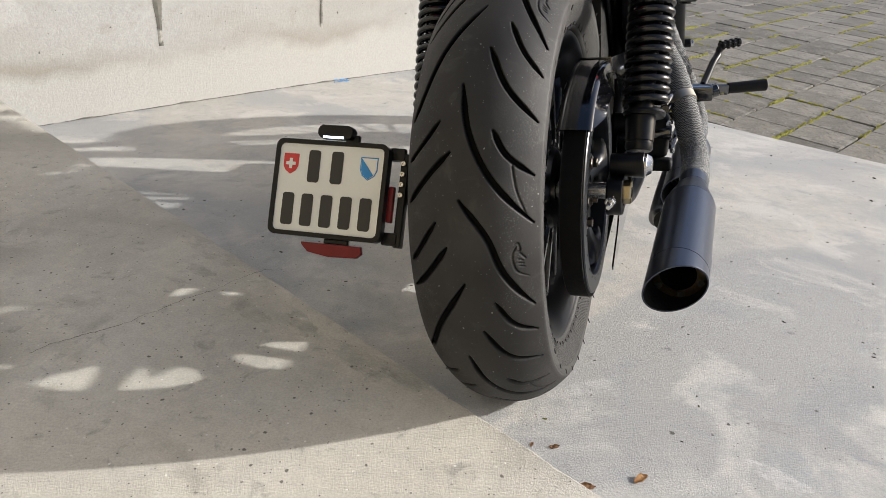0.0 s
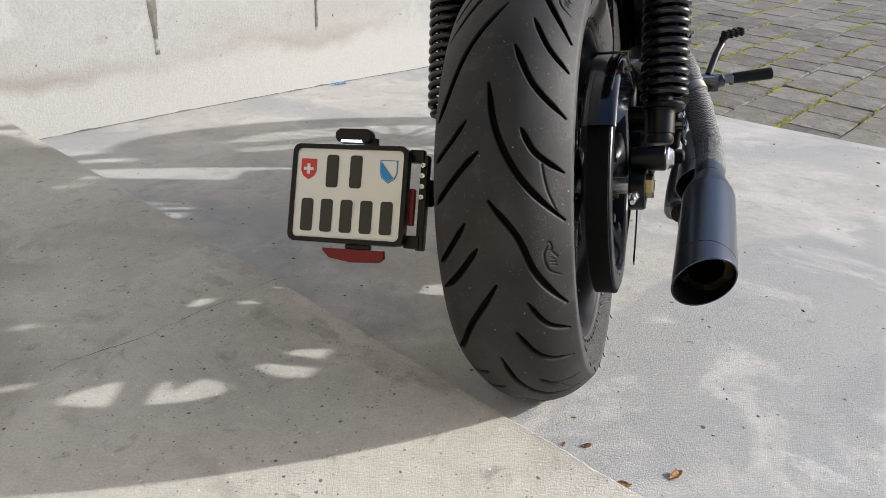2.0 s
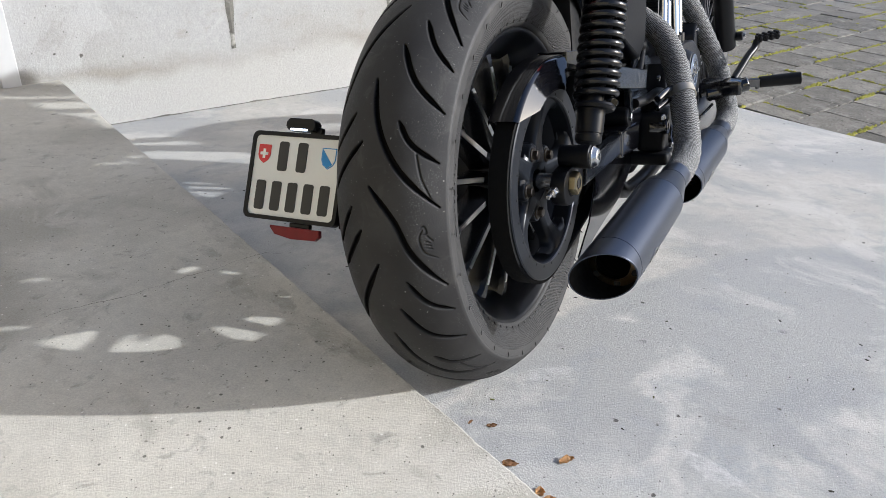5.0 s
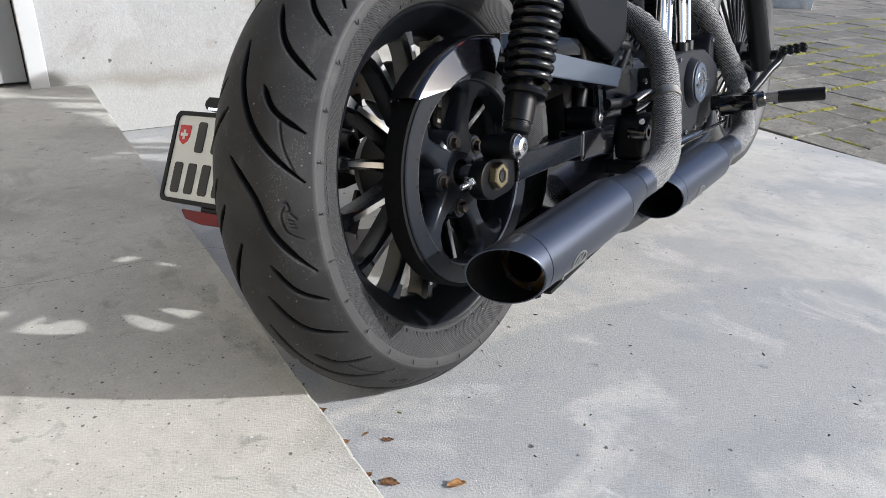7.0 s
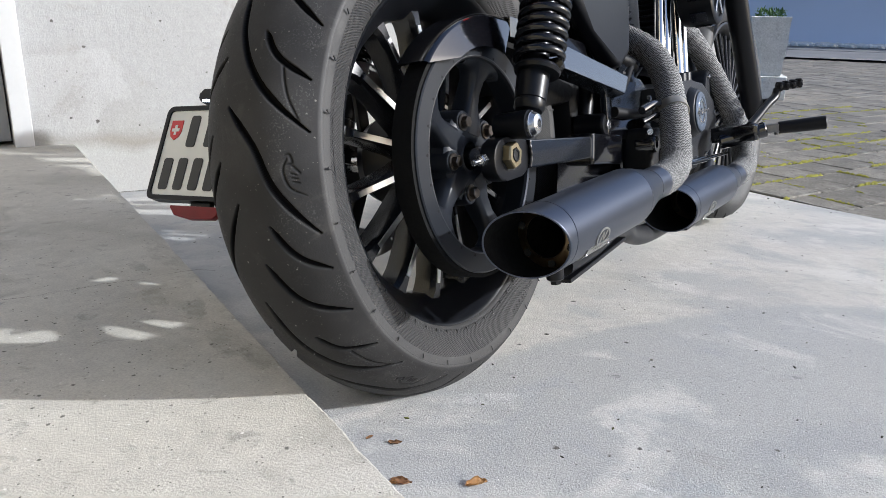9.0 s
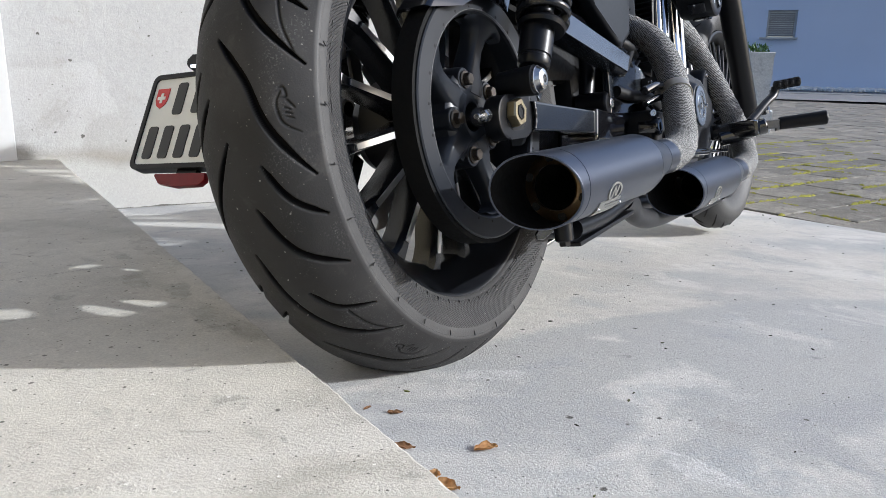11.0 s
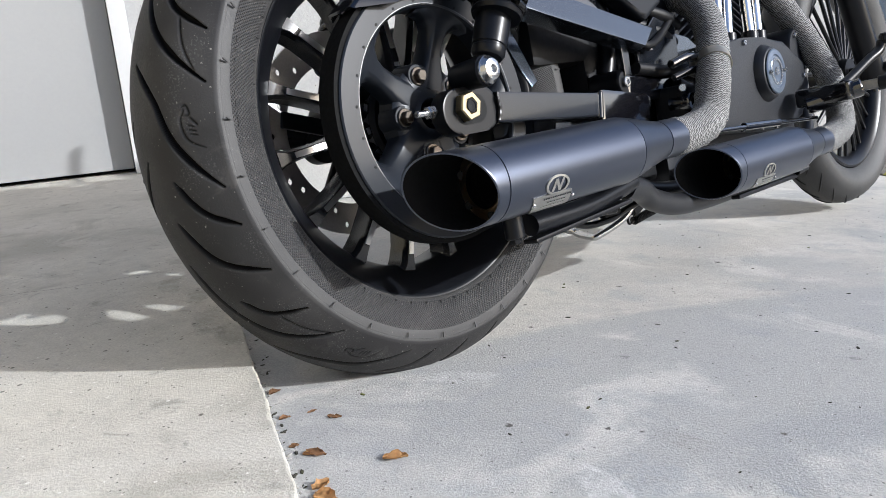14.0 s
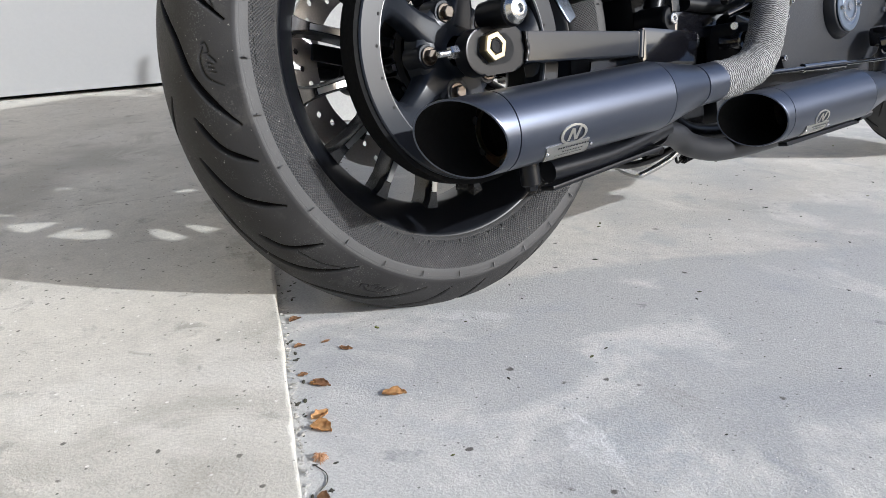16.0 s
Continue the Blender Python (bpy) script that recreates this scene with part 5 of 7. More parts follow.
lathe(bm, [(0.14, 0.060), (0.166, 0.058), (0.181, 0.050), (0.183, 0.047), (0.183, 0.0001)], 56, pose(0, 0.888, -0.031))
part("timer_housing", bm, engine_black, engine)
bm = bmesh.new()
lathe(bm, [(0.1825, 0.0001), (0.1835, 0.0440), (0.186, 0.0455), (0.188, 0.0435), (0.1885, 0.034), (0.1865, 0.032), (0.1865, 0.0001)], 56, pose(0, 0.888, -0.031))
part("timer_cover", bm, cover_grey, engine, "round grey timer cover with bright ring")
bm = bmesh.new()
lathe(bm, [(0.1865, 0.028), (0.1895, 0.0275), (0.1895, 0.0225), (0.1865, 0.022)], 48, pose(0, 0.888, -0.031), closed=True)
lathe(bm, [(0.1866, 0.0085), (0.1900, 0.008), (0.1900, 0.0001)], 24, pose(0, 0.888, -0.031))
part("timer_emblem", bm, steel, engine, "bright round emblem")
for k in (-1, 1):
    bolt_head(engine, (0.187, 0.888 + k * 0.036, -0.031), 0.0045)
bm = bmesh.new()
lathe(bm, [(0.08, 0.054), (0.150, 0.053), (0.156, 0.049), (0.156, 0.0001)], 56, pose(0, 1.105, 0.005))
part("nose_cover", bm, engine_black, engine, "round black nose cover")
bolt_head(engine, (0.156, 1.085, 0.040), 0.006)
bolt_head(engine, (0.156, 1.125, -0.032), 0.006)
for y, z in ((0.675, 0.03), (0.715, 0.035), (0.71, -0.005), (0.69, -0.03), (0.675, -0.10), (0.74, -0.128), (0.83, -0.135), (0.90, -0.140), (0.985, -0.14), (1.045, -0.115), (1.085, -0.05), (0.80, 0.035)):
    bolt_head(engine, (0.165, y, z), 0.0055)


def cylinder(y, z, tilt, n=13):
    m = pose(0, y, z, tilt)
    bm = bmesh.new()
    lathe(bm, [(0, 0.055), (0.20, 0.055)], 24, m, "Z")
    part("cylinder_barrel", bm, engine_black, engine)
    for k in range(n):
        bm = bmesh.new()
        box(bm, (0.17, 0.15, 0.004), m @ pose(0, 0, 0.012 + 0.0145 * k), 0.0015, 1)
        part("cooling_fin", bm, engine_black, engine, smooth=False)
    bm = bmesh.new()
    box(bm, (0.15, 0.15, 0.09), m @ pose(0, 0, 0.25), 0.02)
    part("rocker_box", bm, engine_black, engine)


# plain box added between the cylinders to block sun through the bike
bm = bmesh.new()
box(bm, (0.15, 0.24, 0.15), pose(0, 0.875, 0.345), 0.02)
part("carburettor", bm, engine_black, engine)
# box added low behind the engine to block sun under the arm
bm = bmesh.new()
box(bm, (0.17, 0.22, 0.11), pose(0.01, 0.43, -0.135), 0.02)
part("gearbox_sump", bm, bay_black, engine)
bm = bmesh.new()
box(bm, (0.19, 0.34, 0.30), pose(0.0, 0.53, 0.05), 0.02)
part("gearbox", bm, bay_black, engine, "gearbox casing in a black that carries the bay's shade")
# box added in the cylinder V to close its sun gap
bm = bmesh.new()
box(bm, (0.10, 0.10, 0.16), pose(0.0, 0.872, 0.20), 0.02)
part("intake_manifold", bm, engine_black, engine)
cylinder(0.735, 0.045, 22)
cylinder(1.00, 0.045, -24)
for y0, z0, y1, z1 in ((0.757, 0.045, 0.842, 0.36), (0.800, 0.045, 0.885, 0.36), (0.905, 0.045, 0.93, 0.36), (0.945, 0.045, 0.985, 0.36)):
    bm = bmesh.new()
    rod(bm, (0.135, y0, z0), (0.125, y1, z1), 0.0115, 20)
    part("pushrod_tube", bm, chrome, engine, "chrome pushrod tube")
    bm = bmesh.new()
    rod(bm, (0.135, y0, z0 - 0.01), (0.1345, y0 + 0.005, z0 + 0.014), 0.017, 20)
    part("tappet_block", bm, satin_black, engine)

air = group_part("air_cleaner", bike, "round black air cleaner with slotted sides")
bm = bmesh.new()
lathe(bm, [(0.15, 0.03), (0.165, 0.062), (0.18, 0.0645), (0.235, 0.0645), (0.238, 0.060), (0.238, 0.050), (0.234, 0.048), (0.234, 0.0001)], 48, pose(0, 0.875, 0.222))
part("air_cleaner_drum", bm, satin_black, air)
for k in range(8):
    bm = bmesh.new()
    m = Matrix.Translation((0, 0.875, 0.222)) @ Matrix.Rotation(radians(45 * k), 4, "X")
    box(bm, (0.036, 0.026, 0.004), m @ pose(0.206, 0, 0.0655), 0.0015)
    part("slot_frame", bm, gloss_black, air)
for k in range(5):
    bm = bmesh.new()
    m = Matrix.Translation((0, 0.875, 0.222)) @ Matrix.Rotation(radians(72 * k), 4, "X")
    box(bm, (0.004, 0.010, 0.048), m @ pose(0.237, 0, 0.026), 0.0015)
    part("face_rib", bm, steel, air)

# linkage and brackets between the swing arm and the pipe
link = group_part("brake_linkage", bike, "black brake linkage and master cylinder")
bm = bmesh.new()
box(bm, (0.05, 0.24, 0.045), pose(0.13, 0.50, -0.022, -4), 0.008)
part("master_cylinder", bm, gloss_black, link)
bm = bmesh.new()
lathe(bm, [(0.10, 0.022), (0.148, 0.021), (0.153, 0.017), (0.153, 0.0001)], 28, pose(0, 0.375, -0.004))
part("pivot_boss", bm, satin_black, link)
bolt_head(link, (0.153, 0.375, -0.004), 0.0085)
bm = bmesh.new()
lathe(bm, [(0.10, 0.021), (0.146, 0.020), (0.150, 0.016), (0.150, 0.0001)], 28, pose(0, 0.432, -0.042))
part("pivot_boss", bm, gloss_black, link)
bolt_head(link, (0.150, 0.432, -0.042), 0.010)
bm = bmesh.new()
tube(bm, [(0.155, 0.41, 0.015), (0.162, 0.48, 0.004), (0.165, 0.56, 0.0), (0.165, 0.63, -0.018)], 0.010, 12)
tube(bm, [(0.16, 0.52, -0.02), (0.165, 0.58, -0.05), (0.15, 0.63, -0.08)], 0.013, 12)
tube(bm, [(0.14, 0.42, 0.07), (0.15, 0.46, 0.05), (0.14, 0.52, 0.06), (0.13, 0.60, 0.10)], 0.007, 10)
part("brake_hose", bm, dark_rubber, link)
bm = bmesh.new()
lathe(bm, [(0.09, 0.036), (0.150, 0.034), (0.157, 0.028), (0.157, 0.0001)], 32, pose(0, 0.545, -0.075))
part("cover_cap", bm, gloss_black, link)
bolt_head(link, (0.166, 0.63, -0.02), 0.008)
bolt_head(link, (0.162, 0.585, 0.025), 0.006)
bm = bmesh.new()
box(bm, (0.060, 0.10, 0.085), pose(0.170, 0.520, -0.070, -6), 0.014, 3)
part("caliper_bracket", bm, bay_black, link)
for y, z, r in ((0.485, -0.055, 0.017), (0.530, -0.085, 0.021), (0.560, -0.045, 0.014)):
    bm = bmesh.new()
    lathe(bm, [(0.17, r), (0.202, r), (0.206, r * 0.85), (0.206, r * 0.45), (0.200, r * 0.4), (0.200, 0.0001)], 24, pose(0, y, z))
    part("brake_fitting", bm, gloss_black, link)
for p, d in (((0.206, 0.500, -0.100), (1, -0.3, 0)), ((0.204, 0.560, -0.018), (1, -0.5, 0)), ((0.198, 0.470, -0.030), (0.6, -1, 0))):
    bolt_head(link, p, 0.0062, d)
bm = bmesh.new()
box(bm, (0.085, 0.042, 0.026), pose(0.168, 0.474, -0.122, -8), 0.011, 4)
part("stay_bracket", bm, bay_black, link)
bm = bmesh.new()
tube(bm, [(0.190, 0.46, 0.010), (0.200, 0.50, 0.018), (0.204, 0.55, 0.012), (0.200, 0.60, 0.004)], 0.0075, 14)
tube(bm, [(0.186, 0.47, -0.012), (0.202, 0.51, -0.004), (0.206, 0.56, -0.012)], 0.0065, 14)
part("brake_lever_link", bm, gloss_black, link)
bm = bmesh.new()
box(bm, (0.012, 0.020, 0.080), pose(0.15, 0.385, 0.045, 0), 0.002)
part("bracket", bm, worn_black, link)
bm = bmesh.new()
for k in range(5):
    box(bm, (0.010, 0.010, 0.006), pose(0.145, 0.415 + 0.016 * k, 0.052 - 0.002 * k), 0.001, 1)
part("wire_comb", bm, steel, link)
bm = bmesh.new()
tube(bm, [(0.12, 0.52, 0.115), (0.13, 0.57, 0.10), (0.125, 0.62, 0.085)], 0.011, 10)
tube(bm, [(0.11, 0.50, 0.095), (0.125, 0.55, 0.075), (0.12, 0.61, 0.055)], 0.011, 10)
part("oil_hose", bm, dark_rubber, bike)
bm = bmesh.new()
rod(bm, (0.205, 0.54, -0.112), (0.215, 0.99, -0.142), 0.0042, 10)
rod(bm, (0.205, 0.66, -0.119), (0.212, 0.80, -0.129), 0.0075, 10)
part("brake_rod", bm, gloss_black, bike)

# -- foot controls --
foot = group_part("foot_control", bike, "black forward foot control")
bm = bmesh.new()
box(bm, (0.11, 0.055, 0.040), pose(0.235, 1.005, -0.098), 0.010)
rod(bm, (0.20, 0.985, -0.115), (0.30, 1.02, -0.095), 0.019, 18)
part("control_bracket", bm, gloss_black, foot)
bm = bmesh.new()
rod(bm, (0.325, 1.033, -0.0945), (0.424, 1.062, -0.0925), 0.0145, 24, 0.0160)
part("foot_peg", bm, dark_rubber, foot, "black rubber foot peg")
bm = bmesh.new()
box(bm, (0.040, 0.024, 0.020), pose(0.312, 1.03, -0.0945, 0, 0, 16), 0.004)
lathe(bm, [(-0.006, 0.0001), (-0.006, 0.0055), (0.006, 0.0055), (0.006, 0.0001)], 16, pose(0.322, 1.028, -0.104), "Z")
part("peg_clevis", bm, clevis_steel, foot, "worn steel peg clevis")
bm = bmesh.new()
tube(bm, [(0.262, 1.03, -0.085), (0.272, 1.075, -0.068), (0.285, 1.13, -0.045), (0.297, 1.165, -0.030), (0.302, 1.175, -0.012)], 0.0100, 14)
part("lever", bm, satin_black, foot)
bm = bmesh.new()
lp = Matrix.Translation((0.327, 1.188, -0.004)) @ pose(0, 0, 0, 0, -4, 28)
box(bm, (0.064, 0.022, 0.016), lp, 0.005)
for k in range(4):
    for dz in (1, -1):
        for dy in (-0.0065, 0.0065):
            box(bm, (0.010, 0.010, 0.006), lp @ pose(-0.0235 + 0.0157 * k, dy, dz * 0.0085), 0.002, 1)
    for dy in (1, -1):
        box(bm, (0.010, 0.006, 0.010), lp @ pose(-0.0235 + 0.0157 * k, dy * 0.0115, 0), 0.002, 1)
part("lever_peg", bm, dark_rubber, foot, "ribbed rubber lever peg")

# -- front wheel and fork --
FY, FZ, FX, STEER = 1.595, -0.072, 0.058, -3.0
front = group_part("front_wheel", bike, "black front wheel with many thin spokes")
fm = pose(FX, FY, FZ, 0, 0, STEER)
FO = Vector((math.cos(radians(STEER)), math.sin(radians(STEER)), 0)) * 0.105
bm = bmesh.new()
fp = [(0.034, 0.258), (0.046, 0.270), (0.056, 0.292), (0.058, 0.310), (0.050, 0.328), (0.034, 0.342), (0.017, 0.350), (0, 0.352)]
lathe(bm, fp + [(-x, r) for x, r in fp[-2::-1]], 144, fm)
part("front_tyre", bm, rubber, front, "worn black front tyre")
# dark tubes laid on the tread imitate the shade in its grooves
cuts = bmesh.new()
for k in range(26):
    a = 2 * math.pi * k / 26
    for sd, ph in ((1, 0), (-1, 0.5)):
        pts = []
        for t in (0, 0.25, 0.5, 0.75, 1.0):
            xx = sd * (0.008 + 0.036 * t)
            rr = 0.3526 - 0.0078 * (abs(xx) / 0.03) ** 2 - 0.006 * max(0, abs(xx) - 0.03) / 0.014
            aa = a + ph * 2 * math.pi / 26 - 0.16 * t - 0.08 * t * t
            pts.append(fm @ Vector((xx, rr * math.cos(aa), rr * math.sin(aa))))
        tube(cuts, pts, 0.0022, 6, 3, radius=lambda s: 0.0026 * min(1, 0.3 + 3 * s, 0.3 + 3 * (1 - s)))
part("front_tread_grooves", cuts, dark_void, front)
bm = bmesh.new()
lathe(bm, [(0.030, 0.254), (0.036, 0.256), (0.038, 0.250), (0.033, 0.238), (0.020, 0.226), (0, 0.222), (-0.020, 0.226), (-0.033, 0.238), (-0.038, 0.250), (-0.036, 0.256), (-0.03, 0.254)], 96, fm)
part("front_rim", bm, satin_black, front)
bm = bmesh.new()
lathe(bm, [(0.05, 0.015), (0.05, 0.04), (0.03, 0.045), (-0.03, 0.045), (-0.05, 0.04), (-0.05, 0.015)], 32, fm)
part("front_hub", bm, satin_black, front)
for k in range(26):
    bm = bmesh.new()
    a = 2 * math.pi * (k // 2) / 13 + (0.05 if k % 2 else -0.05)
    a2 = 2 * math.pi * (k // 2) / 13 + (0.14 if k % 2 else -0.14)
    rod(bm, fm @ Vector((0.028, 0.04 * math.cos(a), 0.04 * math.sin(a))), fm @ Vector((0.012, 0.226 * math.cos(a2), 0.226 * math.sin(a2))), 0.0055, 8)
    part("front_spoke", bm, satin_black, front)
fork = group_part("front_fork", bike, "black front fork")
for sx in (1, -1):
    bm = bmesh.new()
    leg = Vector((FX, FY, FZ)) + sx * FO
    rod(bm, leg + Vector((0, 0.005, -0.035)), leg + Vector((0, -0.215, 0.37)), 0.031, 28)
    part("fork_leg", bm, satin_black, fork)
    bm = bmesh.new()
    rod(bm, leg + Vector((0, -0.21, 0.36)), leg + Vector((0, -0.37, 0.66)), 0.024, 24)
    part("fork_tube", bm, gloss_black, fork)
bm = bmesh.new()
rod(bm, Vector((FX, FY, FZ)) - FO, Vector((FX, FY, FZ)) + FO * 1.5, 0.0145, 18)
part("front_axle", bm, satin_black, fork)
bm = bmesh.new()
rod(bm, Vector((FX, FY, FZ)) + FO * 1.49, Vector((FX, FY, FZ)) + FO * 1.58, 0.011, 6)
part("front_axle_nut", bm, steel, fork)
bm = bmesh.new()
box(bm, (0.26, 0.10, 0.05), pose(FX, FY - 0.37, FZ + 0.64, -25), 0.015)
part("fork_yoke", bm, satin_black, fork)

# -- upper bodywork, which throws the shadow --
bm = bmesh.new()
lathe(bm, [(-0.105, 0.345), (-0.10, 0.385), (-0.06, 0.402), (0, 0.406), (0.06, 0.402), (0.10, 0.385), (0.105, 0.345), (0.100, 0.345), (0.095, 0.38), (0.058, 0.396), (0, 0.400), (-0.058, 0.396), (-0.095, 0.38), (-0.10, 0.345)], 30, closed=True, arc=(20, 95))
part("rear_fender", bm, gloss_black, bike, "short gloss black rear fender")
bm = bmesh.new()
box(bm, (0.24, 0.46, 0.09), pose(0, 0.42, 0.44, 4), 0.035, 4)
part("seat", bm, dark_rubber, bike, "black solo seat")
bm = bmesh.new()
box(bm, (0.24, 0.50, 0.30), pose(0, 0.86, 0.52, 4), 0.07, 5)
part("fuel_tank", bm, gloss_black, bike, "black fuel tank")
bm = bmesh.new()
tube(bm, [(-0.30, 1.18, 0.70), (-0.20, 1.22, 0.69), (-0.10, 1.26, 0.66), (0.10, 1.26, 0.66), (0.20, 1.22, 0.69), (0.30, 1.18, 0.70)], 0.0125, 14)
part("handlebar", bm, gloss_black, bike)
bm = bmesh.new()
lathe(bm, [(0, 0.03), (0.03, 0.075), (0.10, 0.085), (0.125, 0.08), (0.125, 0.0001)], 32, pose(0, 1.34, 0.58), "Y")
part("headlamp", bm, gloss_black, bike)

# -- tail lamps by the shock tops --
lit_red = bpy.data.materials.new("lit_red_lens")
lit_red.use_nodes = True
bs = lit_red.node_tree.nodes["Principled BSDF"]
bs.inputs["Base Color"].default_value = (0.5, 0.01, 0.005, 1)
bs.inputs["Emission Color"].default_value = (1.0, 0.02, 0.01, 1)
bs.inputs["Emission Strength"].default_value = 0.6
LX = -0.014
for sx in (-1, 1):
    LZ = 0.296 - sx * 0.004
    g = group_part("tail_lamp", bike, "small lit red tail lamp")
    bm = bmesh.new()
    rod(bm, (sx * 0.160 + LX, 0.145, LZ), (sx * 0.160 + LX, 0.105, LZ), 0.018, 20)
    rod(bm, (sx * 0.160 + LX, 0.14, LZ), (sx * 0.12, 0.21, 0.29), 0.007, 10)
    part("lamp_body", bm, gloss_black, g)
    bm = bmesh.new()
    lathe(bm, [(0, 0.015), (0.004, 0.013), (0.006, 0.0001)], 20, pose(sx * 0.160 + LX, 0.105, LZ, 0, 0, 180), "Y")
    part("lamp_lens", bm, lit_red, g)

# -- number plate on its side arm --
ex = Vector((0.183, 0.008, -0.012)).normalized()
ey = (Vector((0.009, 0.071, 0.129)) - ex * Vector((0.009, 0.071, 0.129)).dot(ex)).normalized()
ez = ex.cross(ey)
PL = Matrix.Translation((-0.271, -0.160, 0.0435)) @ Matrix((ex, ey, ez)).transposed().to_4x4()
holder = group_part("plate_holder", bike, "black side-mounted plate holder")


def rounded(w, h, r, n=5):
    out = []
    for cx, cy, a0 in ((w / 2 - r, h / 2 - r, 0), (-w / 2 + r, h / 2 - r, 90), (-w / 2 + r, -h / 2 + r, 180), (w / 2 - r, -h / 2 + r, 270)):
        for k in range(n + 1):
            a = radians(a0 + 90 * k / n)
            out.append((cx + r * math.cos(a), cy + r * math.sin(a)))
    return out


bm = bmesh.new()
o, i_ = rounded(0.186, 0.150, 0.012), rounded(0.172, 0.136, 0.008)
n = len(o)
levels = [[bm.verts.new(PL @ Vector((x, y, z))) for x, y in c] for c, z in ((i_, 0.0062), (o, 0.0062), (o, -0.012), (i_, -0.012))]
for a, b in zip(levels, levels[1:] + levels[:1]):
    for k in range(n):
        bm.faces.new((a[k], a[(k + 1) % n], b[(k + 1) % n], b[k]))
fr = part("plate_frame", bm, satin_black, holder)
bm = bmesh.new()
plate(bm, rounded(0.176, 0.140, 0.009), 0.0035, PL @ pose(0, 0, 0.0))
part("plate_sheet", bm, plate_white, holder, "white pressed metal number plate", smooth=False)
for x0, y0 in [(-0.027, 0.034), (0.011, 0.034)] + [(-0.064 + 0.032 * k, -0.034) for k in range(5)]:
    bm = bmesh.new()
    plate(bm, rounded(0.019, 0.050, 0.004), 0.0016, PL @ pose(x0, y0, 0.0034), 0.0006)
    part("plate_bar", bm, plate_black, holder, smooth=False)
shield = [(-0.0125, 0.016), (0.0125, 0.016), (0.0125, -0.002), (0.009, -0.010), (0, -0.016), (-0.009, -0.010), (-0.0125, -0.002)]
bm = bmesh.new()
plate(bm, shield, 0.0012, PL @ pose(-0.066, 0.036, 0.0034))
part("red_shield", bm, plate_red, holder, "red shield with white cross", smooth=False)
bm = bmesh.new()
plate(bm, [(-0.0025, 0.008), (0.0025, 0.008), (0.0025, 0.0025), (0.008, 0.0025), (0.008, -0.0025), (0.0025, -0.0025), (0.0025, -0.008), (-0.0025, -0.008), (-0.0025, -0.0025), (-0.008, -0.0025), (-0.008, 0.0025), (-0.0025, 0.0025)], 0.0006, PL @ pose(-0.066, 0.0365, 0.0047))
part("white_cross", bm, plate_white, holder, smooth=False)
bm = bmesh.new()
plate(bm, [(x * 1.12, y * 1.1) for x, y in shield], 0.0008, PL @ pose(0.063, 0.036, 0.0034))
part("shield_border", bm, plate_blue, holder, smooth=False)
bm = bmesh.new()
plate(bm, shield, 0.0006, PL @ pose(0.063, 0.036, 0.0043))
part("shield_field", bm, plate_white, holder, smooth=False)
bm = bmesh.new()
plate(bm, [(-0.0120, 0.0155), (0.0085, -0.0095), (0, -0.0155), (-0.0087, -0.0098), (-0.0120, -0.0018)], 0.0006, PL @ pose(0.063, 0.036, 0.0050))
part("shield_half", bm, plate_blue, holder, "blue lower half of a shield", smooth=False)
# plate lamp
lamp = group_part("plate_lamp", bike, "small black plate lamp, lit")
bm = bmesh.new()
plate(bm, rounded(0.056, 0.020, 0.006), 0.020, PL @ pose(0.006, 0.088, -0.006), 0.004)
box(bm, (0.022, 0.012, 0.012), PL @ pose(0.03, 0.081, -0.004), 0.003)
part("lamp_housing", bm, satin_black, lamp)
lit_white = bpy.data.materials.new("lit_led")
lit_white.use_nodes = True
bs = lit_white.node_tree.nodes["Principled BSDF"]
bs.inputs["Emission Color"].default_value = (0.85, 0.92, 1.0, 1)
bs.inputs["Emission Strength"].default_value = 2.2
bm = bmesh.new()
box(bm, (0.034, 0.0035, 0.004), PL @ pose(0.004, 0.0795, 0.0125), 0.001)
part("led_strip", bm, lit_white, lamp, "lit white led strip")
# reflectors
bm = bmesh.new()
plate(bm, [(-0.046, 0.007), (0.052, 0.007), (0.054, -0.004), (0.046, -0.011), (0.0, -0.013), (-0.034, -0.008), (-0.046, 0.003)], 0.010, PL @ pose(0.012, -0.090, -0.004), 0.002)
part("red_reflector", bm, red_lens, holder, "red plastic reflector strip")
bm = bmesh.new()
box(bm, (0.040, 0.008, 0.010), PL @ pose(0.02, -0.079, -0.006), 0.002)
part("reflector_mount", bm, satin_black, holder)
bm = bmesh.new()
box(bm, (0.009, 0.056, 0.012), PL @ pose(0.0985, -0.014, -0.012), 0.003)
part("side_reflector", bm, red_lens, holder, "narrow red side reflector")
bm = bmesh.new()
box(bm, (0.012, 0.145, 0.020), PL @ pose(0.112, -0.006, -0.026), 0.003)
box(bm, (0.024, 0.020, 0.014), PL @ pose(0.10, 0.064, -0.02), 0.003)
box(bm, (0.024, 0.020, 0.014), PL @ pose(0.10, -0.066, -0.02), 0.003)
part("holder_upright", bm, satin_black, holder)
for k in range(4):
    bolt_head(holder, PL @ Vector((0.112, 0.05 - 0.016 * k, -0.0155)), 0.0042, ez)
bm = bmesh.new()
tube(bm, [(-0.155, -0.115, 0.035), (-0.150, -0.06, 0.02), (-0.150, 0.0, -0.005)], 0.013, 12)
tube(bm, [(-0.158, -0.115, 0.015), (-0.150, -0.06, 0.0), (-0.150, 0.0, -0.005)], 0.010, 12)
part("holder_arm", bm, satin_black, holder)

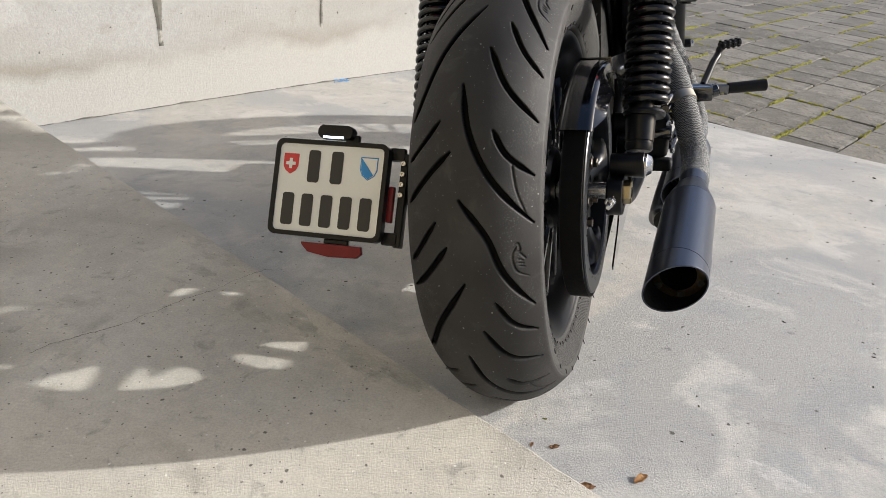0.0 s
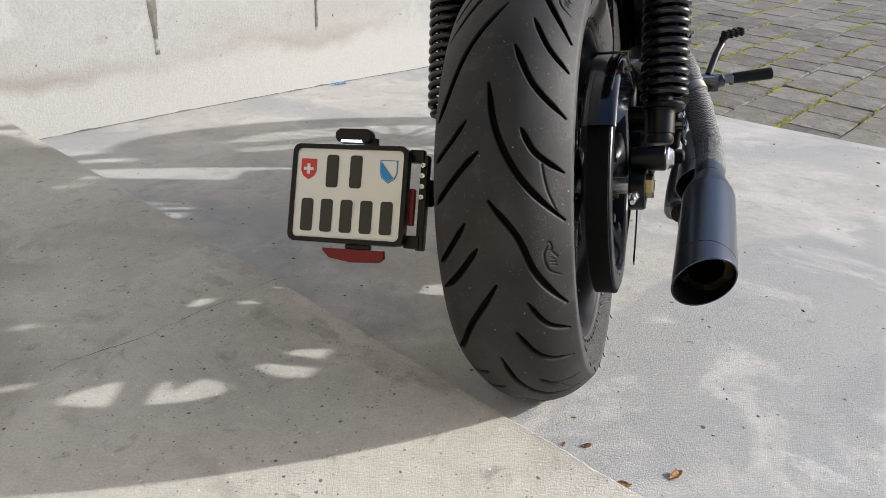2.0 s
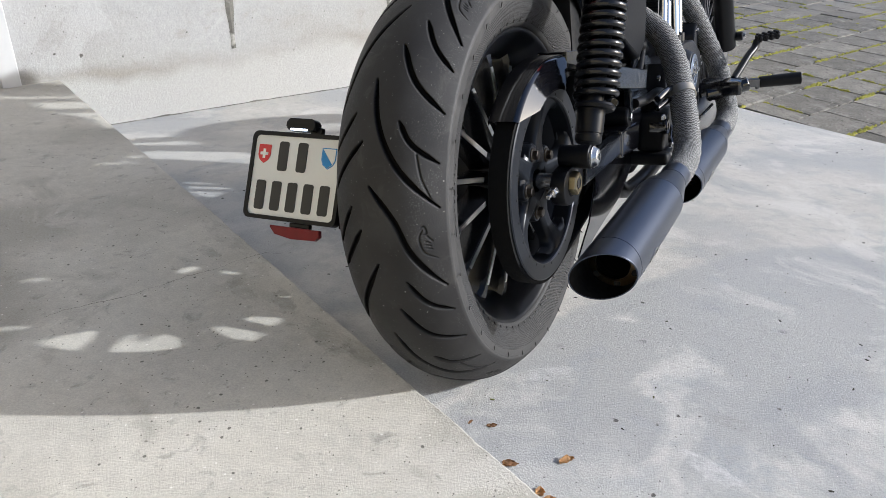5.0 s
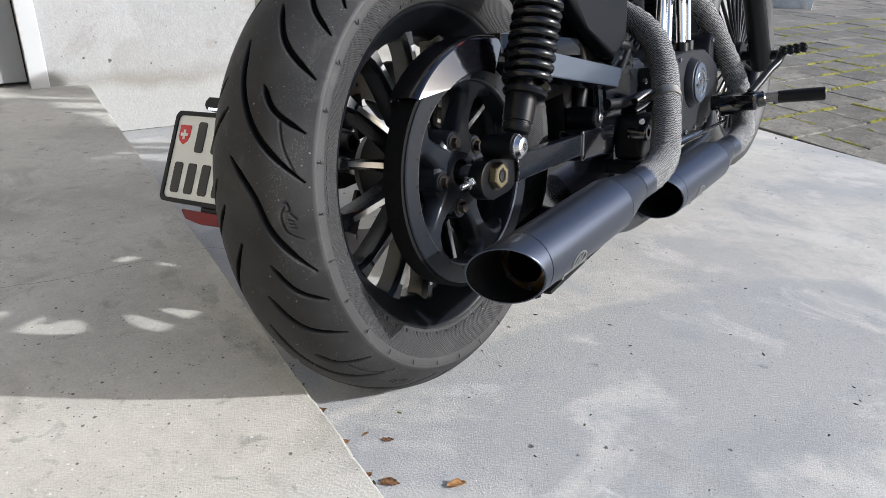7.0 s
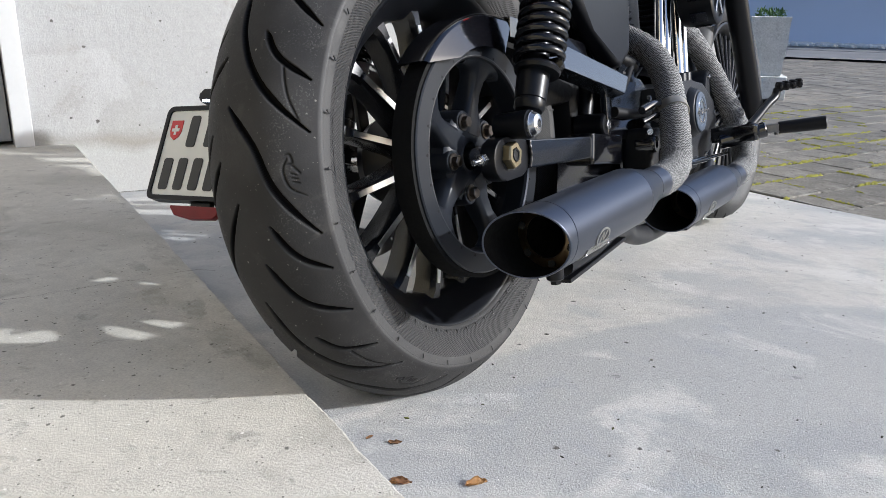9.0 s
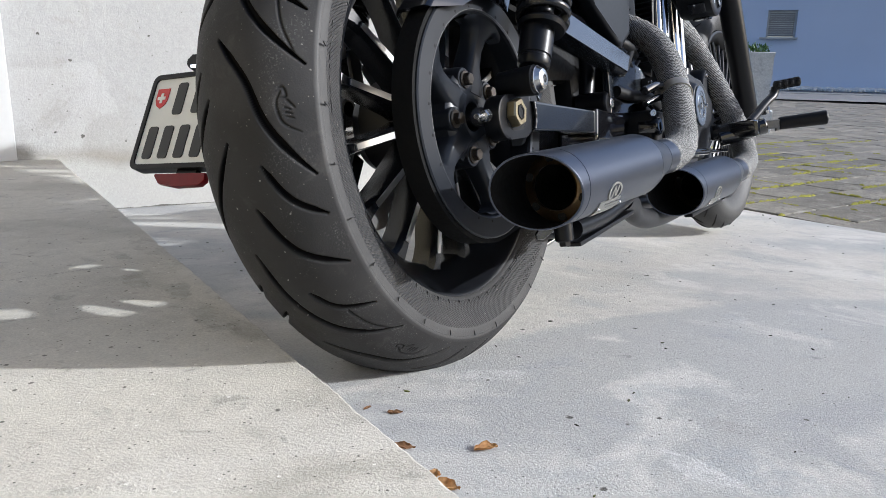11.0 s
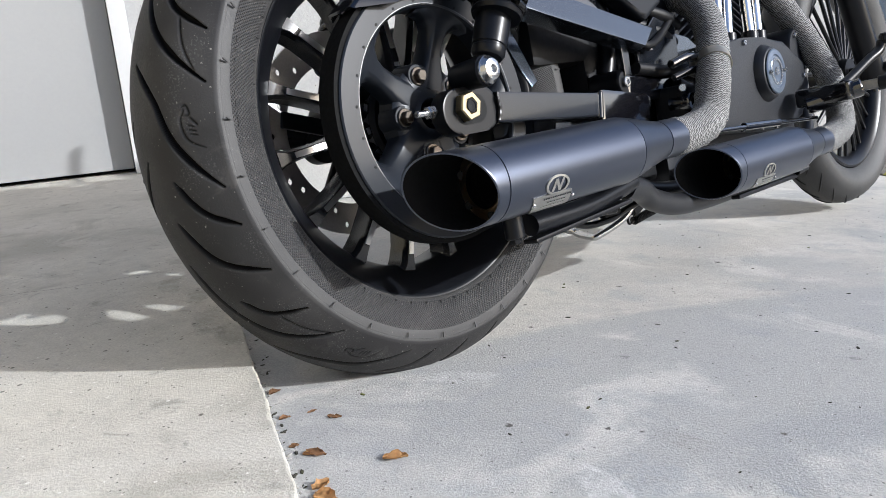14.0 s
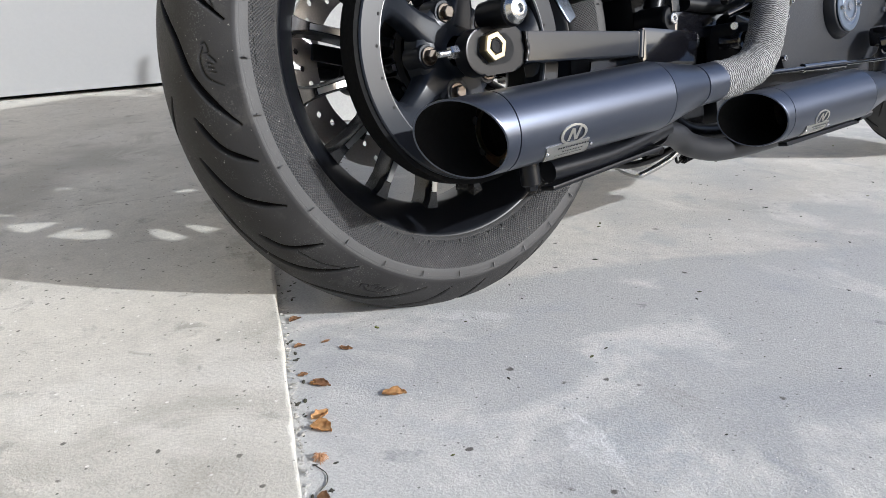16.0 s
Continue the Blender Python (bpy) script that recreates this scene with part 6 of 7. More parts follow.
# -- side stand --
bm = bmesh.new()
tube(bm, [(-0.085, 0.745, -0.235), (-0.10, 0.700, -0.276), (-0.128, 0.645, -0.2985), (-0.142, 0.632, -0.3015), (-0.192, 0.650, -0.295), (-0.208, 0.652, -0.288), (-0.290, 0.660, -0.2775)], 0.0075, 12)
part("side_stand", bm, steel, bike, "bare steel side stand")
bm = bmesh.new()
rod(bm, (-0.092, 0.728, -0.262), (-0.116, 0.722, -0.268), 0.012, 16)
box(bm, (0.012, 0.05, 0.05), pose(-0.092, 0.745, -0.248, 20), 0.004)
part("stand_pivot", bm, satin_black, bike)
bm = bmesh.new()
tube(bm, [Vector((-0.10 + 0.0085 * math.cos(2 * math.pi * k / 9), 0.735 + 0.11 * k / 160, -0.290 + 0.008 * k / 160 + 0.0085 * math.sin(2 * math.pi * k / 9))) for k in range(161)], 0.0019, 6, smooth=False)
rod(bm, (-0.10, 0.735, -0.290), (-0.10, 0.845, -0.282), 0.0065, 10)
tube(bm, [(-0.10, 0.735, -0.290), (-0.10, 0.716, -0.292), (-0.10, 0.712, -0.276)], 0.003, 8)
part("stand_spring", bm, satin_black, bike, "black coil spring of the side stand")
bm = bmesh.new()
tube(bm, [(0.0, 0.370, -0.212), (0.0, 0.385, -0.226), (0.0, 0.43, -0.240), (0.0, 0.50, -0.243), (0.0, 0.555, -0.236), (0.01, 0.62, -0.225)], 0.0065, 12)
box(bm, (0.07, 0.11, 0.020), pose(0.0, 0.425, -0.214, -6), 0.007, 3)
part("lower_bracket", bm, satin_black, bike)
bm = bmesh.new()
rod(bm, (0.0, 0.475, -0.228), (0.0, 0.525, -0.230), 0.010, 14)
part("cable_sleeve", bm, bay_black, bike)

# ---- surroundings ----
moss = mat("moss", (0.27, 0.26, 0.05), 0.95, 0, 0.35, 30, 200, 0.8, 0.004, 0.2)
leaf_brown = mat("dry_leaf", (0.28, 0.15, 0.07), 0.7, 0, 0.3, 40, 300, 0.3, 0.0006, rnd=0.25)
leaf_tan = mat("tan_leaf", (0.52, 0.30, 0.12), 0.65, 0, 0.3, 60, 300, 0.3, 0.0006)
gravel_white = mat("white_gravel", (0.60, 0.60, 0.58), 0.9, 0, 0.3, 3, 30, 0.6, 0.01)
foliage = mat("foliage", (0.07, 0.14, 0.03), 0.6, 0, 0.3, 20, 100, 0.2, 0.002)
shutter = mat("grey_shutter", (0.20, 0.20, 0.21), 0.6, 0, 0.1, 4, 60, 0.1)
blue_plastic = mat("blue_litter", (0.10, 0.30, 0.60), 0.5, 0, 0.3, 60, 200, 0.2, 0.001)
kerb_stone = mat("kerb_stone", (0.42, 0.42, 0.41), 0.85, 0, 0.15, 4, 60, 0.4, 0.004)
stain_dark = mat("joint_stain", (0.12, 0.115, 0.10), 0.9, 0, 0.5, 9, 60, 0.5, 0.003, stain=(0.32, 0.31, 0.28), stain_scale=14, stain_at=(0.58, 0.66))


def wall_joints():
    """Two rough vertical joints in the cast wall."""
    for p, wide in ((0.658, 0.034), (1.406, 0.034)):
        bm = bmesh.new()
        n = 60
        cols = []
        for i in range(n + 1):
            z = 0.10 + 2.9 * i / n
            w = wide * (0.6 + 0.6 * noise.noise(Vector((p * 7, z * 9, 0))) + 0.3 * noise.noise(Vector((p * 3, z * 40, 1))))
            w = max(0.003, w)
            cols.append([bm.verts.new(at(p - w * 0.5, 0.0008, z)), bm.verts.new(at(p, 0.0028, z)), bm.verts.new(at(p + w * 0.5, 0.0008, z))])
        for a, b in zip(cols, cols[1:]):
            for k in range(2):
                bm.faces.new((a[k], a[k + 1], b[k + 1], b[k]))
        ob = obj("wall_joint", bm, stain_dark)
        tagged(ob, "rough dark pour joint in the concrete", "joint", kind="structure")


def far_side():
    """Kerb, road and gravel strip before the blue house."""
    def strip(name, y0, y1, z, material, label, cat):
        bm = bmesh.new()
        sl = -0.55
        vs = [(-60, y0 - sl * 8, z), (60, y0 + sl * 6, z), (60, y1 + sl * 3, z), (-60, y1 - sl * 4, z)]
        lo = [bm.verts.new((x, y, -0.3)) for x, y, _ in vs]
        hi = [bm.verts.new(v) for v in vs]
        bm.faces.new(hi)
        for k in range(4):
            bm.faces.new((hi[k], hi[(k + 1) % 4], lo[(k + 1) % 4], lo[k]))
        tagged(obj(name, bm, material), label, cat, kind="structure")
    strip("kerb", 15.6, 15.95, -0.143, kerb_stone, "pale flush kerb stones along the road", "kerb")
    strip("road", 15.85, 20.5, -0.147, asphalt, "smooth grey asphalt road", "road")
    strip("verge", 20.5, 24.0, -0.146, asphalt, "dark edge strip beside the gravel", "road")
    bm = bmesh.new()
    vs = [bm.verts.new(v) for v in ((-60, 23.6, -0.13), (60, 23.6, -0.13), (60, 25.2, -0.05), (-60, 25.2, -0.05))]
    bm.faces.new(vs)
    tagged(obj("gravel_bed", bm, gravel_white), "bed of white gravel along the house", "gravel", kind="structure")
    rng = random.Random(5)
    bm = bmesh.new()
    for i in range(900):
        r = rng.uniform(0.05, 0.13)
        x, y = rng.uniform(-3, 9), rng.uniform(23.6, 25.0)
        bmesh.ops.create_icosphere(bm, subdivisions=1, radius=r, matrix=Matrix.Translation((x, y, -0.10)) @ Matrix.Rotation(rng.uniform(0, 3), 4, "Z") @ Matrix.Diagonal((1.2, 0.8, 0.7, 1)))
    tagged(obj("gravel_stones", bm, gravel_white), "white gravel stones along the house", "gravel", kind="stuff")


def house():
    base = thing("house", Matrix.Translation((2, 25, -0.15)), "blue-grey rendered house with a small shuttered window", "house")
    bm = bmesh.new()
    x0, x1, z0, z1 = -0.51, 0.33, 1.56, 2.36
    th, H = 0.3, 7.0

    def seg(a, b, c, d):
        box(bm, (b - a, th, d - c), pose((a + b) / 2, th / 2, (c + d) / 2))
    seg(-24, x0, 0, H)
    seg(x1, 9, 0, H)
    seg(x0, x1, 0, z0)
    seg(x0, x1, z1, H)
    # low wall to the right, out of view, added to shape reflections
    box(bm, (24.0, th, 4.3), pose(9.02 + 12.0, th / 2, 2.15))
    for ex in (-23.85, 8.85):
        box(bm, (0.3, 8.0, H), pose(ex, th + 4.0, H / 2))
    part("wall", bm, house_paint, base, smooth=False)
    bm = bmesh.new()
    box(bm, (33.6, 9, 0.25), pose(-7.5, 4.2, H + 0.12), 0.03)
    part("roof", bm, asphalt, base, smooth=False)
    win = group_part("window", base)
    for k in range(14):
        bm = bmesh.new()
        box(bm, (x1 - x0 - 0.10, 0.03, 0.050), pose((x0 + x1) / 2, 0.20, z0 + 0.06 + 0.055 * k), 0.006, 1)
        part("shutter_slat", bm, shutter, win)
    for cx, cz, w, h in ((x0 + 0.03, (z0 + z1) / 2, 0.06, z1 - z0), (x1 - 0.03, (z0 + z1) / 2, 0.06, z1 - z0), ((x0 + x1) / 2, z1 - 0.02, x1 - x0 - 0.12, 0.04)):
        bm = bmesh.new()
        box(bm, (w, 0.05, h), pose(cx, 0.17, cz), 0.004)
        part("frame", bm, kerb_stone, win)
    bm = bmesh.new()
    box(bm, (x1 - x0 + 0.24, 0.22, 0.055), pose((x0 + x1) / 2 - 0.06, -0.05, z0 - 0.03), 0.008)
    part("sill", bm, kerb_stone, win, "pale window sill")


def planter(x, y, turn):
    g = thing("planter", pose(x, y, -0.145, 0, 0, turn), "tapered pale granite planter on a granite block, with green plants", "planter", "planters")
    def hewn(levels, n=14):
        """A square stone with split, uneven faces; levels of (height, half width)."""
        bm = bmesh.new()
        rings = []
        for z, h in levels:
            ring = []
            for e in range(4):
                for k in range(n):
                    t = 2 * k / n - 1
                    p = ((t * h, -h), (h, t * h), (-t * h, h), (-h, -t * h))[e]
                    v = Vector((p[0], p[1], z))
                    d = 0.010 * noise.noise(v * 9 + Vector((x, y, 0))) + 0.006 * noise.noise(v * 28 + Vector((x, 3, y)))
                    ring.append(bm.verts.new((p[0] * (1 + d / h), p[1] * (1 + d / h), z + 0.4 * d)))
            rings.append(ring)
        bm.faces.new(rings[0])
        for a, b in zip(rings, rings[1:]):
            for k in range(4 * n):
                q = (k + 1) % (4 * n)
                bm.faces.new((a[k], a[q], b[q], b[k]))
        bm.faces.new(rings[-1])
        return bm
    part("plinth", hewn([(0.0, 0.20), (0.05, 0.203), (0.10, 0.2), (0.15, 0.203), (0.198, 0.2), (0.202, 0.192)]), granite, g, angle=28)
    part("pot", hewn([(0.205, 0.142)] + [(0.205 + 0.052 * k, 0.145 + 0.0022 * k) for k in range(1, 10)] + [(0.720, 0.167), (0.725, 0.160), (0.725, 0.135), (0.66, 0.13)]), granite, g, angle=28)
    rng = random.Random(int(x * 100))
    bm = bmesh.new()
    for i in range(260):
        a, r = rng.uniform(0, 6.28), 0.13 * math.sqrt(rng.random())
        p = Vector((r * math.cos(a), r * math.sin(a), 0.68 + rng.uniform(0.0, 0.10)))
        d = Vector((rng.uniform(-1, 1), rng.uniform(-1, 1), rng.uniform(0.2, 1.2))).normalized()
        s = d.cross(Vector((0, 0, 1))).normalized() * rng.uniform(0.006, 0.014)
        L = rng.uniform(0.025, 0.06)
        q = [bm.verts.new(v) for v in (p, p + d * L * 0.5 + s, p + d * L, p + d * L * 0.5 - s)]
        bm.faces.new(q)
    part("plants", bm, foliage, g, smooth=False)


def leaf(x, y, z, size, turn, curl, material, label, wide=0.34):
    """A small curled and crumpled dry leaf or bud scale."""
    bm = bmesh.new()
    rows = []
    nu, nv = 14, 8
    seed = Vector((x * 50, y * 50, size * 300))
    for i in range(nu + 1):
        u = i / nu
        w = max(0.03, math.sin(math.pi * u ** 0.8)) ** 0.75 * wide * (1 + 0.35 * noise.noise(seed + Vector((u * 4, 0, 0))))
        row = []
        for j in range(nv + 1):
            v = (j / nv - 0.5) * 2
            edge = 1 + 0.25 * noise.noise(seed + Vector((u * 7, math.copysign(3, v), 1)))
            a = v * (0.6 + 1.1 * curl)
            px = u - 0.5 + 0.05 * noise.noise(seed + Vector((u * 5, v * 2, 4)))
            py = w * edge * math.sin(a) / (0.6 + 1.1 * curl) * 1.3 + 0.08 * math.sin(u * 3 + turn)
            pz = w * (1 - math.cos(a)) * 0.6 + 0.10 * noise.noise(seed + Vector((u * 6, v * 2.5, 8))) + 0.06 + 0.10 * (u - 0.5) ** 2
            row.append(bm.verts.new((size * px, size * py, max(0.0004, size * pz))))
        rows.append(row)
    for a, b in zip(rows, rows[1:]):
        for j in range(nv):
            bm.faces.new((a[j], a[j + 1], b[j + 1], b[j]))
    bmesh.ops.solidify(bm, geom=bm.faces[:], thickness=size * 0.025)
    ob = part("dry_leaf", bm, material, None, angle=60)
    ob.matrix_world = pose(x, y, z, 0, 0, turn)
    tagged(ob, label, "leaf", "fallen leaves by the slab edge")


def crack():
    """A hairline crack that wanders over the slab."""
    bm = bmesh.new()
    P = spline([(-0.752, -0.258, 0), (-0.72, -0.218, 0), (-0.655, -0.156, 0), (-0.616, -0.097, 0), (-0.554, -0.016, 0), (-0.50, 0.062, 0), (-0.455, 0.085, 0)], 24)
    rows = []
    for i, p in enumerate(P):
        t = (P[min(i + 1, len(P) - 1)] - P[max(i - 1, 0)]).normalized()
        sd = Vector((-t.y, t.x, 0))
        c = p + sd * (0.006 * noise.noise(p * 30) + 0.003 * noise.noise(p * 110))
        w = 0.0004 + 0.0007 * abs(noise.noise(p * 25))
        rows.append([bm.verts.new((q.x, q.y, SLAB_Z + 0.0006)) for q in (c - sd * w, c + sd * w)])
    for r0, r1 in zip(rows, rows[1:]):
        bm.faces.new((r0[0], r0[1], r1[1], r1[0]))
    tagged(obj("slab_crack", bm, stain_dark), "hairline crack in the beige slab", "crack", kind="structure")


def edge_line(q_from_point, off):
    v = EDGE_POINT + OUT * q_from_point + ALONG * off
    return v.x, v.y


def wall_foot():
    """The dark open joint between the wall and the pad."""
    bm = bmesh.new()
    n = 120
    rows = []
    for i in range(n + 1):
        p = -0.08 + 2.5 * i / n
        w = 0.003 + 0.006 * noise.noise(Vector((p * 9, 0, 0))) + 0.003 * noise.noise(Vector((p * 60, 2, 0)))
        a, b, c = at(p, 0.0), at(p, max(0.002, w)), at(p, 0.0)
        h = 0.004 + 0.006 * noise.noise(Vector((p * 13, 5, 0)))
        rows.append([bm.verts.new((b.x, b.y, pad_z(b.x, b.y) + 0.0015)), bm.verts.new((a.x + OUT.x * 0.0015, a.y + OUT.y * 0.0015, pad_z(a.x, a.y) + 0.003)), bm.verts.new((c.x + OUT.x * 0.0006, c.y + OUT.y * 0.0006, pad_z(c.x, c.y) + max(0.0035, h)))])
    for r0, r1 in zip(rows, rows[1:]):
        for k in range(2):
            bm.faces.new((r0[k], r0[k + 1], r1[k + 1], r1[k]))
    tagged(obj("wall_foot_joint", bm, stain_dark), "dark dirty joint at the foot of the wall", "joint", kind="structure")


wall_joints()
wall_foot()
far_side()
house()
planter(0.63, 6.78, 4)
planter(0.24, 7.05, -3)
rng = random.Random(11)
BUD, HUSK, EDGE = "crumpled tan bud scale on the concrete", "small brown dry leaf on the concrete", "brown dry leaf in the corner of the slab edge"
for x, y, size, turn, curl, mt, lb, wide in ((0.194, -0.307, 0.036, 30, 0.9, leaf_tan, BUD, 0.36), (0.071, -0.259, 0.024, 28, 0.5, leaf_brown, HUSK, 0.30), (0.037, -0.261, 0.016, 55, 0.7, leaf_brown, HUSK, 0.30),
                                             (0.022, -0.290, 0.020, 70, 0.5, leaf_brown, EDGE, 0.40), (0.082, -0.337, 0.016, 60, 0.4, leaf_brown, EDGE, 0.40), (0.115, -0.338, 0.034, 15, 0.5, leaf_brown, HUSK, 0.30), (0.108, -0.344, 0.014, 40, 1.0, leaf_tan, BUD, 0.50),
                                             (0.164, -0.385, 0.030, 85, 0.8, leaf_tan, BUD, 0.42), (0.184, -0.400, 0.036, -8, 0.7, leaf_tan, BUD, 0.46), (-0.045, -0.240, 0.024, 75, 0.8, leaf_brown, EDGE, 0.44), (0.268, -0.474, 0.020, 20, 0.6, leaf_brown, EDGE, 0.45)):
    leaf(x, y, pad_z(x, y), size * 0.72, turn, curl, mt, lb, wide * 0.78)
crack()
# a tuft of dry fibres and a bent twig in the corner
bm = bmesh.new()
for i in range(60):
    c = Vector((0.222, -0.437, pad_z(0.222, -0.437)))
    d = Vector((rng.gauss(0, 1), rng.gauss(0, 1), abs(rng.gauss(0, 0.8)))).normalized() * rng.uniform(0.004, 0.009)
    tube(bm, [c, c + d * 0.5 + Vector((0, 0, 0.003)), c + d], 0.0004, 4, 3)
tagged(obj("dry_tuft", bm, leaf_brown), "tuft of dry brown fibres in the slab corner", "plant litter")
bm = bmesh.new()
tube(bm, [Vector((x, y, pad_z(x, y) + 0.0012)) for x, y in ((0.226, -0.447), (0.243, -0.449), (0.254, -0.458), (0.258, -0.470))], 0.0005, 6, 6)
tagged(obj("twig", bm, joint_soil), "thin bent dark twig on the concrete", "twig")
# small dark leaf crumbs on the pad towards the pavers
for i in range(12):
    v = at(PAD - 0.04 - abs(rng.gauss(0, 0.25)), rng.uniform(0.2, 2.4))
    leaf(v.x, v.y, pad_z(v.x, v.y), rng.uniform(0.007, 0.014), rng.uniform(0, 360), rng.uniform(0.4, 1.0), joint_soil, "small dark leaf crumb on the concrete", rng.uniform(0.3, 0.5))
# grit and crumbs along the slab's edge and on the pad
bm = bmesh.new()
for i in range(420):
    if i < 70:
        x, y = edge_line(rng.uniform(-0.4, 0.8), 0.003 + abs(rng.gauss(0, 0.012)))
    else:
        p = at(rng.uniform(0.1, 2.3), rng.uniform(0.8, 4.2))
        x, y = p.x, p.y
    r = rng.uniform(0.0006, 0.0022)
    bmesh.ops.create_icosphere(bm, subdivisions=1, radius=r, matrix=Matrix.Translation((x, y, pad_z(x, y) + r * 0.3)) @ Matrix.Rotation(rng.uniform(0, 3), 4, "Z") @ Matrix.Diagonal((2.2, 1, 0.5, 1)))
tagged(obj("grit", bm, joint_soil), "dark grit scattered on the concrete", "grit", kind="stuff")
bm = bmesh.new()
for i in range(520):
    q = rng.uniform(-0.3, 1.0)
    v = EDGE_POINT + OUT * q + ALONG * (0.002 + abs(rng.gauss(0, 0.004)))
    r = rng.uniform(0.0005, 0.0019)
    bmesh.ops.create_icosphere(bm, subdivisions=1, radius=r, matrix=Matrix.Translation((v.x, v.y, pad_z(v.x, v.y) + abs(rng.gauss(0, 0.003)))) @ Matrix.Rotation(rng.uniform(0, 3), 4, "Z") @ Matrix.Diagonal((1.9, 1, 0.6, 1)))
tagged(obj("mortar_crumbs", bm, wall_concrete), "pale mortar crumbs along the slab edge", "grit", kind="stuff")
bm = bmesh.new()
p = at(1.50, 0.035)
for i in range(26):
    c = p + ALONG * rng.uniform(-0.045, 0.05) + OUT * rng.uniform(-0.015, 0.02)
    box(bm, (rng.uniform(0.006, 0.018), rng.uniform(0.003, 0.006), 0.002), Matrix.Translation((c.x, c.y, pad_z(c.x, c.y) + rng.uniform(0.003, 0.012))) @ pose(0, 0, 0, rng.uniform(-30, 30), rng.uniform(-30, 30), rng.uniform(0, 180)))
tagged(obj("litter", bm, blue_plastic), "scraps of blue plastic at the wall foot", "litter")


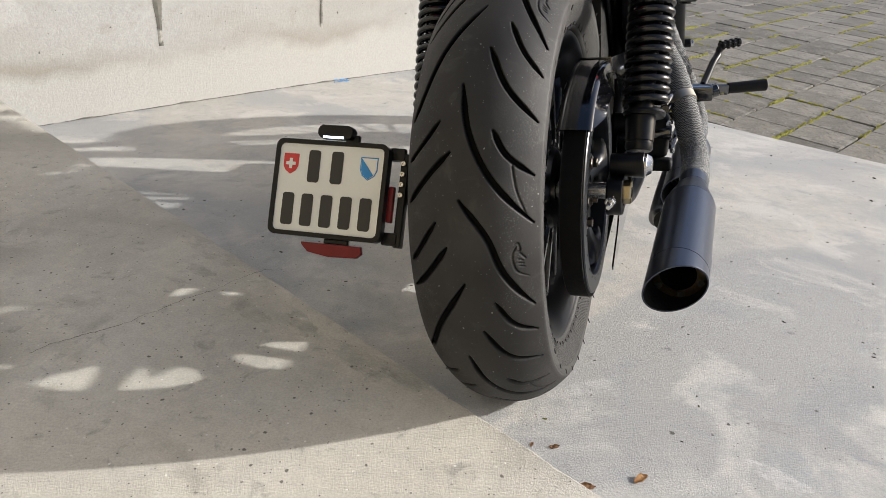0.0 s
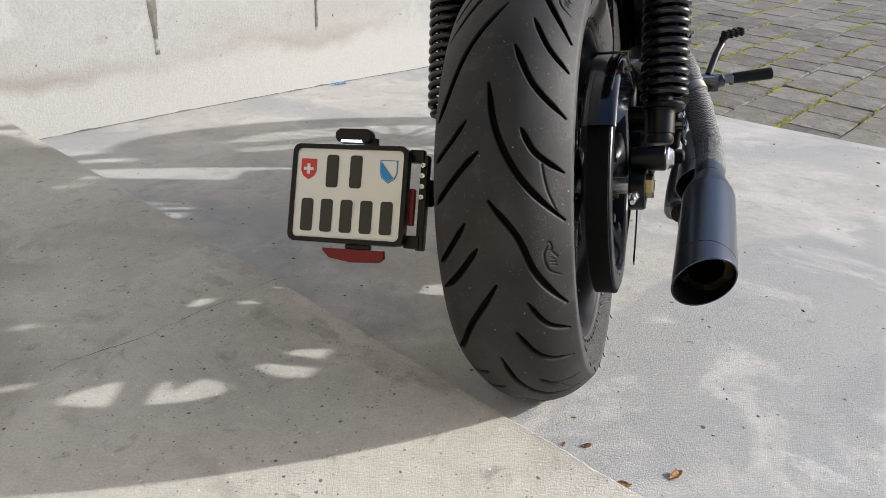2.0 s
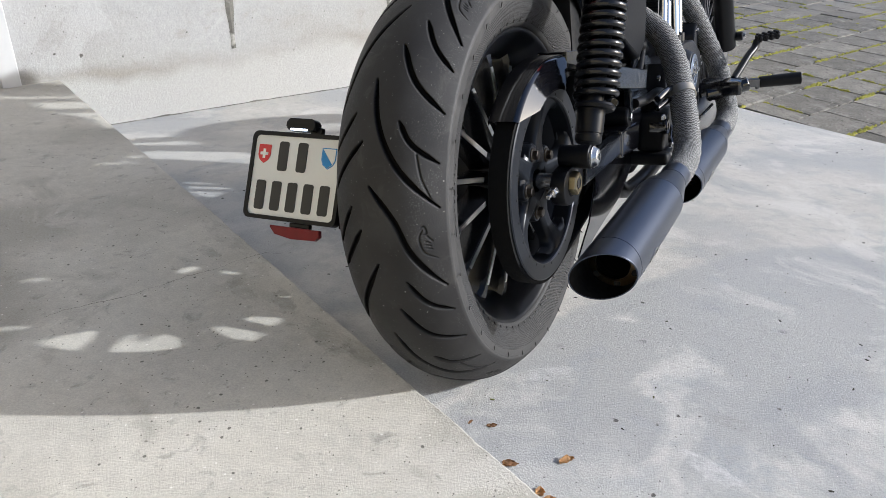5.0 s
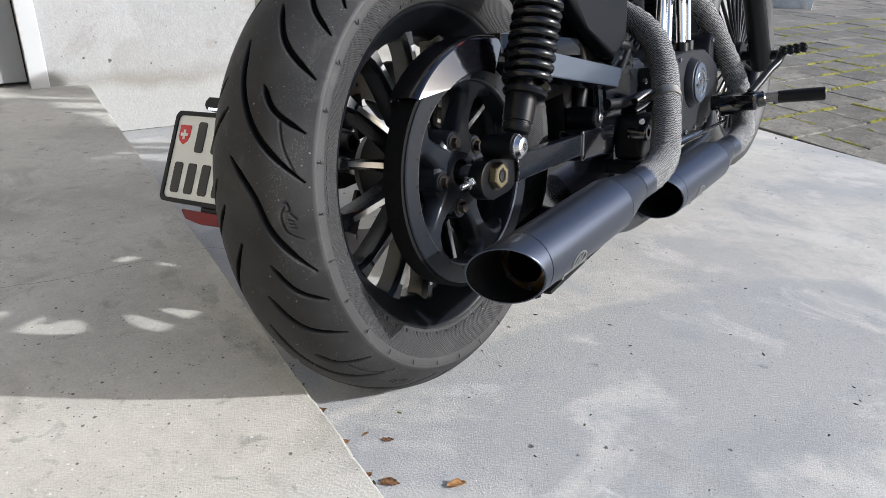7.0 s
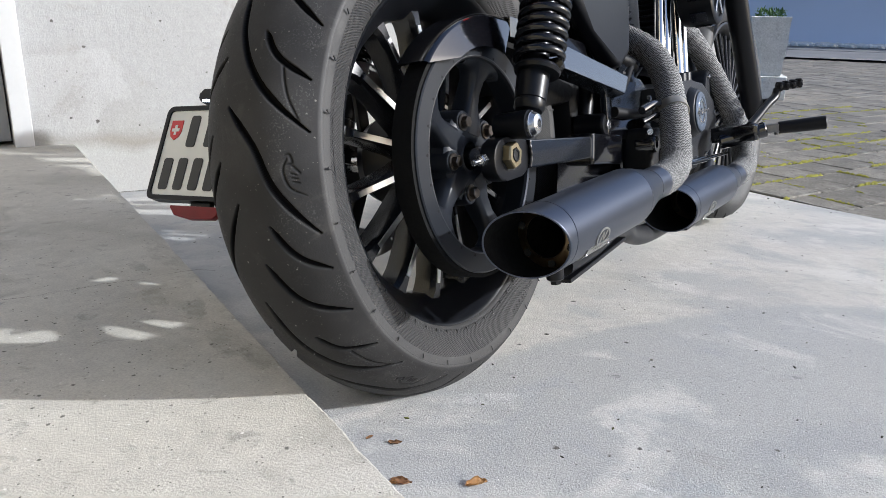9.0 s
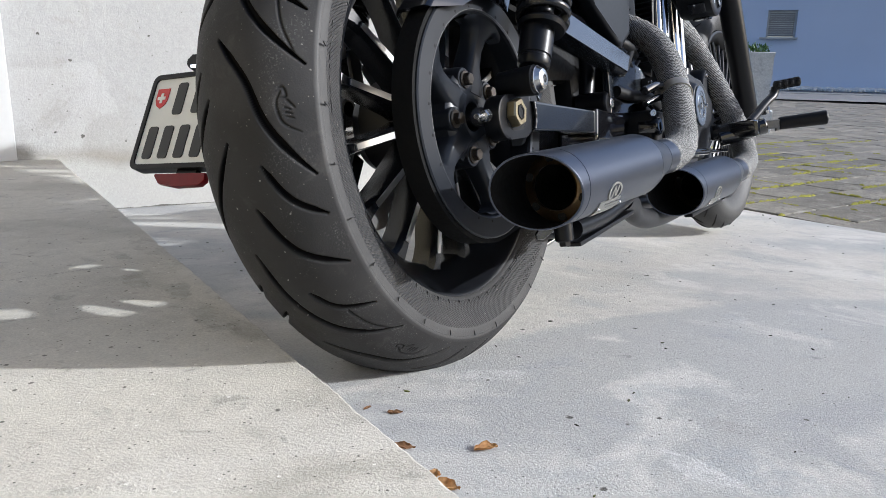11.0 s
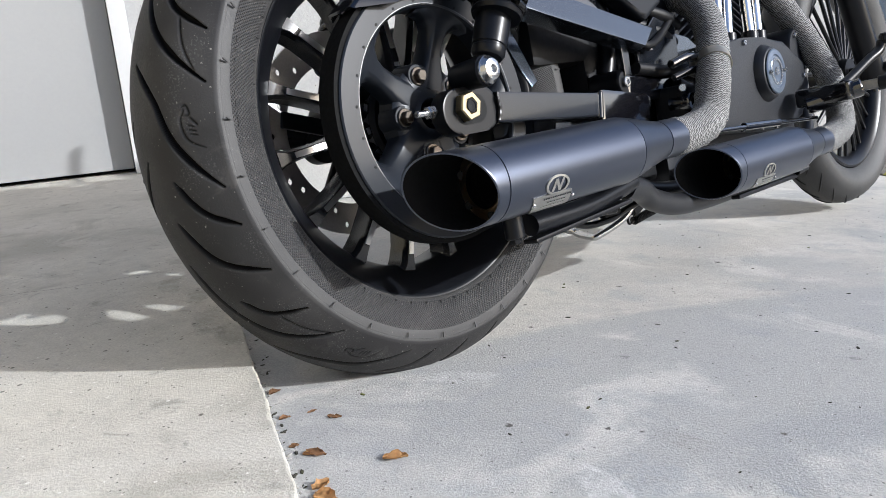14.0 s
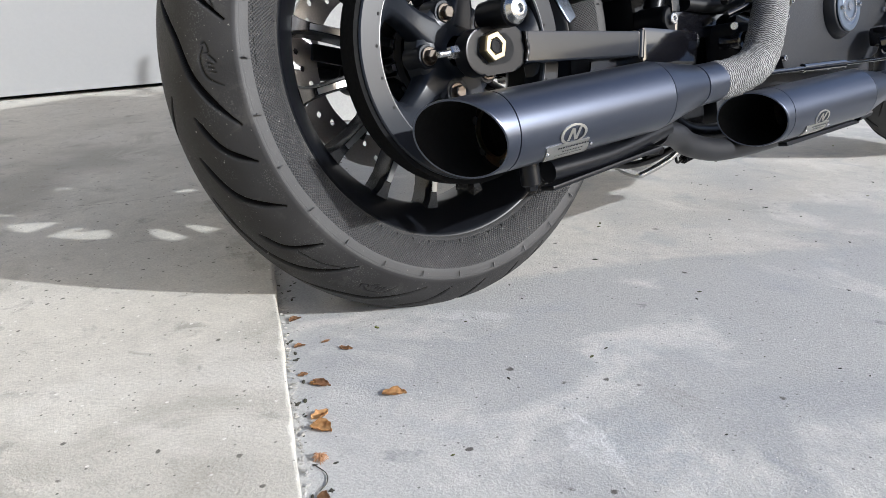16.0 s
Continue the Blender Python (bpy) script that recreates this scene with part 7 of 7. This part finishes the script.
def pavers():
    """Courses run away from the pad; stones 0.25 by 0.232 m with open joints."""
    L, Wd, gap = 0.252, 0.232, 0.007
    rng = random.Random(3)
    ang = math.atan2(ALONG.y, ALONG.x)
    meshes = []
    for k in range(6):
        bm = bmesh.new()
        a, b, h = (L - gap) / 2, (Wd - gap) / 2, 0.06
        j = lambda: rng.uniform(-0.003, 0.003)
        c = 0.004
        lo = [bm.verts.new((sx * a + j(), sy * b + j(), -h)) for sx, sy in ((-1, -1), (1, -1), (1, 1), (-1, 1))]
        mid = [bm.verts.new((v.co.x, v.co.y, -c)) for v in lo]
        top = [bm.verts.new((v.co.x - math.copysign(c, v.co.x), v.co.y - math.copysign(c, v.co.y), rng.uniform(-0.0015, 0.0015))) for v in lo]
        for x, y in ((lo, mid), (mid, top)):
            for q in range(4):
                bm.faces.new((x[q], x[(q + 1) % 4], y[(q + 1) % 4], y[q]))
        bm.faces.new(top)
        me = bpy.data.meshes.new("paver")
        bm.to_mesh(me)
        bm.free()
        me.materials.append(paver_stone)
        meshes.append(me)
    ground = bpy.data.objects["ground"]
    near, V, F = 0, [], []
    stones = []
    cut_stones = []
    for c in range(-30, 34):
        q = 0.166 + Wd * c
        off = (0.5 if c % 2 else 0.0) * L + rng.uniform(-0.02, 0.02)
        for i in range(64):
            p = PAD + 0.03 + off + L * (i + 0.5)
            if i == 0 and off > 0.08:
                cut_stones.append((PAD + 0.03 + off / 2, q, off / L))
            v = at(p, q)
            if v.y > 15.9 - 0.4 * v.x or v.x < -3 or v.x > 12:
                continue
            stones.append((p, q, v))
    stones.sort(key=lambda s: (s[2] - Vector((0.6, 0.6, 0))).length)
    for n, (p, q, v) in enumerate(stones):
        z = -0.145 + rng.uniform(-0.0025, 0.0025)
        zz = max(-0.150, pad_z(v.x, v.y)) if p < PAD + 1.0 else -0.145
        zz = -0.145 * 0.7 + 0.3 * zz if p < PAD + 1.0 else -0.145
        z += zz + 0.145
        m = Matrix.Translation((v.x, v.y, z)) @ pose(0, 0, 0, rng.uniform(-0.4, 0.4), rng.uniform(-0.4, 0.4), math.degrees(ang) + rng.uniform(-0.6, 0.6))
        me = meshes[n % 6]
        if n < 260:
            ob = new("paver", me)
            ob.matrix_world = m
            ob.parent = ground
        else:
            b0 = len(V)
            V.extend((m @ w.co)[:] for w in me.vertices)
            F.extend([b0 + i for i in f.vertices] for f in me.polygons)
    for p, q, k in cut_stones:
        v = at(p, q)
        ob = new("paver", meshes[int(q * 100) % 6])
        ob.matrix_world = Matrix.Translation((v.x, v.y, -0.145)) @ Matrix.Rotation(ang, 4, "Z") @ Matrix.Diagonal((k, 1, 1, 1))
        ob.parent = ground
    me = bpy.data.meshes.new("far_pavers")
    me.from_pydata(V, [], F)
    me.materials.append(paver_far)
    ob = new("far_pavers", me)
    ob.parent = ground
    tagged(ob, "grey concrete pavers further off", kind="stuff")
    # moss cushions along the long joints
    V, F = [], []
    spots = []
    for c in range(-4, 18):
        for i in range(520):
            p = PAD + rng.uniform(0.02, 6.0)
            q = 0.166 + Wd * (c + 0.5) + rng.gauss(0, 0.005)
            if noise.noise(Vector((p * 1.3, c * 3.7, 0))) > -0.02:
                spots.append((p, q, 1.0, 0.0))
    # and, thinner, across between the stones
    for p, q, v in stones[:420]:
        if rng.random() < 0.38:
            a, b = sorted((rng.uniform(-0.5, 0.5), rng.uniform(-0.5, 0.5)))
            spots.extend((p - L / 2 + rng.gauss(0, 0.003), q + Wd * rng.uniform(a, b), 0.75, 1.0) for i in range(int(6 + 26 * (b - a))))
    for p, q, size, across in spots:
        v = at(p, q)
        z = -0.145 if p > PAD + 1.0 else -0.145 * 0.7 + 0.3 * max(-0.150, pad_z(v.x, v.y))
        r, w, lng, k0 = size * rng.uniform(0.004, 0.012), rng.uniform(0.6, 1.1), rng.uniform(1.0, 2.4), len(V)
        for k in range(6):
            e, f = math.cos(math.pi * k / 3) * r * lng, math.sin(math.pi * k / 3) * r * w
            t = ALONG * f + OUT * e if across else ALONG * e + OUT * f
            V.append((v.x + t.x, v.y + t.y, z - 0.002))
        V.append((v.x, v.y, z + 0.003 + r * 0.7))
        F.extend((k0 + k, k0 + (k + 1) % 6, k0 + 6) for k in range(6))
    me = bpy.data.meshes.new("moss_cushions")
    me.from_pydata(V, [], F)
    me.materials.append(moss)
    me.polygons.foreach_set("use_smooth", [True] * len(me.polygons))
    tagged(new("moss_cushions", me), "yellow-green moss in the paver joints", "moss", kind="stuff")


def island_variation(name):
    m = mat(name, (0.185, 0.170, 0.146), 0.85, 0, 0.3, 9, 110, 0.8, 0.004, 0.3, rnd=0.22, patch=[(7, 0.55, 0.66, (0.25, 0.24, 0.21), 0.7)], speck=[(60, 0.2, 0.15, (0.34, 0.33, 0.30))])
    t = m.node_tree
    oi = next(n for n in t.nodes if n.type == "OBJECT_INFO")
    geo = t.nodes.new("ShaderNodeNewGeometry")
    for l in list(oi.outputs["Random"].links):
        t.links.new(geo.outputs["Random Per Island"], l.to_socket)
    t.nodes.remove(oi)
    return m


paver_far = island_variation("paver_stone_far")
pavers()
